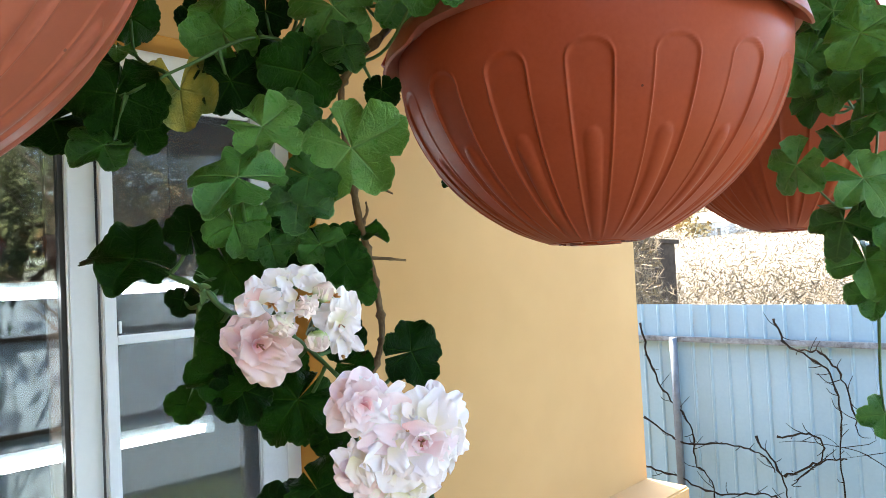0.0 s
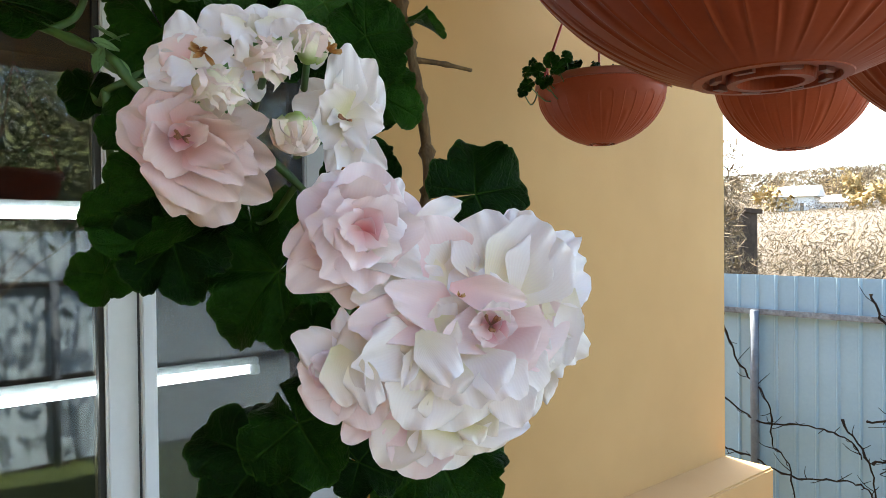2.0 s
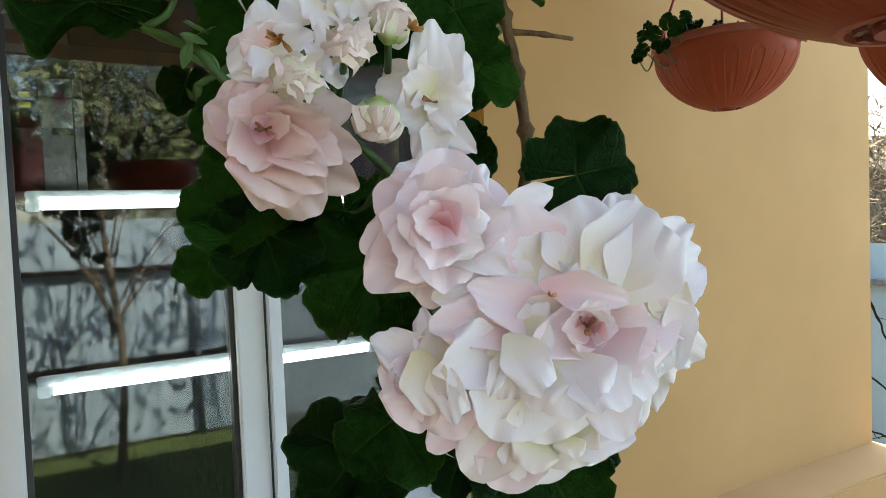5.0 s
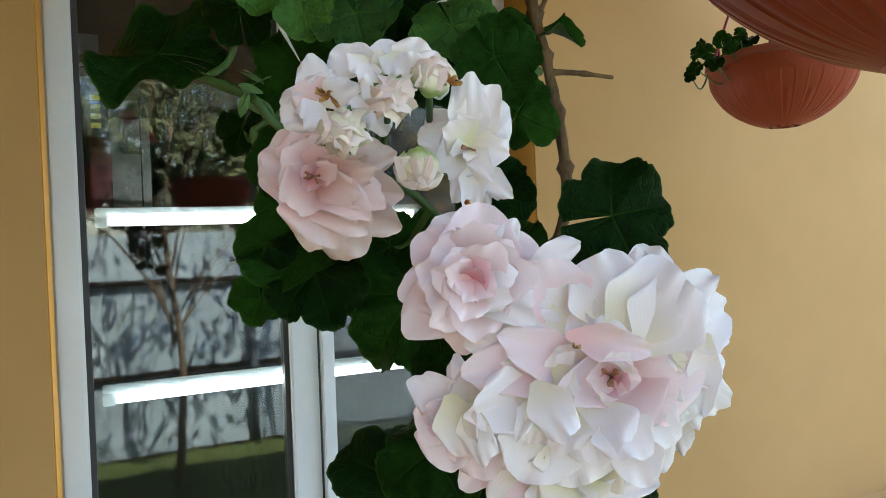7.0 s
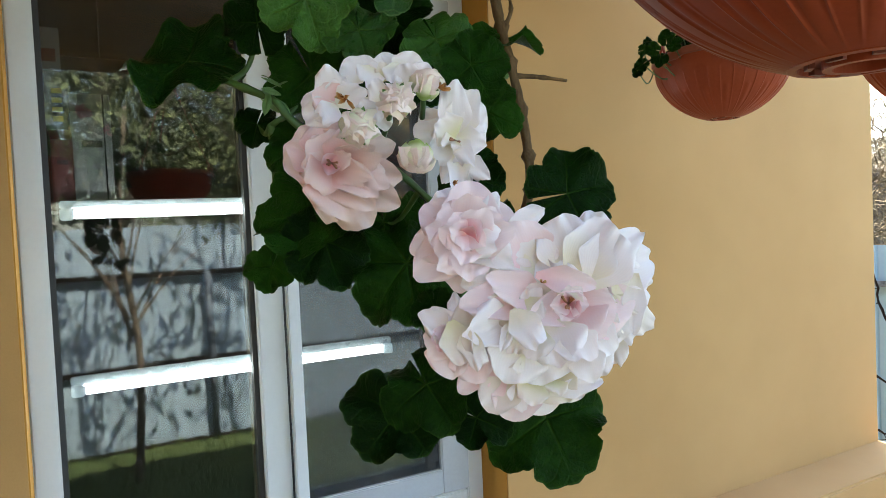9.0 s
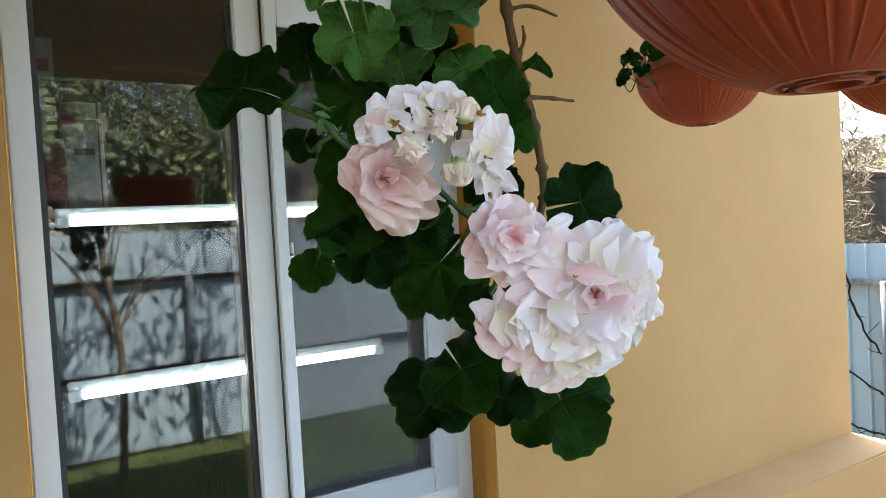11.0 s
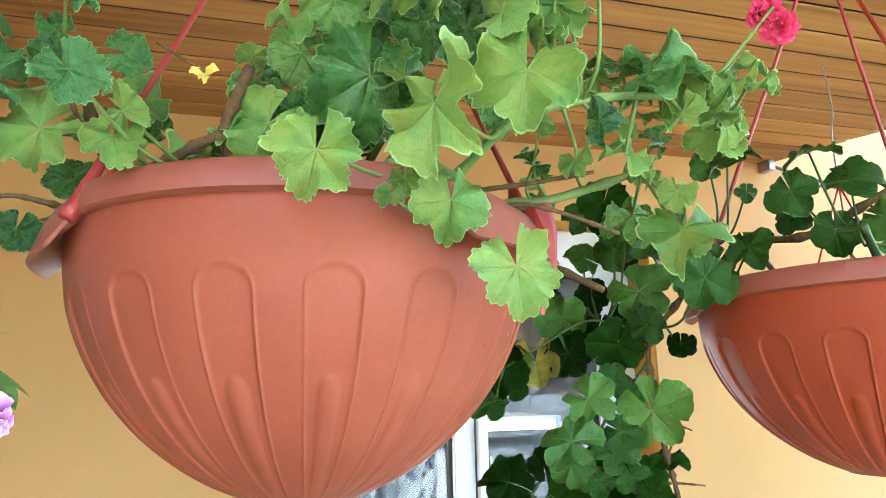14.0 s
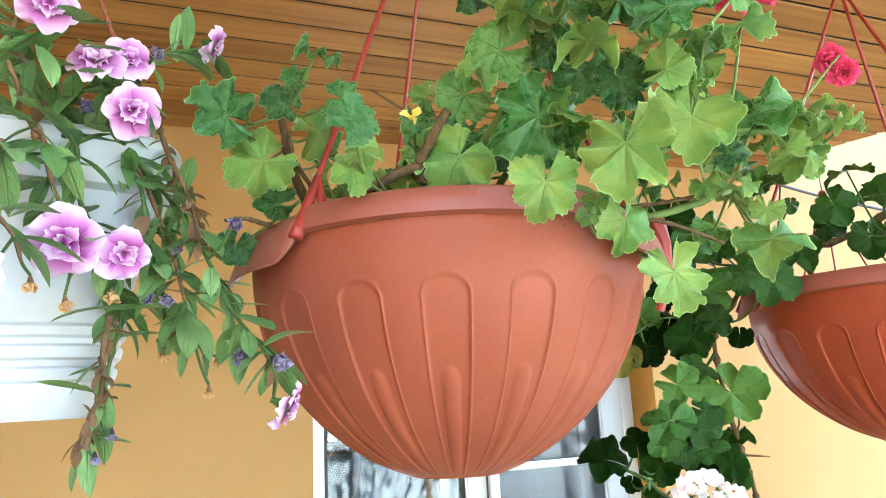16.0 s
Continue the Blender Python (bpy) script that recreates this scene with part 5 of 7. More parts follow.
def rose(plant, base, row, seed, meshes):
    """A small double bloom: a green calyx that carries rings of cupped petals."""
    x, y, z, r, az, el = row
    rnd = random.Random(seed)
    m = Matrix.Translation(Vector((x, y, z)) - base) @ facing(az, el, rnd.uniform(0, 360))
    g = bmesh.new()
    bmesh.ops.create_cone(g, cap_ends=True, segments=10, radius1=r * 0.10, radius2=r * 0.24, depth=r * 0.4)
    fl = part("flower", g, M_GREENSTEM, plant, m=m @ Matrix.Translation((0, 0, -r * 0.62)), smooth=True)
    rings = [(3, 4, 0.36, 0.02), (5, 15, 0.48, 0.06), (6, 31, 0.62, 0.10), (7, 50, 0.80, 0.12), (7, 70, 0.97, 0.12)]
    a0, lean = rnd.uniform(0, 6.28), rnd.choice((-1, 1))
    for q, (cnt, tilt, ln, off) in enumerate(rings):
        for i in range(cnt):
            a = a0 + q * 2.4 + 2 * math.pi * i / cnt + rnd.uniform(-0.16, 0.16)
            stray = rnd.random() < 0.25
            tl = tilt * 1.15 + rnd.uniform(-6, 6) + (rnd.uniform(-18, 8) if stray else 0)
            L = r * ln * rnd.uniform(0.93, 1.07) * (rnd.uniform(0.92, 1.16) if stray else 1.0)
            pm = Matrix.Translation((0, 0, r * (0.36 - 0.06 * q))) @ Matrix.Rotation(a, 4, 'Z') @ Matrix.Translation((0, -r * off, 0)) @ Matrix.Rotation(radians(tl), 4, 'X') @ Matrix.Rotation(radians(lean * 13 + rnd.uniform(-5, 5) * (4 if stray else 1)), 4, 'Z') @ Matrix.Diagonal((L * rnd.uniform(1.16, 1.40) * (0.88 if stray else 1.0), L, L, 1))
            part("petal", rnd.choice(meshes), None, fl, m=pm)
    st, sf = [], []
    for i in range(5):
        a = rnd.uniform(0, 6.28)
        v, f = tube_data([Vector((0, 0, r * 0.25)), Vector((math.cos(a) * r * 0.06, math.sin(a) * r * 0.06, r * 0.52)), Vector((math.cos(a) * r * 0.09, math.sin(a) * r * 0.09, r * 0.72))], r * 0.018, r * 0.03, 5)
        o = len(st)
        st += v
        sf += [tuple(k + o for k in q) for q in f]
    part("stamen", mesh_of("stamen", st, sf, M_STAMEN), None, fl)
    return fl


def bud(plant, base, row, seed, lines):
    x, y, z, r, az, el = row
    rnd = random.Random(seed)
    m = Matrix.Translation(Vector((x, y, z)) - base) @ facing(az, el, rnd.uniform(0, 360))
    g = bmesh.new()
    bmesh.ops.create_uvsphere(g, u_segments=10, v_segments=7, radius=r * 0.5)
    fl = part("bud", g, M_BUDPETAL, plant, "half-open cream rosebud", m=m, smooth=True)
    for q, (cnt, tilt, ln) in enumerate(((5, -14, 1.50), (5, -8, 1.58), (5, -1, 1.55), (5, 8, 1.30))):
        for i in range(cnt):
            a = q * 0.6 + 2 * math.pi * i / cnt + rnd.uniform(-0.2, 0.2)
            L = r * ln * rnd.uniform(0.9, 1.1)
            pm = Matrix.Rotation(a, 4, 'Z') @ Matrix.Translation((0, -r * (0.18 + 0.13 * q), -r * 0.62)) @ Matrix.Rotation(radians(tilt), 4, 'X') @ Matrix.Diagonal((L * 0.95, L, L, 1))
            part("petal", rnd.choice(P_BUD), None, fl, m=pm)
    for i in range(5):
        a = 2 * math.pi * i / 5
        pm = Matrix.Translation((0, 0, -r * 0.7)) @ Matrix.Rotation(a, 4, 'Z') @ Matrix.Rotation(radians(-58), 4, 'Y') @ Matrix.Translation((r * 0.35, 0, 0)) @ Matrix.Diagonal((r * 1.0, r * 1.0, r * 1.0, 1))
        part("sepal", rnd.choice(BLADES), None, fl, m=pm)
    n = m.to_3x3().col[2]
    p = Vector((x, y, z)) - base - n * r * 0.8
    q = nearest(p, lines)
    v, f = tube_data(catmull([q, (p + q) / 2 - n * r * 0.3, p], 5), 0.0014, 0.0012, 6)
    part("flower_stalk", mesh_of("flower_stalk", v, f, M_GREENSTEM), None, plant)
    return fl


# ---- the trailing ivy geranium of the middle pot ----
TRAIL_DARK = [
    (0.276, 0.407, 1.529, 0.0221, -111, 11, -82),
    (0.327, 0.416, 1.772, 0.0300, -125, -18, -82),
    (0.303, 0.441, 1.764, 0.0258, -122, -12, -112),
    (0.187, 0.514, 1.758, 0.0315, -108, -11, -118),
    (0.212, 0.477, 1.712, 0.0224, -111, 3, -64),
    (0.279, 0.398, 1.634, 0.0234, -122, 0, -92),
    (0.270, 0.423, 1.607, 0.0231, -120, -2, -92),
    (0.326, 0.395, 1.618, 0.0201, -127, -3, -33),
    (0.271, 0.500, 1.812, 0.0190, -116, -20, -92),
    (0.383, 0.404, 1.747, 0.0176, -131, -15, -93),
    (0.188, 0.456, 1.726, 0.0333, -110, -4, -101),
    (0.160, 0.500, 1.712, 0.0259, -105, 3, -151),
    (0.259, 0.428, 1.740, 0.0293, -118, -0, -63),
]
TRAIL_DARK_B = [
    (0.302, 0.399, 1.747, 0.0346, -119, -21, -112),
    (0.299, 0.442, 1.806, 0.0229, -121, -11, -92),
    (0.212, 0.487, 1.794, 0.0236, -87, -16, -76),
    (0.304, 0.359, 1.602, 0.0200, -117, -2, -63),
    (0.186, 0.430, 1.611, 0.0337, -108, 55, 160),
    (0.216, 0.410, 1.627, 0.0203, -115, 6, 97),
    (0.241, 0.408, 1.604, 0.0268, -118, -1, -63),
    (0.292, 0.387, 1.608, 0.0249, -124, -2, -63),
    (0.350, 0.400, 1.628, 0.0242, -124, 57, -7),
    (0.219, 0.432, 1.582, 0.0120, -114, 6, -111),
    (0.228, 0.400, 1.566, 0.0155, -117, 8, -154),
    (0.234, 0.402, 1.534, 0.0313, -126, 27, -178),
    (0.238, 0.392, 1.521, 0.0258, -118, 18, -73),
]
TRAIL_DARK_C = [
    (0.228, 0.452, 1.507, 0.0160, -114, 9, -112),
    (0.279, 0.388, 1.508, 0.0335, -127, 24, -132),
    (0.313, 0.379, 1.550, 0.0206, -126, 10, -24),
    (0.327, 0.381, 1.584, 0.0189, -127, 6, 57),
    (0.319, 0.374, 1.528, 0.0163, -125, 43, -16),
    (0.334, 0.328, 1.538, 0.0255, -114, 25, 7),
    (0.291, 0.362, 1.482, 0.0187, -125, 22, -82),
    (0.261, 0.369, 1.439, 0.0282, -118, 32, -133),
    (0.271, 0.357, 1.453, 0.0236, -126, 31, -59),
    (0.297, 0.357, 1.433, 0.0176, -119, 37, -29),
    (0.343, 0.363, 1.423, 0.0334, -118, 33, -71),
    (0.265, 0.334, 1.491, 0.0115, -123, 16, -83),
]
TRAIL_FRESH = [
    (0.309, 0.394, 1.696, 0.0205, -125, -1, -43),
    (0.275, 0.357, 1.661, 0.0219, -119, 12, -26),
    (0.180, 0.459, 1.690, 0.0236, -107, 38, -148),
    (0.255, 0.430, 1.777, 0.0316, -128, -9, 118),
    (0.324, 0.376, 1.765, 0.0244, -116, 8, 15),
    (0.200, 0.486, 1.768, 0.0154, -107, 54, -93),
    (0.282, 0.377, 1.711, 0.0192, -113, 1, 59),
    (0.229, 0.376, 1.630, 0.0244, -109, -0, -74),
    (0.251, 0.369, 1.616, 0.0194, -120, 17, -82),
    (0.292, 0.371, 1.616, 0.0200, -125, 7, -63),
]
TRAIL_PALE = [
    (0.299, 0.340, 1.680, 0.0408, -138, -5, -53),
    (0.244, 0.362, 1.692, 0.0300, -119, 32, -35),
    (0.216, 0.345, 1.655, 0.0326, -122, 29, 163),
    (0.270, 0.363, 1.646, 0.0251, -122, 19, -98),
    (0.331, 0.396, 1.803, 0.0369, -126, -6, -42),
    (0.395, 0.388, 1.826, 0.0341, -132, -12, -42),
]
TRAIL_YELLOW = [
    (0.228, 0.445, 1.733, 0.0317, -136, -4, -83),
]
TRAIL_HIGH = [
    (0.316, 0.386, 1.876, 0.0345, -123, 20, -62),
]
POT_B_LEAVES = [
    (0.343, 0.301, 1.803, 0.0341, -119, 0, -114),
    (0.422, 0.329, 1.843, 0.0283, -144, 21, -66),
    (0.512, 0.305, 1.856, 0.0303, -141, -12, -88),
    (0.458, 0.303, 1.897, 0.0283, -146, 8, -70),
    (0.521, 0.288, 1.908, 0.0329, -132, 56, 7),
    (0.478, 0.293, 1.937, 0.0354, -160, 68, 44),
    (0.397, 0.318, 1.932, 0.0322, -158, 54, 35),
    (0.502, 0.352, 1.885, 0.022, -148, 1, -40),
    (0.454, 0.36, 1.912, 0.0131, -118, -8, -93),
    (0.407, 0.361, 1.941, 0.023, -150, -22, 140),
    (0.604, 0.326, 1.883, 0.027, -155, 20, -27),
    (0.634, 0.314, 1.9, 0.0241, -142, 21, -24),
    (0.582, 0.303, 1.84, 0.017, -122, 23, -95),
]
TRAIL_UPPER = [
    (0.310, 0.420, 1.908, 0.035, -127, 14, -106),
    (0.339, 0.401, 1.870, 0.0286, -130, -11, -86),
    (0.345, 0.450, 1.856, 0.0244, -118, 0, -42),
    (0.310, 0.469, 1.903, 0.0248, -100, 24, 157),
]
ZONAL_HANG = [
    (0.287, 0.246, 1.833, 0.0271, -120, -3, -104),
    (0.281, 0.191, 1.904, 0.0262, -132, -1, -56),
    (0.183, 0.189, 1.896, 0.0203, -100, 64, -17),
    (0.271, 0.246, 1.868, 0.013, -134, -4, -124),
]
ZONAL_FRONT = [
    (0.045, 0.151, 1.82, 0.028, -105, 0, -92),
    (0.089, 0.155, 1.78, 0.0313, -98, 5, -80),
    (-0.043, 0.115, 1.834, 0.0266, -110, -7, -103),
    (0.024, 0.112, 1.867, 0.0384, -146, 10, -101),
    (0.079, 0.102, 1.889, 0.0383, -114, 8, -105),
    (-0.066, 0.211, 1.885, 0.0325, -116, 4, -124),
    (0.261, 0.217, 1.827, 0.0351, -149, 35, -95),
    (0.192, 0.18, 1.873, 0.0233, -78, 59, -28),
    (-0.159, 0.195, 1.862, 0.0178, -80, 11, -76),
    (0.01, 0.124, 1.953, 0.0278, -76, 67, -32),
    (0.12, 0.082, 1.962, 0.0235, -138, 45, -47),
    (0.101, 0.101, 1.955, 0.024, -95, 54, -21),
    (0.068, 0.11, 1.93, 0.0217, -130, 18, 6),
    (0.244, 0.153, 1.903, 0.0301, -92, 53, -28),
]
ZONAL_MID = [
    (0.002, 0.196, 1.921, 0.0445, -93, -18, -98),
    (-0.022, 0.212, 1.986, 0.0371, -119, -6, -173),
    (-0.041, 0.252, 1.961, 0.0291, -93, -11, -159),
    (0.026, 0.101, 1.979, 0.0291, -79, 9, 85),
    (-0.0, 0.163, 2.016, 0.0262, -167, 59, -125),
    (-0.044, 0.207, 2.042, 0.0257, -80, -24, 167),
    (0.053, 0.082, 1.964, 0.0283, -131, 2, 38),
    (0.109, 0.074, 1.985, 0.0194, -115, 5, -1),
    (0.199, 0.153, 1.927, 0.0388, -135, 36, 9),
    (0.192, 0.177, 1.944, 0.0286, -84, 53, -5),
    (-0.015, 0.299, 1.942, 0.0288, -95, 21, -126),
    (0.06, 0.156, 1.944, 0.0259, -126, -19, -68),
    (0.044, 0.189, 1.964, 0.0274, -119, -9, -124),
    (-0.057, 0.304, 1.887, 0.0228, -109, 18, -93),
]
ZONAL_LEFT = [
    (-0.218, 0.263, 1.888, 0.0307, -94, -4, -151),
    (-0.248, 0.243, 1.916, 0.0296, -67, 6, 162),
    (-0.173, 0.138, 1.877, 0.0211, -67, 13, -60),
    (-0.189, 0.182, 1.945, 0.0178, -63, 54, -32),
    (-0.199, 0.208, 1.935, 0.0123, -86, 10, 174),
    (-0.206, 0.233, 1.927, 0.0192, -86, -13, 161),
    (-0.16, 0.223, 1.931, 0.0172, -75, -6, 1),
    (-0.203, 0.297, 1.861, 0.0209, -72, -2, -169),
    (-0.237, 0.301, 1.824, 0.0181, -87, -10, -107),
    (-0.108, 0.291, 1.884, 0.017, -81, 17, -10),
    (-0.154, 0.19, 1.877, 0.0158, -102, 13, -30),
    (-0.078, 0.26, 1.958, 0.0145, -84, -1, 178),
    (0.013, 0.141, 1.83, 0.0106, -117, -9, -95),
    (0.003, 0.137, 1.818, 0.0095, -100, 27, -117),
]
ZONAL_TOP = [
    (-0.03, 0.15, 2.047, 0.0299, -35, 34, 116),
    (0.005, 0.101, 2.026, 0.0295, -67, 56, 109),
    (0.053, 0.085, 2.018, 0.0292, -148, 42, 55),
    (0.1, 0.082, 2.02, 0.0259, -146, 47, 41),
    (-0.0, 0.152, 2.098, 0.0267, -96, 22, 124),
    (0.052, 0.128, 2.1, 0.0263, -161, 39, 73),
    (0.15, 0.144, 1.88, 0.0172, -146, 10, -21),
    (0.143, 0.168, 1.86, 0.0155, -140, 24, -65),
    (0.09, 0.18, 1.912, 0.027, -105, 12, -59),
    (0.041, 0.23, 1.903, 0.0238, -103, 3, -102),
    (0.006, 0.261, 1.911, 0.0222, -84, -16, -124),
    (0.257, 0.213, 1.857, 0.0176, -121, 11, -96),
]
ZONAL_CLUMP = [
    (-0.025, 0.274, 1.92, 0.0168, -95, 9, -32),
    (-0.023, 0.269, 1.912, 0.0179, -138, 47, -150),
    (0.008, 0.249, 1.992, 0.0179, -92, 36, -30),
    (-0.042, 0.184, 2.03, 0.017, -79, -16, 44),
    (-0.006, 0.238, 2.053, 0.0189, -78, 34, -32),
    (0.015, 0.188, 1.982, 0.0226, -145, -7, 97),
    (0.009, 0.233, 1.959, 0.0275, -103, 13, -50),
    (-0.06, 0.226, 1.903, 0.0201, -69, 51, -24),
    (0.012, 0.206, 1.934, 0.0258, -118, 27, -137),
    (0.036, 0.139, 1.994, 0.0224, -134, 35, 109),
    (0.04, 0.233, 1.912, 0.0265, -97, 32, -65),
    (-0.055, 0.189, 1.952, 0.0196, -88, 49, 4),
    (0.001, 0.203, 1.937, 0.0166, -106, -3, -6),
]
ZONAL_RIGHT = [
    (0.196, 0.166, 1.915, 0.0177, -115, 69, -169),
    (0.234, 0.111, 1.904, 0.016, -113, 49, -141),
    (0.249, 0.114, 1.904, 0.0202, -105, 47, -3),
    (0.24, 0.141, 1.903, 0.0144, -145, 13, -49),
    (0.215, 0.18, 1.907, 0.0181, -131, 46, -29),
    (0.175, 0.188, 1.938, 0.0145, -156, 14, -84),
    (0.278, 0.176, 1.905, 0.0221, -92, 18, -16),
    (0.169, 0.199, 1.937, 0.0181, -166, 48, -121),
    (0.225, 0.213, 1.875, 0.0138, -97, 29, -34),
    (0.267, 0.145, 1.931, 0.0241, -140, 52, -153),
    (0.222, 0.151, 1.919, 0.0238, -135, 41, 9),
    (0.211, 0.138, 1.888, 0.0173, -174, 29, 16),
]
WOOD_A = [
    [(-0.091, 0.235, 1.871), (-0.094, 0.225, 1.886), (-0.087, 0.213, 1.903), (-0.079, 0.2, 1.92)],
    [(-0.152, 0.259, 1.856), (-0.129, 0.245, 1.866), (-0.11, 0.236, 1.876), (-0.093, 0.227, 1.88)],
    [(-0.193, 0.303, 1.839), (-0.214, 0.285, 1.84), (-0.231, 0.273, 1.841), (-0.247, 0.266, 1.837)],
    [(-0.158, 0.299, 1.861), (-0.177, 0.284, 1.877), (-0.193, 0.267, 1.894), (-0.199, 0.251, 1.909)],
    [(0.065, 0.261, 1.842), (0.085, 0.233, 1.851), (0.124, 0.206, 1.853), (0.166, 0.184, 1.858)],
    [(0.092, 0.251, 1.835), (0.121, 0.223, 1.841), (0.154, 0.217, 1.835), (0.206, 0.222, 1.822)],
]
POT_C_LEAVES = [
    (0.77, 0.166, 1.623, 0.0415, -172, 34, -103),
    (0.679, 0.178, 1.673, 0.0306, -179, 0, -125),
    (0.733, 0.138, 1.659, 0.0388, -144, 25, -60),
    (0.76, 0.188, 1.787, 0.0368, -157, -11, -123),
    (0.692, 0.123, 1.782, 0.0367, -163, 22, -38),
    (0.793, 0.155, 1.583, 0.042, -160, 38, -82),
    (0.802, 0.169, 1.708, 0.0317, -159, 23, -61),
    (0.767, 0.13, 1.724, 0.0321, -174, 41, 18),
    (0.814, 0.151, 1.551, 0.0313, 176, 23, -94),
    (0.737, 0.154, 1.822, 0.0294, 178, -17, 60),
    (0.76, 0.117, 1.626, 0.039, -159, 13, -31),
    (0.744, 0.105, 1.757, 0.0381, -171, 2, -15),
    (0.827, 0.199, 1.759, 0.0275, -180, 25, -101),
    (0.799, 0.149, 1.43, 0.025, -160, 13, -94),
]
ZONAL_BRANCH = [(0.061, 0.25, 1.847), (0.074, 0.206, 1.863), (0.1, 0.173, 1.887), (0.137, 0.158, 1.898), (0.195, 0.152, 1.907), (0.253, 0.145, 1.901)]
ZONAL_CROWN = [
    (0.046, 0.136, 1.997, 0.0207, -133, 9, 90),
    (0.066, 0.122, 1.988, 0.0236, -107, 19, -82),
    (-0.014, 0.182, 2.017, 0.0217, -93, 22, 109),
    (0.044, 0.11, 2.032, 0.0229, -159, 10, -48),
    (0.128, 0.141, 1.972, 0.0265, -133, 31, -78),
    (-0.009, 0.179, 2.006, 0.03, -91, 55, -14),
    (0.078, 0.196, 1.975, 0.0318, -131, 31, 16),
    (-0.005, 0.192, 2.045, 0.0285, -107, 14, -139),
    (0.121, 0.142, 1.96, 0.0264, -120, 26, 16),
    (0.067, 0.096, 1.993, 0.0279, -124, 27, -139),
    (0.107, 0.115, 1.945, 0.0223, -106, 10, 140),
    (0.107, 0.15, 1.984, 0.0325, -134, 45, 51),
    (0.051, 0.134, 2.007, 0.0246, -148, 47, -153),
]
POT_D_LEAVES = [
    (1.023, 0.947, 1.787, 0.0146, -148, 11, -156),
    (1.039, 0.936, 1.811, 0.0156, -143, -17, 157),
    (1.065, 0.931, 1.831, 0.0158, -152, -11, 90),
    (1.019, 0.955, 1.776, 0.0108, -139, -1, -120),
    (1.056, 0.938, 1.797, 0.0148, -134, 12, -100),
    (1.083, 0.93, 1.82, 0.0149, -142, 11, 41),
    (1.03, 0.941, 1.825, 0.0097, -155, 31, 173),
    (1.104, 0.929, 1.843, 0.0131, -141, 6, 1),
]
POT_C_MORE = [
    (0.777, 0.181, 1.811, 0.0401, -158, 20, -94),
    (0.803, 0.174, 1.838, 0.0409, -167, -11, -68),
    (0.786, 0.198, 1.836, 0.0324, -163, 33, -121),
    (0.777, 0.139, 1.766, 0.0383, -178, 10, -69),
    (0.811, 0.172, 1.768, 0.0352, 180, 18, -101),
]
STEM_MAIN = [(0.495, 0.419, 1.871), (0.432, 0.428, 1.852), (0.409, 0.416, 1.813), (0.350, 0.405, 1.757), (0.341, 0.404, 1.728), (0.345, 0.399, 1.662), (0.348, 0.395, 1.630), (0.350, 0.389, 1.606), (0.352, 0.383, 1.573), (0.350, 0.378, 1.548), (0.343, 0.376, 1.530), (0.323, 0.376, 1.499), (0.302, 0.374, 1.472)]
STEM_SIDE = [(0.341, 0.404, 1.728), (0.290, 0.404, 1.676), (0.261, 0.406, 1.632), (0.241, 0.410, 1.594), (0.220, 0.410, 1.578)]
STEM_SIDE_HIGH = [(0.350, 0.405, 1.757), (0.280, 0.414, 1.773), (0.227, 0.430, 1.746), (0.193, 0.452, 1.725)]
BRANCH_B = [(0.495, 0.419, 1.871), (0.567, 0.395, 1.875), (0.618, 0.341, 1.91), (0.665, 0.326, 1.939), (0.738, 0.308, 1.962)]
BRANCH_B_LOW = [(0.618, 0.341, 1.91), (0.675, 0.324, 1.915), (0.737, 0.318, 1.914)]
PEDUNCLE_UP = [(0.197, 0.422, 1.603), (0.210, 0.407, 1.594), (0.219, 0.396, 1.587), (0.226, 0.392, 1.577), (0.248, 0.388, 1.562), (0.269, 0.381, 1.555), (0.289, 0.378, 1.538), (0.297, 0.345, 1.513)]
PEDUNCLE_LOW = [(0.345, 0.389, 1.606), (0.318, 0.384, 1.596), (0.293, 0.379, 1.570), (0.281, 0.376, 1.554)]
LOW_HEAD = (0.2588, 0.2598, 1.4972)
LOW_A = [
    (-44, -45, 30),
    (-9.6, 19.6, 24.3, -17.2, 25.9, 40.9, 20.3, 0),
    (-9.6, 19.6, 24.3, -6.5, 17.5, 43.2, 22.1, 1),
    (-5.1, 18.7, 27.7, 0.3, 15.2, 39.3, 8.6, 0),
    (-9.6, 19.6, 24.3, 5.3, 11.6, 31.6, 22.8, 1),
    (-9.6, 19.6, 24.3, -23.2, 25.3, 34.9, 19.3, 1),
    (-9.6, 19.6, 24.3, -27.1, 28.0, 22.5, 17.9, 1),
    (-9.6, 19.6, 24.3, -27.7, 23.6, 12.5, 18.2, 1),
    (-9.6, 19.6, 24.3, -15.4, 17.5, 6.9, 16.8, 1),
    (-9.6, 19.6, 24.3, -4.0, 11.1, 10.0, 15.3, 0),
    (-9.6, 19.6, 24.3, -14.2, 7.7, 35.8, 21.9, 1),
    (-9.6, 19.6, 24.3, -24.9, 12.7, 29.9, 20.6, 1),
    (-9.6, 19.6, 24.3, -25.1, 10.2, 18.0, 18.4, 1),
]
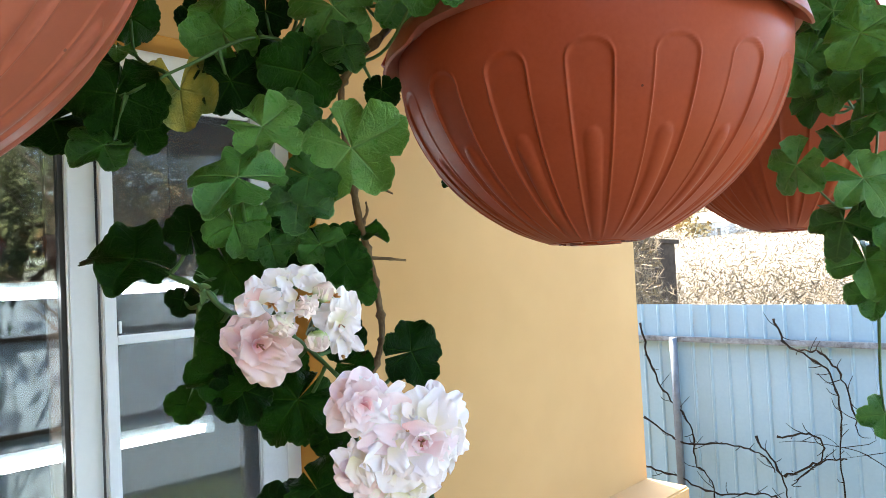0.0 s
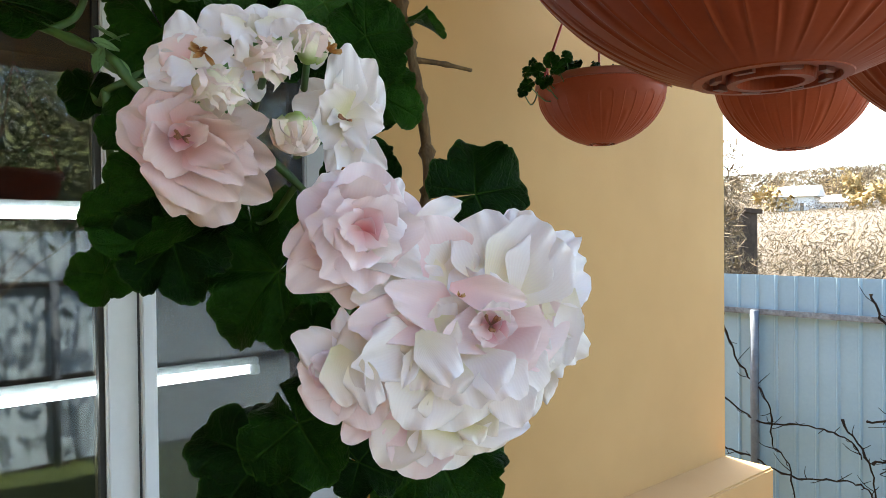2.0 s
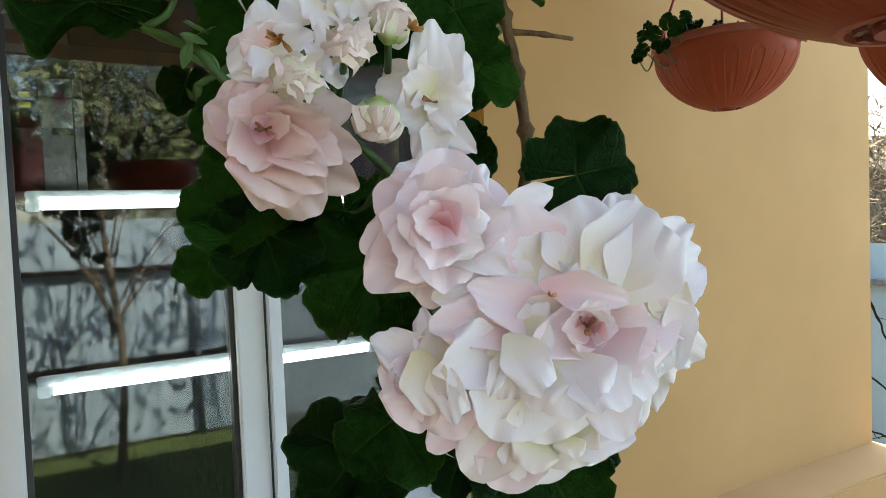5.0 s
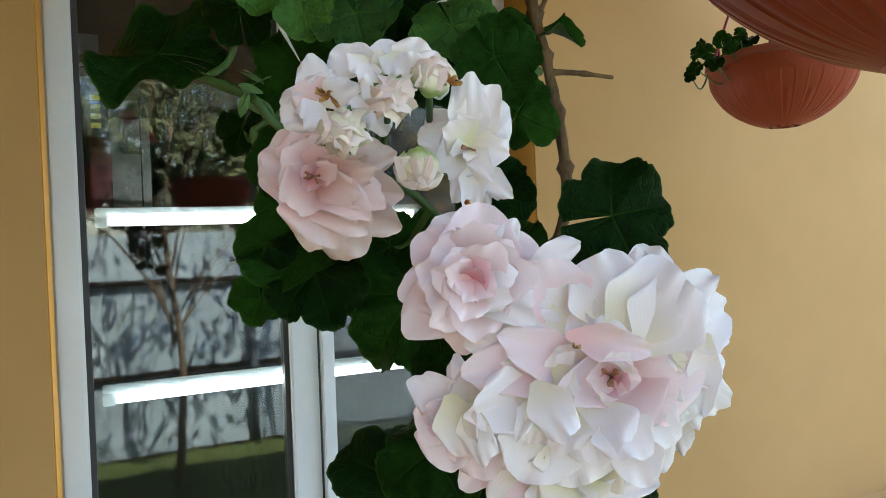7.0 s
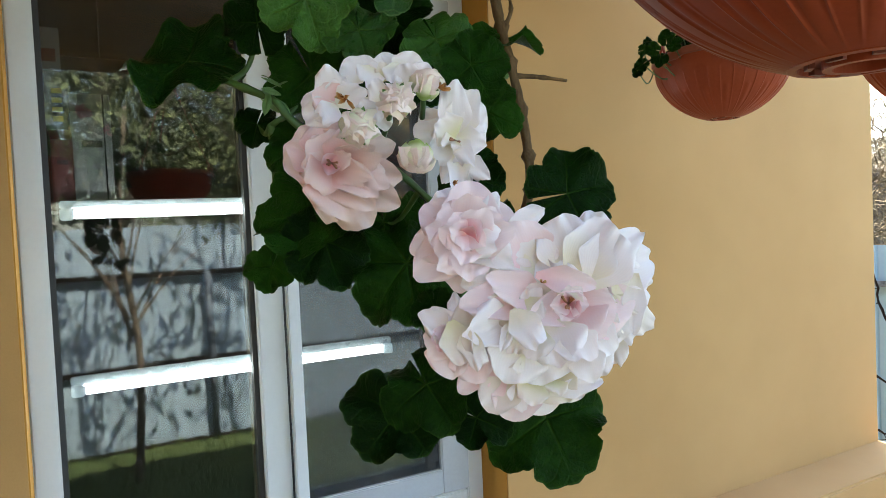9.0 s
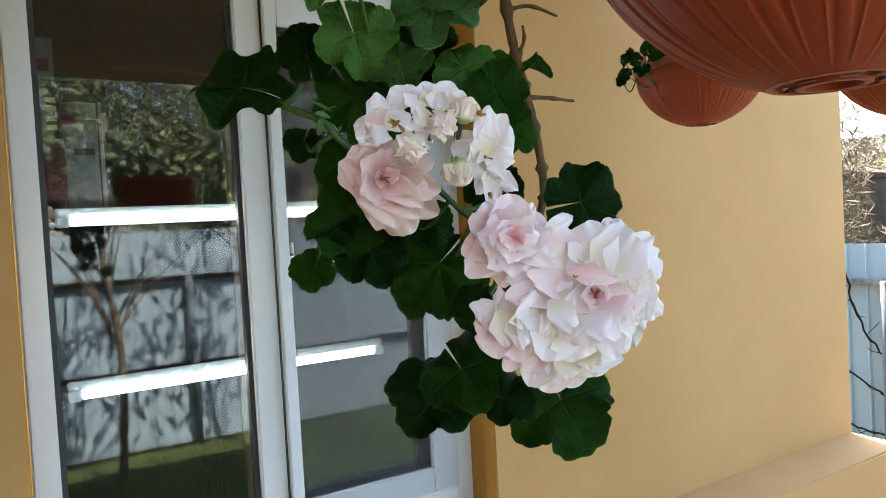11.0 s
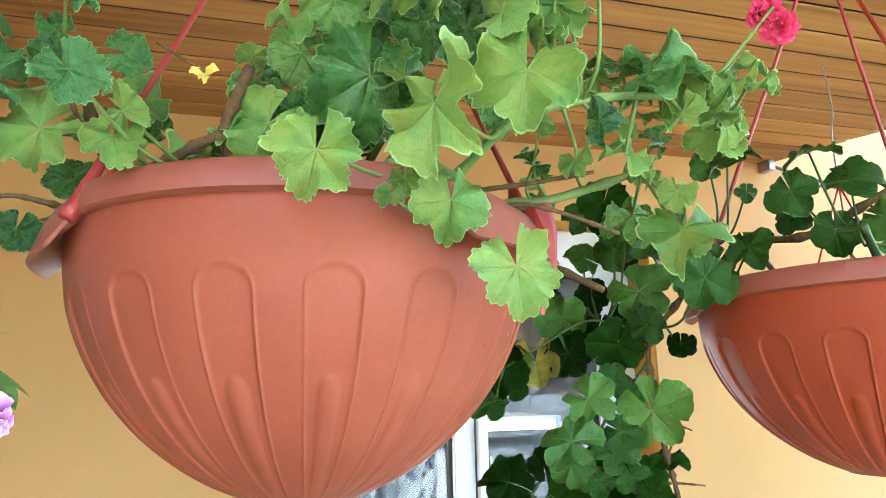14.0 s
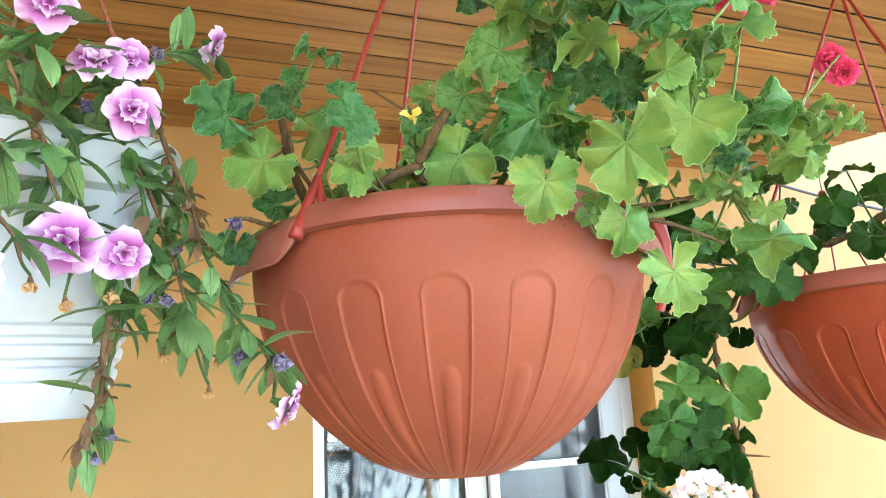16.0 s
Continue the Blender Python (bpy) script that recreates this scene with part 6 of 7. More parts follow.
LOW_A_INNER = [
    (-44, -45, 30),
    (-9.6, 19.6, 24.3, -16.9, 7.4, 14.0, 19.8, 1),
    (-9.6, 19.6, 24.3, -5.8, 2.1, 17.3, 14.5, 0),
    (-9.6, 19.6, 24.3, -6.4, 2.6, 28.2, 18.5, 1),
    (-14.6, 10.9, 25.1, -24.8, 7.0, 28.5, 14.4, 1),
    (-14.6, 10.9, 25.1, -14.8, 2.4, 32.2, 14.4, 1),
    (-14.6, 10.9, 25.1, -11.3, 0.4, 23.1, 14.4, 0),
    (-14.6, 10.9, 25.1, -21.2, 4.0, 18.7, 13.8, 1),
    (-16.7, 7.5, 25.4, -23.4, 4.1, 27.7, 9.7, 1),
    (-16.7, 7.5, 25.4, -16.6, 0.9, 29.3, 9.4, 2),
    (-16.7, 7.5, 25.4, -16.2, 0.6, 22.6, 9.1, 1),
    (-16.7, 7.5, 25.4, -21.3, 3.0, 22.1, 8.4, 1),
    (-16.7, 7.5, 25.4, -18.8, 1.9, 27.8, 6.4, 2),
]
LOW_F = [
    (-33, -50, 27),
    (-0.1, 10.7, 26.2, 12.9, 4.6, 33.1, 8.4, 0),
    (8.9, 6.0, 12.6, 0.8, 4.8, 28.9, 19.1, 1),
    (8.2, 5.2, 11.3, 10.1, 3.6, 26.2, 13.9, 0),
    (7.7, 5.5, 14.8, -1.6, 7.7, 11.9, 15.2, 0),
    (8.9, 6.0, 12.6, -3.1, 7.5, 21.0, 16.4, 0),
]
LOW_E = [
    (-29, -63, 24),
    (18.8, -2.1, 10.5, 14.2, -0.5, 30.5, 22.6, 0),
    (26.8, 0.8, 13.7, 34.2, 1.0, 32.3, 16.0, 0),
    (24.2, -0.2, 14.0, 26.6, 0.2, 30.9, 10.6, 0),
    (14.2, -4.4, 8.5, 26.0, -14.0, 27.5, 19.7, 0),
    (19.4, -9.2, 6.6, 26.9, -16.8, 23.4, 19.4, 0),
    (28.5, -4.4, 14.1, 43.1, -10.1, 24.4, 12.6, 4),
    (30.2, -5.4, 9.8, 48.2, -10.5, 16.1, 19.2, 0),
    (31.3, -6.0, 5.6, 49.7, -9.3, 4.1, 18.7, 0),
    (31.1, -6.0, 1.4, 48.0, -8.9, -10.9, 15.8, 0),
    (29.8, -5.4, 0.1, 40.6, -5.4, -16.4, 15.8, 0),
    (33.8, -0.9, -9.9, 40.6, 1.0, -25.0, 10.4, 0),
    (37.7, -11.2, 9.8, 36.9, -9.1, -12.1, 8.4, 0),
]
LOW_B = [
    (-26, -54, 14),
    (18.5, 1.1, -0.8, 8.4, -2.6, 14.2, 18.7, 0),
    (4.4, 0.4, 11.3, 18.1, -12.9, 7.4, 9.3, 1),
    (18.5, 1.1, -0.8, 23.6, -13.6, -1.8, 23.6, 1),
    (18.5, 1.1, -0.8, 35.8, -11.5, 3.1, 27.4, 1),
    (18.5, 1.1, -0.8, 35.1, -9.4, -11.3, 20.8, 0),
    (18.5, 1.1, -0.8, 11.4, -10.1, -8.7, 25.9, 1),
    (18.5, 1.1, -0.8, 0.4, -4.6, -0.5, 13.0, 1),
    (18.5, 1.1, -0.8, 4.8, -1.0, 7.9, 14.7, 3),
    (18.5, 1.1, -0.8, 21.8, -5.7, 11.3, 16.3, 0),
    (12.4, -5.9, 1.4, 14.0, -12.2, 1.5, 9.0, 1),
    (12.4, -5.9, 1.4, 7.7, -8.2, -2.1, 9.1, 1),
    (12.4, -5.9, 1.4, 11.7, -9.9, 6.6, 9.1, 3),
]
LOW_B_INNER = [
    (-26, -54, 14),
    (12.4, -5.9, 1.4, 5.9, -7.2, 2.1, 7.8, 1),
    (12.4, -5.9, 1.4, 11.9, -11.3, -2.0, 7.2, 2),
    (12.4, -5.9, 1.4, 9.3, -8.8, 5.0, 5.7, 2),
    (12.4, -5.9, 1.4, 11.8, -10.0, 3.0, 4.9, 2),
]
LOW_G = [
    (-36, -49, 19),
    (9.8, 3.1, 3.1, -10.2, 4.0, 10.1, 13.2, 1),
    (6.7, 4.6, 3.9, -17.6, 9.6, 3.8, 16.0, 1),
    (-0.0, 9.1, 8.8, -15.7, 13.3, 10.5, 12.3, 0),
    (8.0, 6.3, 7.4, -3.5, 9.8, 13.7, 13.9, 0),
    (2.2, 7.9, 2.5, 6.4, 3.9, 10.1, 11.0, 0),
]
LOW_C = [
    (-41, -14, -1),
    (-13.5, 19.5, -11.2, -25.8, 21.3, 0.5, 13.2, 3),
    (-13.5, 17.3, -10.7, -16.1, 19.0, 5.3, 8.7, 4),
    (-13.2, 14.9, -13.0, -14.3, 13.6, 2.8, 14.5, 3),
    (-20.1, 15.1, -2.7, -20.0, 8.1, -15.7, 12.5, 3),
    (-17.0, 11.4, -4.7, -17.5, 4.6, -17.3, 10.4, 4),
    (-15.3, 23.7, -9.0, -25.4, 21.9, -12.8, 14.0, 1),
    (-16.2, 21.9, -9.9, -21.3, 17.5, -21.2, 17.3, 1),
    (-12.2, 17.8, -11.0, -12.9, 11.1, -23.3, 17.1, 1),
    (-12.3, 15.6, -10.5, -7.3, 8.7, -15.1, 14.4, 1),
    (-9.6, 16.3, -21.1, -15.9, 19.1, -28.3, 8.5, 1),
    (-17.3, 21.4, -9.7, -24.8, 19.5, -9.1, 8.3, 2),
    (-17.3, 21.4, -9.7, -23.1, 17.4, -12.8, 8.3, 2),
]
LOW_C_INNER = [
    (-41, -14, -1),
    (-16.6, 21.1, -9.0, -23.5, 18.9, -6.1, 6.9, 1),
]
LOW_H = [
    (-30, -41, 10),
    (0.2, 7.6, -2.8, -17.7, 3.9, -5.3, 16.8, 0),
    (4.4, 5.5, -7.8, 2.0, 0.3, 6.1, 10.7, 3),
    (-3.6, 2.9, 0.6, -3.0, -9.9, -9.3, 11.2, 0),
    (-2.7, 4.5, -3.2, -9.7, 1.1, -11.3, 4.7, 0),
    (-1.2, 3.8, -5.3, -6.5, -0.5, -12.5, 6.8, 3),
    (1.6, 4.9, 3.7, 2.1, -4.4, -2.9, 9.8, 3),
    (2.2, 7.9, 1.1, -11.0, 7.5, -1.3, 13.5, 3),
]
LOW_I = [
    (-38, -59, 7),
    (-0.5, 3.3, -10.7, -6.5, 0.4, -22.2, 21.6, 0),
    (5.2, 0.6, -11.0, 5.0, -5.2, -23.2, 22.3, 0),
    (9.1, -1.2, -4.3, 5.2, -10.6, -15.0, 21.6, 0),
    (12.3, -6.1, -7.1, 10.3, -15.3, -14.4, 15.1, 0),
    (17.4, -6.4, -12.5, 14.5, -12.0, -22.5, 14.3, 0),
    (20.0, -3.1, -6.8, 22.3, -11.1, -16.8, 18.6, 0),
    (22.7, -2.1, -4.6, 29.8, -8.0, -13.9, 17.9, 0),
    (21.0, -3.7, -13.7, 25.6, -7.4, -24.7, 15.1, 0),
    (5.2, 0.7, -6.2, -2.3, -3.7, -13.4, 14.3, 3),
    (-0.7, 6.7, -10.2, -9.9, 7.7, -16.5, 16.2, 3),
]
LOW_J = [
    (-33, -51, -5),
    (0.6, 9.2, -20.8, -11.2, 11.3, -31.8, 17.9, 3),
    (2.4, 8.3, -23.0, -4.0, 7.7, -36.9, 19.3, 1),
    (6.8, 6.1, -23.1, 3.9, 2.8, -36.0, 20.5, 0),
    (10.1, 3.5, -21.5, 10.5, -2.5, -31.5, 18.9, 3),
    (8.5, 0.7, -28.8, 23.0, -9.4, -25.2, 6.7, 0),
    (14.5, 2.5, -22.0, 19.0, -3.2, -31.2, 16.5, 0),
    (-2.0, 10.4, -21.4, -11.3, 13.6, -26.6, 12.6, 1),
    (4.4, 2.8, -24.5, -0.0, 0.4, -30.3, 12.0, 3),
    (9.9, -0.9, -24.3, 7.9, -4.5, -26.9, 8.0, 3),
]
UP_HEAD = (0.2456, 0.3354, 1.5641)
UP_U = [
    (-40, -59, -18),
    (-14.3, 24.4, -10.4, -15.7, 16.6, 9.0, 26.6, 1),
    (-14.3, 24.4, -10.4, -29.1, 27.4, 4.1, 22.2, 1),
    (-14.3, 24.4, -10.4, -34.1, 30.7, -4.5, 19.4, 1),
    (-14.3, 24.4, -10.4, -25.5, 23.9, -22.0, 20.2, 1),
    (-14.3, 24.4, -10.4, -16.1, 16.9, -33.5, 21.9, 1),
    (-14.3, 24.4, -10.4, -3.5, 13.0, -36.7, 22.1, 1),
    (-14.3, 24.4, -10.4, 6.9, 8.2, -28.2, 21.1, 1),
    (-14.3, 24.4, -10.4, 7.3, 6.1, -16.1, 19.1, 1),
    (-14.3, 24.4, -10.4, 8.3, 10.4, -1.8, 17.5, 1),
    (-15.7, 19.5, -10.8, -15.3, 9.9, -31.3, 27.8, 1),
    (-15.7, 19.5, -10.8, -6.8, 5.9, -29.0, 18.6, 1),
    (-15.7, 19.5, -10.8, 0.3, 1.6, -17.3, 16.6, 1),
]
UP_U_INNER = [
    (-40, -59, -18),
    (-15.7, 19.5, -10.8, -6.2, 1.3, -22.2, 15.3, 1),
    (-15.7, 19.5, -10.8, -4.1, 0.6, -10.9, 13.9, 1),
    (-15.7, 19.5, -10.8, -9.9, 1.0, -17.3, 11.6, 1),
    (-15.7, 19.5, -10.8, -7.2, 2.2, -6.3, 12.8, 1),
    (-15.7, 19.5, -10.8, -21.0, 12.3, -0.0, 24.0, 1),
    (-15.7, 19.5, -10.8, -26.6, 14.8, -7.9, 23.1, 1),
    (-15.7, 19.5, -10.8, -25.5, 11.8, -18.5, 19.2, 1),
    (-15.7, 19.5, -10.8, -10.6, 8.5, 0.9, 16.7, 1),
    (-17.7, 14.9, -10.1, -13.6, 6.3, -8.7, 8.4, 1),
    (-17.7, 14.9, -10.1, -21.8, 10.3, -7.4, 8.4, 2),
    (-17.7, 14.9, -10.1, -20.8, 9.6, -14.8, 8.4, 2),
]
UP_T = [
    (-37, -60, 2),
    (-12.6, 19.7, 14.9, -17.2, 17.9, 30.7, 15.2, 4),
    (-12.6, 19.7, 14.9, -26.3, 24.1, 15.0, 16.3, 0),
    (-12.6, 19.7, 14.9, -26.0, 21.6, 8.8, 15.2, 0),
    (-12.6, 19.7, 14.9, -21.2, 17.3, 20.2, 15.1, 1),
    (-12.6, 19.7, 14.9, -5.2, 9.7, 20.7, 13.2, 0),
    (-12.6, 19.7, 14.9, -8.9, 16.0, 26.0, 15.3, 0),
    (-12.6, 19.7, 14.9, -19.3, 13.9, 8.8, 13.1, 0),
]
UP_S = [
    (-27, -76, 5),
    (0.1, 17.2, 25.8, -9.5, 18.7, 32.7, 15.4, 0),
    (1.0, 16.8, 25.7, -3.1, 15.7, 35.6, 13.5, 0),
    (8.0, 13.4, 24.5, 5.3, 13.9, 36.2, 19.5, 0),
    (8.0, 13.4, 24.5, 12.3, 10.5, 36.7, 17.5, 0),
    (14.2, 10.5, 25.2, 19.9, 4.6, 35.1, 17.4, 0),
    (9.9, 7.1, 31.8, 7.7, 2.4, 23.3, 11.2, 0),
    (1.2, 11.2, 30.2, -3.4, 6.6, 22.8, 13.1, 0),
    (17.7, 6.5, 22.7, 23.3, 0.6, 29.8, 13.4, 0),
    (14.7, 2.3, 19.3, 10.3, 0.2, 29.7, 13.1, 0),
    (8.0, 13.4, 24.5, -1.2, 10.2, 29.7, 11.4, 0),
    (8.0, 13.4, 24.5, 4.6, 6.3, 29.3, 11.3, 3),
    (19.3, 5.6, 18.7, 25.5, 0.5, 21.9, 11.5, 0),
]
UP_X = [
    (-30, -74, -3),
    (4.4, 7.1, 13.6, -2.1, 4.9, 22.1, 11.1, 0),
    (-1.3, 11.1, 17.6, -1.1, 6.2, 6.0, 15.0, 0),
    (-0.3, 9.2, 8.8, -6.8, 8.0, 13.6, 11.2, 0),
    (0.6, 11.1, 13.0, 7.1, 7.8, 5.1, 11.5, 0),
]
UP_V = [
    (-10, -73, -9),
    (31.4, -4.0, -1.2, 28.5, -11.0, 20.7, 16.6, 0),
    (31.4, -4.0, -1.2, 34.9, -13.0, 17.7, 17.1, 0),
    (31.4, -4.0, -1.2, 40.6, -10.3, 13.0, 21.8, 0),
    (31.4, -4.0, -1.2, 14.8, 1.8, 0.7, 17.1, 4),
    (31.4, -4.0, -1.2, 20.8, -6.9, -8.1, 19.5, 0),
    (31.4, -4.0, -1.2, 18.8, 2.4, 10.4, 17.2, 0),
    (31.4, -4.0, -1.2, 40.5, -12.7, 0.9, 21.6, 0),
    (31.4, -4.0, -1.2, 37.0, -14.6, -5.4, 14.9, 0),
    (32.3, -4.5, -5.4, 24.0, -6.4, -19.3, 12.4, 0),
    (32.0, -6.6, -6.6, 26.3, -12.1, -22.6, 11.0, 0),
    (33.2, -7.3, -9.1, 37.5, -17.3, -18.6, 9.9, 4),
    (31.4, -4.0, -1.2, 30.8, -16.2, -11.5, 9.5, 0),
]
UP_V_INNER = [
    (-10, -73, -9),
    (31.4, -4.0, -1.2, 33.0, -7.5, -22.8, 11.4, 0),
    (31.4, -4.0, -1.2, 22.5, -8.5, 4.1, 16.6, 3),
    (31.4, -4.0, -1.2, 23.8, -12.6, -4.3, 9.1, 3),
]
BUDS_UP = [
    (0.2462, 0.3233, 1.5758, 0.0078, -107, -12),
    (0.2315, 0.3291, 1.5660, 0.0081, -107, -4),
    (0.2538, 0.3238, 1.5549, 0.0076, -129, -69),
    (0.2606, 0.3254, 1.5830, 0.0074, -103, 44),
]
WITHERED = [
    (0.2297, 0.3346, 1.5778, 0.0059, -106, 9),
    (0.2634, 0.3185, 1.5803, 0.0045, -96, 7),
    (0.2926, 0.2488, 1.5089, 0.0029, -134, 63),
    (0.2686, 0.3208, 1.5431, 0.0039, -118, -12),
    (0.2278, 0.3333, 1.5781, 0.0041, -139, -10),
    (0.2601, 0.2533, 1.5065, 0.0020, -124, 64),
]

TRAIL_CREST = [
    (0.410, 0.375, 1.825, 0.0330, -123, -16, -126),
    (0.318, 0.420, 1.853, 0.0276, -129, -7, -176),
    (0.381, 0.418, 1.863, 0.0231, -158, 7, 57),
    (0.297, 0.450, 1.849, 0.0254, -101, 24, 153),
]
base_b = Vector((POT_B[0][0], POT_B[0][1], POT_B[0][2] + 0.18))
ivy = thing("ivy_geranium", base_b, "trailing ivy geranium with blush-white double flowers hanging from its pot", "plant")


def rel(pts, base):
    return [Vector(p) - base for p in pts]


def stem(plant, base, pts, r0, r1, mat, seed, knobs=0.45, label=""):
    line = catmull(rel(pts, base), 7)
    v, f = tube_data(line, r0, r1, 8, knobs, seed)
    part("stem", mesh_of("stem", v, f, mat), None, plant, label)
    return line


lines = [stem(ivy, base_b, [tuple(base_b + Vector((-0.03, 0.05, -0.01)))] + STEM_MAIN, 0.0034, 0.0022, M_WOODSTEM, 1, 0.7, label="brown woody trailing stem")]
lines.append(stem(ivy, base_b, STEM_SIDE, 0.0019, 0.0015, M_GREENSTEM, 2, 0.3))
lines.append(stem(ivy, base_b, STEM_SIDE_HIGH, 0.0013, 0.0010, M_GREENSTEM, 3, 0.3))
lines.append(stem(ivy, base_b, PEDUNCLE_UP, 0.0020, 0.0016, M_GREENSTEM, 4, 0.15))
lines.append(stem(ivy, base_b, PEDUNCLE_LOW, 0.0018, 0.0015, M_GREENSTEM, 5, 0.15))
lines.append(stem(ivy, base_b, BRANCH_B, 0.0050, 0.0034, M_WOODSTEM, 6))
lines.append(stem(ivy, base_b, BRANCH_B_LOW, 0.0042, 0.0030, M_WOODSTEM, 7))
for k, (a, b, c) in enumerate([((0.350, 0.389, 1.606), (0.362, 0.383, 1.605), (0.378, 0.378, 1.603)), ((0.348, 0.395, 1.632), (0.352, 0.392, 1.642), (0.349, 0.389, 1.650)), ((0.345, 0.399, 1.662), (0.358, 0.392, 1.664), (0.373, 0.384, 1.657)), ((0.352, 0.384, 1.580), (0.346, 0.382, 1.583), (0.343, 0.381, 1.590)), ((0.350, 0.405, 1.757), (0.354, 0.402, 1.769), (0.362, 0.401, 1.777))]):
    v, f = tube_data(catmull(rel([a, b, c], base_b), 5), 0.0016, 0.0008, 6, 0.3, k)
    part("twig", mesh_of("twig", v, f, M_WOODSTEM), None, ivy, "dry brown twig stub")
lines_low = lines[:5]
add_leaves(ivy, base_b, TRAIL_PALE, IVY_LIGHT, lines_low, 9, label="pale green leaf")
add_leaves(ivy, base_b, TRAIL_FRESH, IVY_MID, lines_low, 1)
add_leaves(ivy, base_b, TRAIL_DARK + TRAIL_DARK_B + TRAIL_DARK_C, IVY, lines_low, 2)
add_leaves(ivy, base_b, TRAIL_HIGH, IVY[:2] + IVY_MID, lines_low, 3)
add_leaves(ivy, base_b, TRAIL_YELLOW, IVY_YELLOW, lines_low, 4, label="leaf turning yellow and brown")
mid_b = [(0.0, 0.0, 0.0), (-0.05, -0.06, 0.03), (-0.10, -0.09, 0.07)]
v, f = tube_data(catmull([Vector(p) for p in mid_b], 6), 0.0050, 0.0036, 8, 0.3, 12)
part("stem", mesh_of("stem", v, f, M_GREENSTEM), None, ivy)
lines.append(catmull([Vector(p) for p in mid_b], 6))
add_leaves(ivy, base_b, POT_B_LEAVES, IVY_MID, lines, 6)
add_leaves(ivy, base_b, TRAIL_CREST, IVY_MID, lines, 18)
add_leaves(ivy, base_b, TRAIL_UPPER, IVY_MID + IVY[:4], lines, 16)

def floret(plant, base, head, rows, seed, stamens=0, more=(), ragged=False):
    """A double bloom built petal by petal. The first row is the point the petals' hollow sides look to; then base and tip of
    each petal, its width and its tone, in millimetres from the middle of the flower head."""
    rnd = random.Random(seed)
    at = Vector(head)
    focus = Vector(rows[0])
    petals = list(rows[1:]) + list(more)
    root = sum((Vector(r[:3]) for r in petals), Vector()) / len(petals)
    axis = (focus - root).normalized()
    low = at + (root - axis * 5.0) / 1000
    m = Matrix.Translation(low - base) @ axis.to_track_quat('Z', 'Y').to_matrix().to_4x4()
    g = bmesh.new()
    bmesh.ops.create_cone(g, cap_ends=True, segments=10, radius1=0.0016, radius2=0.0034, depth=0.007)
    fl = part("flower", g, M_GREENSTEM, plant, m=m, smooth=True)
    back = m.inverted()
    for bx, by, bz, tx, ty, tz, w, tone in petals:
        b, t = Vector((bx, by, bz)), Vector((tx, ty, tz))
        z = (t - b).normalized()
        y = focus - (b + t) / 2
        y = (y - z * y.dot(z)).normalized()
        y = Matrix.Rotation(radians(rnd.uniform(-14, 14)), 3, z) @ y
        x = y.cross(z)
        L, w = (t - b).length / 1000, w / 1000
        o = at + b / 1000 - base
        pm = Matrix(((x.x * w, y.x * (L + w) / 2, z.x * L, o.x), (x.y * w, y.y * (L + w) / 2, z.y * L, o.y), (x.z * w, y.z * (L + w) / 2, z.z * L, o.z), (0, 0, 0, 1)))
        part("petal", rnd.choice(PETAL_TONES[tone + 4 if ragged and tone < 2 else tone]), None, fl, m=back @ pm)
    if stamens:
        hearts = [Vector(r[:3]) for r in petals if r[7] == 2] or [root]
        c = back @ (at + sum(hearts, Vector()) / len(hearts) / 1000 - base)
        for i in range(stamens):
            a, k = rnd.uniform(0, 6.28), rnd.uniform(0.7, 1.25)
            e = Vector((math.cos(a), math.sin(a), 0)) * 0.0020 * k
            v, f = tube_data([c, c + e * 0.6 + Vector((0, 0, 0.004)), c + e + Vector((0, 0, 0.0085 * k))], 0.00026, 0.00052, 5)
            part("stamen", mesh_of("stamen", v, f, M_STAMEN), None, fl, "reddish brown stamen")
    p = low - base - axis * 0.003
    q = nearest(p, lines[3:5])
    v, f = tube_data(catmull([q, (p + q) / 2 - axis * 0.008, p], 5), 0.0015, 0.0012, 6)
    part("flower_stalk", mesh_of("flower_stalk", v, f, M_GREENSTEM), None, plant)
    return fl


PETAL_TONES = (P_WHITE, P_PINK, P_HEART, P_CREAM, P_WHITE_POINT, P_PINK_POINT)
floret(ivy, base_b, LOW_HEAD, LOW_A, 101, 0, LOW_A_INNER[1:])
floret(ivy, base_b, LOW_HEAD, LOW_B, 102, 6, LOW_B_INNER[1:])
floret(ivy, base_b, LOW_HEAD, LOW_C, 103, 0, LOW_C_INNER[1:])
for k, rows in enumerate((LOW_E, LOW_F, LOW_G, LOW_H, LOW_I, LOW_J)):
    floret(ivy, base_b, LOW_HEAD, rows, 110 + k)
floret(ivy, base_b, UP_HEAD, UP_U, 201, 8, UP_U_INNER[1:], ragged=True)
floret(ivy, base_b, UP_HEAD, UP_V, 202, 3, UP_V_INNER[1:], ragged=True)
for k, rows in enumerate((UP_T, UP_S, UP_X)):
    floret(ivy, base_b, UP_HEAD, rows, 210 + k, ragged=k != 1)
for i, row in enumerate(BUDS_UP):
    bud(ivy, base_b, row, 300 + i, lines[3:5])
# withered petals caught among the blooms
rw = random.Random(55)
for x, y, z, r, az, el in WITHERED:
    for i in range(3):
        part("withered_petal", P_BROWN[i], None, ivy, "withered orange-brown petal", m=Matrix.Translation(Vector((x, y, z)) - base_b) @ facing(az, el, rw.uniform(0, 360)) @ Matrix.Rotation(radians(rw.uniform(30, 95)), 4, 'X') @ Matrix.Diagonal((r * rw.uniform(0.35, 0.7), r * 0.8, r * rw.uniform(0.6, 1.0), 1)))
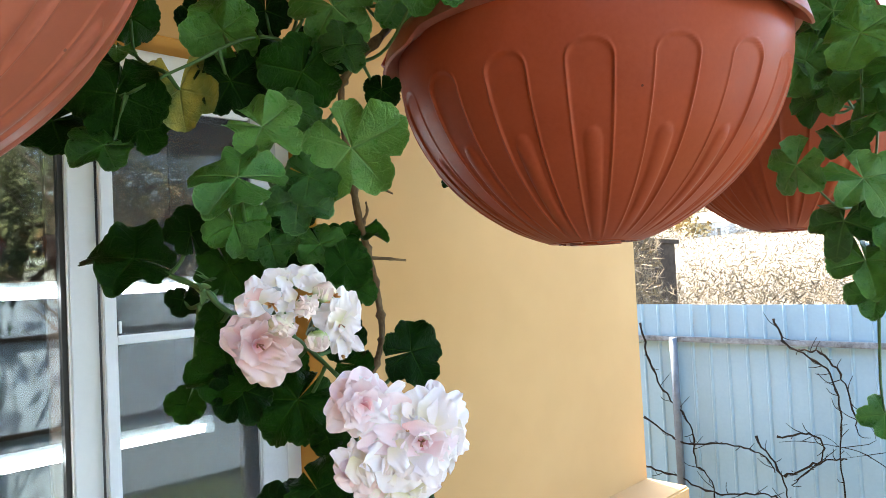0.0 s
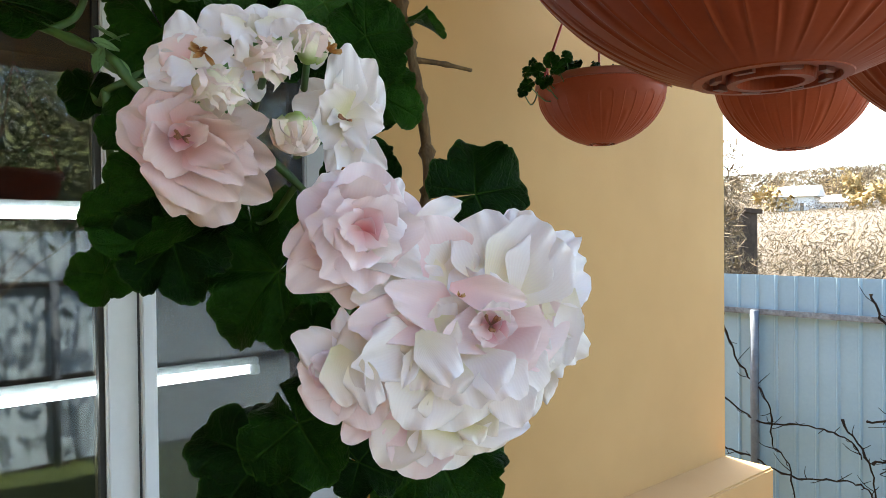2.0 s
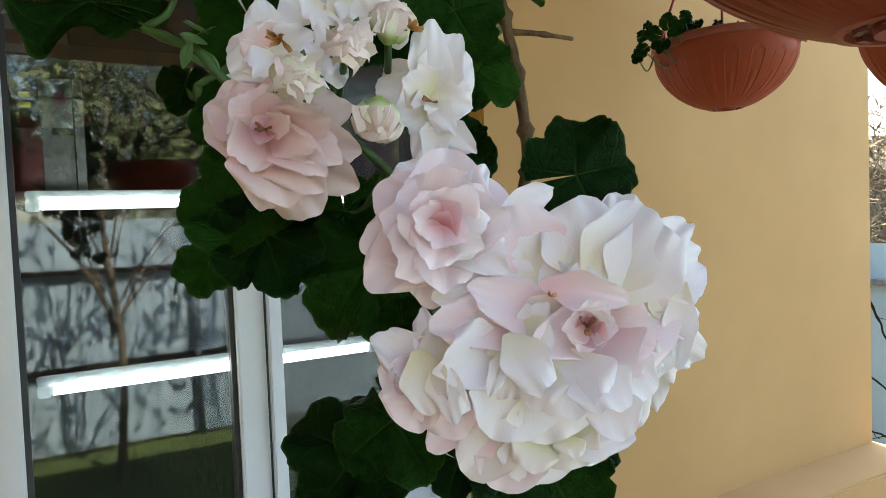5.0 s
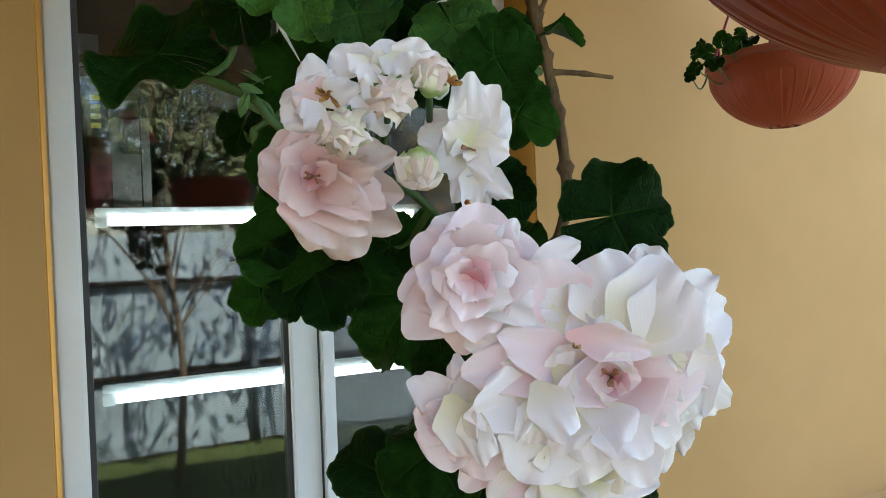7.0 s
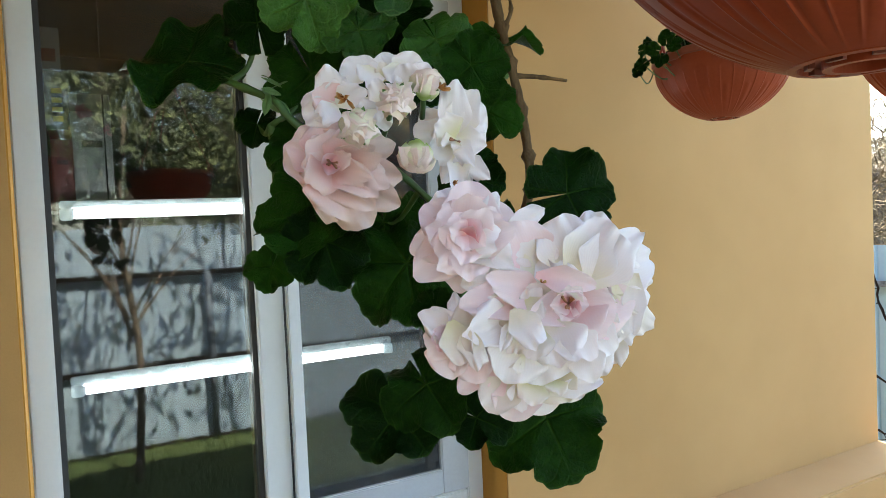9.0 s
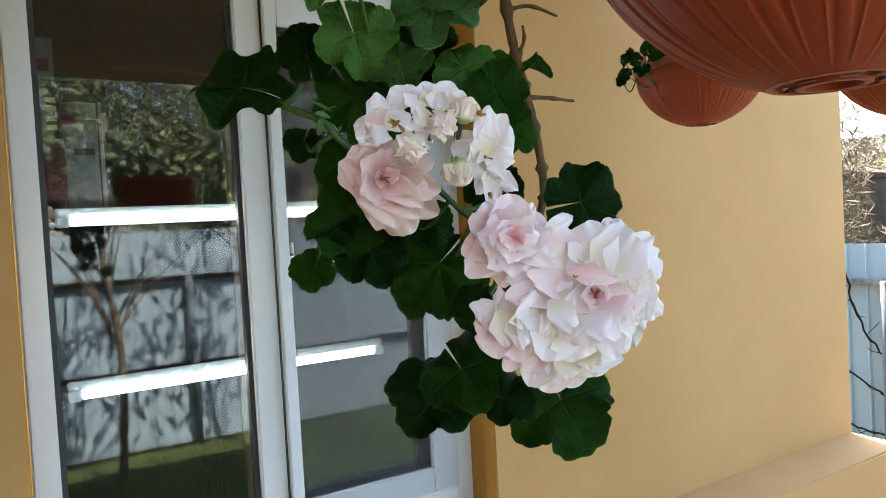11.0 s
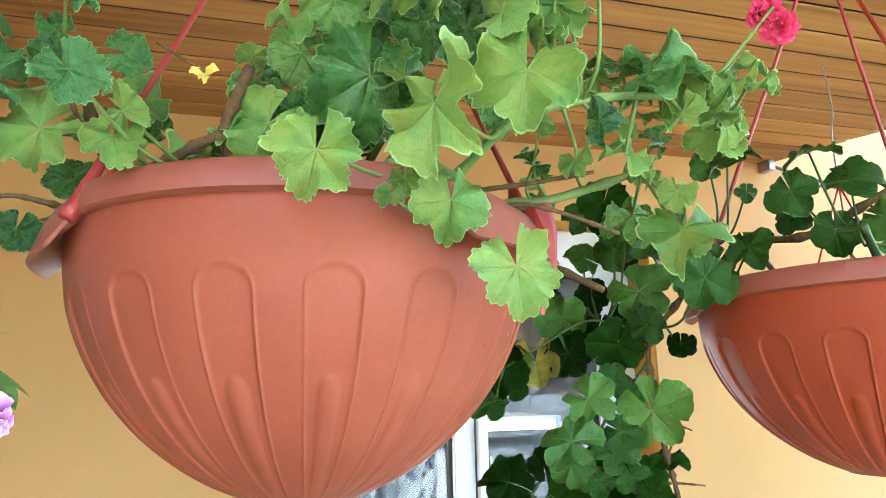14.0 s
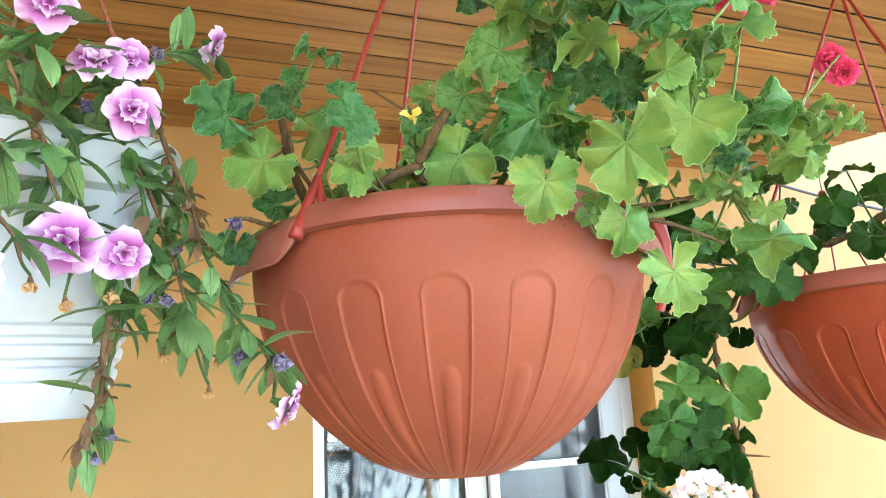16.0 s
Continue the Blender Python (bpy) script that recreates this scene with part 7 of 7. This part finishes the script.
# young leaf tuft at the joint of the flower stalk
rt = random.Random(77)
for i in range(9):
    p = Vector(PEDUNCLE_UP[2]) + Vector((rt.uniform(-0.006, 0.004), rt.uniform(-0.006, 0.006), rt.uniform(0.0, 0.012))) - base_b
    part("bract", BLADES[i % 5], None, ivy, m=Matrix.Translation(p) @ facing(rt.uniform(180, 320), rt.uniform(10, 70), rt.uniform(0, 360)) @ Matrix.Diagonal((0.011, 0.011, 0.011, 1)))

clip_p = Vector((0.394, 0.442, 1.863))
clip = thing("plant_clip", clip_p, "white plastic clip on the woody stem", "clip")
d = (Vector(STEM_MAIN[1]) - Vector(STEM_MAIN[2])).normalized()
v, f = tube_data([d * -0.016, d * -0.014, d * 0.014, d * 0.016], 0.0075, 0.0075, 12)
part("sleeve", mesh_of("sleeve", v, f, M_PVC), None, clip)


# ---- the bushy geranium of the near pot ----
base_a = Vector((POT_A[0][0], POT_A[0][1], POT_A[0][2] + 0.20))
zonal = thing("zonal_geranium", base_a, "bushy light green geranium with crimson flowers in its pot", "plant")
zl = [[base_a.copy() - base_a]]
A = base_a
shoots = [
    [(0.00, -0.01, 0.0), (0.04, -0.09, 0.05), (0.07, -0.14, 0.06), (0.10, -0.17, 0.03)],
    [(0.02, 0.02, 0.0), (0.10, -0.06, 0.04), (0.19, -0.10, 0.05), (0.27, -0.12, 0.075)],
    [(-0.02, 0.0, 0.0), (-0.01, -0.06, 0.07), (0.01, -0.13, 0.13), (0.04, -0.18, 0.19)],
    [(0.01, 0.03, 0.0), (0.04, -0.03, 0.08), (0.07, -0.10, 0.14), (0.09, -0.20, 0.21)],
    [(-0.05, 0.0, 0.0), (-0.12, -0.03, 0.03), (-0.16, -0.06, 0.07), (-0.18, -0.08, 0.13)],
    [(-0.04, 0.02, 0.0), (-0.07, -0.05, 0.03), (-0.06, -0.10, 0.045)],
    [(-0.03, 0.03, 0.0), (-0.03, -0.03, 0.05), (-0.05, -0.07, 0.10)],
    [(0.03, 0.04, 0.0), (0.12, 0.02, 0.03), (0.20, -0.01, 0.02), (0.26, -0.06, -0.02)],
]
for k, sh in enumerate(shoots):
    line = catmull([Vector(p) for p in sh], 7)
    v, f = tube_data(line, 0.0062 if k in (1, 4, 5, 6) else 0.0048, 0.0034, 8, 0.4, 40 + k)
    mat = M_WOODSTEM if k in (4, 5, 6, 7) else M_ZONALSTEM
    part("stem", mesh_of("stem", v, f, mat), None, zonal)
    zl.append(line)
v, f = tube_data(catmull(rel(ZONAL_BRANCH, base_a), 7), 0.0042, 0.0026, 8, 0.35, 49)
part("stem", mesh_of("stem", v, f, M_ZONALSTEM), None, zonal)
zl.append(catmull(rel(ZONAL_BRANCH, base_a), 7))
zl = zl[1:]
add_leaves(zonal, base_a, ZONAL_FRONT, ZONAL, zl, 21, sag=0.04, stalk_mat=M_ZONALSTEM)
add_leaves(zonal, base_a, ZONAL_MID, ZONAL_DEEP, zl, 22, sag=0.04, stalk_mat=M_ZONALSTEM)
add_leaves(zonal, base_a, ZONAL_LEFT[1:10], ZONAL_DEEP, zl, 23, sag=0.04, stalk_mat=M_ZONALSTEM)
add_leaves(zonal, base_a, ZONAL_LEFT[:1] + ZONAL_LEFT[10:], ZONAL, zl, 24, sag=0.04, stalk_mat=M_ZONALSTEM)
add_leaves(zonal, base_a, ZONAL_TOP, ZONAL_DEEP[:4] + ZONAL[:4], zl, 25, sag=0.04, stalk_mat=M_ZONALSTEM)
add_leaves(zonal, base_a, ZONAL_CLUMP, ZONAL_DEEP + ZONAL[:4], zl, 27, sag=0.04, stalk_mat=M_ZONALSTEM)
add_leaves(zonal, base_a, ZONAL_CROWN[:7], ZONAL_DEEP[:3] + ZONAL[4:], zl, 33, sag=0.04, stalk_mat=M_ZONALSTEM)
add_leaves(zonal, base_a, ZONAL_CROWN[7:], ZONAL, zl, 34, sag=0.04, stalk_mat=M_ZONALSTEM)
add_leaves(zonal, base_a, ZONAL_RIGHT, ZONAL, zl, 28, sag=0.04, stalk_mat=M_ZONALSTEM)
add_leaves(zonal, base_a, ZONAL_HANG, ZONAL, zl, 31, sag=0.04, stalk_mat=M_ZONALSTEM)
for k, pts in enumerate(WOOD_A):
    v, f = tube_data(catmull(rel(pts, base_a), 7), 0.0044 if k < 2 else 0.0024, 0.0038 if k < 2 else 0.0014, 9, 0.4, 70 + k)
    part("stem", mesh_of("stem", v, f, M_WOODSTEM), None, zonal, "cut brown woody stub")
rz = random.Random(91)
extra = []
for _ in range(46):
    q = base_a + rz.choice(rz.choice(zl)[6:])
    p = q + Vector((rz.uniform(-0.05, 0.05), rz.uniform(-0.05, 0.05), rz.uniform(-0.005, 0.06)))
    extra.append((p.x, p.y, p.z, rz.uniform(0.014, 0.03), rz.uniform(190, 350), rz.uniform(-10, 80), rz.uniform(0, 360)))
add_leaves(zonal, base_a, extra[:23], ZONAL, zl, 26, sag=0.04, stalk_mat=M_ZONALSTEM)
add_leaves(zonal, base_a, extra[23:], ZONAL_DEEP, zl, 29, sag=0.04, stalk_mat=M_ZONALSTEM)
for i in range(3):
    part("dead_leaf", P_YELLOW[i % 2], None, zonal, "small yellow withered leaf", m=Matrix.Translation(Vector((-0.108, 0.205, 1.913)) - base_a) @ facing(-100, 20, 130 * i) @ Matrix.Rotation(radians(60), 4, 'X') @ Matrix.Diagonal((0.010, 0.010, 0.010, 1)))
tw = [Vector((-0.108, 0.205, 1.915)) - base_a, Vector((-0.14, 0.21, 1.935)) - base_a]
v, f = tube_data(tw, 0.0012, 0.0008, 5)
part("twig", mesh_of("twig", v, f, M_WOODSTEM), None, zonal)


def crimson_head(plant, base, at, r, src, n, seed):
    rnd = random.Random(seed)
    at, src = Vector(at), Vector(src)
    v, f = tube_data(catmull([src - base, (src + at) / 2 - base + Vector((0, 0, -0.006)), at - base], 6), 0.0022, 0.0014, 7)
    part("flower_stalk", mesh_of("flower_stalk", v, f, M_ZONALSTEM), None, plant)
    for i in range(n):
        p = at + Vector((rnd.gauss(0, 0.5), rnd.gauss(0, 0.5), rnd.gauss(0, 0.5))) * r
        rose(plant, base, (p.x, p.y, p.z, r * 0.75, rnd.uniform(200, 340), rnd.uniform(-30, 50)), seed * 10 + i, P_CRIMSON)


crimson_head(zonal, base_a, (0.330, 0.165, 2.005), 0.019, (0.255, 0.24, 1.91), 3, 7)
crimson_head(zonal, base_a, (0.235, 0.175, 2.075), 0.026, (0.08, 0.20, 1.93), 5, 8)


# ---- leafy plants of the other pots ----
def filler(name, pot, label, meshes, n, spread, drop, seed, size):
    at, R = pot[0], pot[1]
    base = Vector((at[0], at[1], at[2] + R))
    t = thing(name, base, label, "plant")
    rnd = random.Random(seed)
    lns = []
    for k in range(5):
        a = rnd.uniform(0, 6.28)
        pts = [Vector((0, 0, 0)), Vector((math.cos(a) * R * 0.6, math.sin(a) * R * 0.6, 0.05)), Vector((math.cos(a) * R * spread, math.sin(a) * R * spread, 0.05 - drop * rnd.random()))]
        ln = catmull(pts, 6)
        v, f = tube_data(ln, 0.004, 0.002, 7, 0.3, seed + k)
        part("stem", mesh_of("stem", v, f, M_WOODSTEM), None, t)
        lns.append(ln)
    rows = []
    for _ in range(n):
        q = rnd.choice(rnd.choice(lns)[3:])
        p = base + q + Vector((rnd.uniform(-1, 1), rnd.uniform(-1, 1), rnd.uniform(0.0, 1.0))) * size * 1.6
        rows.append((p.x, p.y, p.z, size * rnd.uniform(0.7, 1.2), rnd.uniform(180, 330), rnd.uniform(0, 70), rnd.uniform(0, 360)))
    add_leaves(t, base, rows, meshes, lns, seed)
    return t, base, lns


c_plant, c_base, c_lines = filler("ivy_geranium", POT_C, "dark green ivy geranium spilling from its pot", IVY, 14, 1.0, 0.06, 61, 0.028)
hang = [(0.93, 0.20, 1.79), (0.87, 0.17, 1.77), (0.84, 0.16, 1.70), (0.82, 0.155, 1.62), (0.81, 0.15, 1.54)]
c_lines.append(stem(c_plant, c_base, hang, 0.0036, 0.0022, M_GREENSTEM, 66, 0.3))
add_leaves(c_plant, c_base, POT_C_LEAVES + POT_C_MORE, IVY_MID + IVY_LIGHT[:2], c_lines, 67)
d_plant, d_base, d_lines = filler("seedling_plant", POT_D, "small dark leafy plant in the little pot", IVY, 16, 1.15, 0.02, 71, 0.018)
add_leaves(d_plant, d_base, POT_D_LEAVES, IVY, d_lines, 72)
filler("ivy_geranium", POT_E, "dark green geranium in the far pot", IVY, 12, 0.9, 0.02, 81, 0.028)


# ---- white pot with trailing bell flowers ----
WP = Vector((-0.435, 0.372, 1.690))
wpot = thing("white_hanging_pot", WP, "white plastic square hanging planter with moulded bands", "hanging pot")
prof = [(0.0, 0.004), (0.080, 0.004), (0.083, 0.0), (0.092, 0.0), (0.095, 0.005), (0.099, 0.026), (0.102, 0.028), (0.1035, 0.033), (0.1035, 0.036), (0.101, 0.038), (0.102, 0.042), (0.105, 0.044), (0.1065, 0.049), (0.1065, 0.052), (0.104, 0.054), (0.105, 0.058), (0.108, 0.060), (0.1095, 0.066), (0.107, 0.069), (0.116, 0.12), (0.125, 0.166), (0.128, 0.168), (0.134, 0.169), (0.137, 0.174), (0.141, 0.200), (0.1435, 0.205), (0.141, 0.209), (0.136, 0.207), (0.122, 0.170), (0.0, 0.168)]


def square_lathe(profile, n, turn, power=6.0):
    """Sweeps a profile round a square with rounded corners."""
    v, f = [], []
    for j in range(n):
        a = 2 * math.pi * j / n
        k = (abs(math.cos(a)) ** power + abs(math.sin(a)) ** power) ** (-1 / power)
        v += [(r * k * math.cos(a + turn), r * k * math.sin(a + turn), z) for r, z in profile]
    m = len(profile)
    for j in range(n):
        j2 = (j + 1) % n
        f += [(j * m + q, j2 * m + q, j2 * m + q + 1, j * m + q + 1) for q in range(m - 1)]
    return v, f


v, f = square_lathe(prof, 96, radians(9))
part("bowl", mesh_of("bowl", v, f, M_WHITEPOT, True, 30), None, wpot)
sv, sf = square_lathe([(0.0, 0.186), (0.06, 0.190), (0.128, 0.184)], 48, radians(9))
part("soil", mesh_of("soil", sv, sf, M_SOIL), None, wpot, "dark potting soil")
apex = Vector((-0.46, 0.376, 2.36)) - WP
for k in range(3):
    a = radians(14 + 120 * k)
    foot_p = Vector((0.150 * math.cos(a), 0.150 * math.sin(a), 0.203))
    pts = [foot_p + (apex - foot_p) * (i / 90) for i in range(91)]
    cord = None
    for s in range(2):
        tws = [p + Vector((math.cos(i * 1.3 + s * math.pi), math.sin(i * 1.3 + s * math.pi), 0)) * 0.0011 for i, p in enumerate(pts)]
        v, f = tube_data(tws, 0.0013, 0.0013, 6)
        cord = part("cord", mesh_of("cord", v, f, M_ROPE), None, wpot, "twisted brown-red cord")
part("hook", boxed(apex.x - 0.002, apex.y - 0.002, apex.z, apex.x + 0.002, apex.y + 0.002, CEIL + 0.004 - WP.z, bev=0.001), M_METAL, wpot)

bells = thing("trailing_bells", WP + Vector((0, 0, 0.186)), "trailing lilac and purple double bell flowers with faded blooms", "plant")
bb = WP + Vector((0, 0, 0.186))
BELLS_OPEN = [
    (-0.348, 0.1974, 1.8004, 0.027, -90, -18),
    (-0.314, 0.2126, 1.7971, 0.021, -76, -20),
    (-0.3108, 0.1938, 1.8925, 0.0223, -76, -21),
    (-0.3361, 0.1971, 1.928, 0.0212, -94, 21),
    (-0.3161, 0.2064, 1.9366, 0.018, -70, 5),
    (-0.2575, 0.2447, 1.9752, 0.0172, -14, -22),
    (-0.207, 0.193, 1.691, 0.0190, -18, -24),
    (-0.3585, 0.1608, 1.9465, 0.0213, -80, -19),
    (-0.3912, 0.1722, 1.7767, 0.0227, -96, -11),
]
BELLS_FADED = [
    (-0.2984, 0.1963, 1.9369, 0.0087, -70, -15),
    (-0.2433, 0.1989, 1.8172, 0.0095, -84, -14),
    (-0.217, 0.178, 1.721, 0.0132, -69, -20),
    (-0.239, 0.187, 1.724, 0.0105, -94, -4),
    (-0.2864, 0.2293, 1.7696, 0.0087, -87, -29),
    (-0.2999, 0.2286, 1.7707, 0.0086, -86, -29),
    (-0.3426, 0.2186, 1.9027, 0.0103, -82, -22),
    (-0.2801, 0.2332, 1.8051, 0.0073, -89, -12),
    (-0.3209, 0.2727, 1.6783, 0.0073, -81, -57),
    (-0.3308, 0.2711, 1.6628, 0.0071, -79, -56),
]
BELLS_BROWN = [
    (-0.3649, 0.1993, 1.775, 0.0085, -69, -71),
    (-0.3456, 0.2045, 1.7633, 0.0086, -62, -68),
    (-0.3201, 0.2169, 1.77, 0.0091, -82, -50),
    (-0.2881, 0.2435, 1.7314, 0.0072, -76, -81),
    (-0.2568, 0.2449, 1.7049, 0.0073, -83, -81),
    (-0.2519, 0.2439, 1.7255, 0.0066, -89, -70),
    (-0.3728, 0.2221, 1.8804, 0.0077, -79, -20),
]
BELL_STEMS = [
    [(-0.338, 0.272, 1.907), (-0.311, 0.255, 1.872), (-0.289, 0.25, 1.819), (-0.276, 0.249, 1.776), (-0.268, 0.253, 1.743)],
    [(-0.328, 0.258, 1.889), (-0.286, 0.254, 1.846), (-0.260, 0.225, 1.797), (-0.247, 0.205, 1.762), (-0.231, 0.191, 1.738), (-0.217, 0.187, 1.722)],
    [(-0.354, 0.234, 1.887), (-0.344, 0.231, 1.836), (-0.321, 0.233, 1.793), (-0.318, 0.259, 1.761), (-0.328, 0.272, 1.713), (-0.336, 0.271, 1.671)],
    [(-0.375, 0.229, 1.891), (-0.361, 0.225, 1.846), (-0.344, 0.218, 1.805)],
]
BELL_STEMS_LOW = [
    [(-0.343, 0.246, 1.915), (-0.326, 0.221, 1.927), (-0.297, 0.223, 1.95), (-0.265, 0.246, 1.973)],
    [(-0.368, 0.241, 1.918), (-0.37, 0.191, 1.928), (-0.362, 0.172, 1.946)],
    [(-0.39, 0.211, 1.871), (-0.386, 0.184, 1.824), (-0.372, 0.182, 1.8)],
    [(-0.309, 0.281, 1.89), (-0.284, 0.288, 1.87), (-0.274, 0.278, 1.835)],
    [(-0.363, 0.237, 1.904), (-0.336, 0.213, 1.918), (-0.312, 0.197, 1.909)],
    [(-0.384, 0.221, 1.904), (-0.388, 0.2, 1.926), (-0.381, 0.187, 1.953)],
    [(-0.319, 0.255, 1.871), (-0.3, 0.24, 1.816), (-0.29, 0.249, 1.776), (-0.287, 0.263, 1.744)],
]
DRY_TRAIL = [(-0.312, 0.223, 1.927), (-0.3, 0.212, 1.904), (-0.289, 0.213, 1.872), (-0.277, 0.211, 1.846), (-0.27, 0.216, 1.827), (-0.266, 0.215, 1.807)]
DRY_TRAIL_LOW = [(-0.322, 0.229, 1.757), (-0.324, 0.221, 1.734), (-0.324, 0.222, 1.708), (-0.33, 0.222, 1.69), (-0.335, 0.22, 1.67)]


def bell_flower(row, seed, meshes):
    x, y, z, r, az, el = row
    rnd = random.Random(seed)
    r *= 0.92 if meshes is P_CALI else 0.85
    m = Matrix.Translation(Vector((x, y, z)) - bb) @ facing(az, el, rnd.uniform(0, 360))
    g = bmesh.new()
    bmesh.ops.create_cone(g, cap_ends=True, segments=10, radius1=r * 0.10, radius2=r * 0.30, depth=r * 0.8)
    fl = part("flower", g, M_GREENSTEM if meshes is P_CALI else M_FADED if meshes is P_FADED else M_DRYLEAF, bells, "" if meshes is P_CALI else "withered violet bloom" if meshes is P_FADED else "dried brown bloom", m=m @ Matrix.Translation((0, 0, -r * 0.35)), smooth=True)
    sets = [(3, 24, 0.40), (4, 52, 0.56), (5, 84, 1.0)] if meshes is P_CALI else [(4, 5, 0.7), (5, 22, 0.9), (5, 45, 1.0)]
    for q, (cnt, tilt, ln) in enumerate(sets):
        for i in range(cnt):
            a = q * 0.5 + 2 * math.pi * i / cnt + rnd.uniform(-0.25, 0.25)
            L = r * ln * rnd.uniform(0.9, 1.08)
            part("petal", rnd.choice(P_CALI_IN if meshes is P_CALI and q < 2 else meshes), None, fl, m=Matrix.Translation((0, 0, r * (0.36 - 0.02 * q))) @ Matrix.Rotation(a, 4, 'Z') @ Matrix.Rotation(radians(tilt + rnd.uniform(-13, 13)), 4, 'X') @ Matrix.Diagonal((L * (1.22 if meshes is P_CALI else 0.9), L, L, 1)))
    return fl


rb = random.Random(19)
bell_lines = []
for k, trail in enumerate((DRY_TRAIL, DRY_TRAIL_LOW)):
    ln = catmull(rel(trail, bb), 8)
    v, f = tube_data(ln, 0.0022, 0.0012, 6, 0.4, 90 + k)
    part("stem", mesh_of("stem", v, f, M_WOODSTEM), None, bells, "dried brown stem")
    for i in range(1, len(ln), 1):
        d = Vector((rb.gauss(0, 1), rb.gauss(0, 1), rb.gauss(-0.4, 0.8))).normalized()
        s0 = rb.uniform(0.008, 0.017)
        part("dry_leaf", DRY_BLADES[i % 3], None, bells, "shrivelled brown leaf", m=Matrix.Translation(ln[i]) @ d.to_track_quat('X', 'Z').to_matrix().to_4x4() @ Matrix.Diagonal((s0, s0, s0, 1)))
for k, pts in enumerate(BELL_STEMS + BELL_STEMS_LOW):
    ln = catmull([Vector((0, 0, 0)) + (Vector(pts[0]) - bb) * 0.35] + rel(pts, bb), 7)
    v, f = tube_data(ln, 0.0020, 0.0012, 6, 0.2, k)
    part("stem", mesh_of("stem", v, f, M_GREENSTEM if k % 3 else M_DRYLEAF), None, bells)
    bell_lines.append(ln)
    for i in range(4, len(ln)):
        for s in range(1 + (i + k) % 2 if k < 4 else 1):
            d = (Vector((rb.gauss(0, 1), rb.gauss(0, 1), rb.gauss(0.1, 0.8))).normalized() + (ln[i] - ln[i - 1]).normalized() * 0.55).normalized()
            mm = Matrix.Translation(ln[i]) @ d.to_track_quat('X', 'Z').to_matrix().to_4x4()
            dry = rb.random() < 0.10
            s0 = rb.uniform(0.022, 0.046) * (0.6 if dry else 1.0)
            part("leaf", rb.choice(DRY_BLADES if dry else BLADES), None, bells, m=mm @ Matrix.Diagonal((s0, s0, s0, 1)))
for i, row in enumerate(BELLS_OPEN):
    bell_flower(row, 400 + i, P_CALI)
for i, row in enumerate(BELLS_FADED):
    bell_flower(row, 500 + i, P_FADED)
for i, row in enumerate(BELLS_BROWN):
    bell_flower(row, 600 + i, P_BROWN)
for i, row in enumerate(BELLS_OPEN + BELLS_FADED + BELLS_BROWN):
    p = Vector(row[:3]) - bb - facing(row[4], row[5]).col[2].to_3d() * row[3] * 0.6
    q = nearest(p, bell_lines)
    v, f = tube_data(catmull([q, (p + q) / 2 + Vector((0, 0, -0.004)), p], 5), 0.0011, 0.0011, 5)
    part("flower_stalk", mesh_of("flower_stalk", v, f, M_GREENSTEM), None, bells)

# ---- cable and hook by the eave ----
cable = thing("wall_cable", (1.70, 1.60, 2.44), "thin black cable along the wall below the eave", "cable")
v, f = tube_data(catmull([Vector((-0.05, 0.0, 0.0)), Vector((0.3, 0.01, -0.06)), Vector((0.8, 0.015, -0.12)), Vector((1.25, 0.015, -0.20))], 6), 0.006, 0.006, 7)
part("wire", mesh_of("wire", v, f, M_CABLE), None, cable)
part("bracket", boxed(-0.065, -0.02, -0.02, -0.04, 0.036, 0.016, bev=0.002), M_METAL, cable)
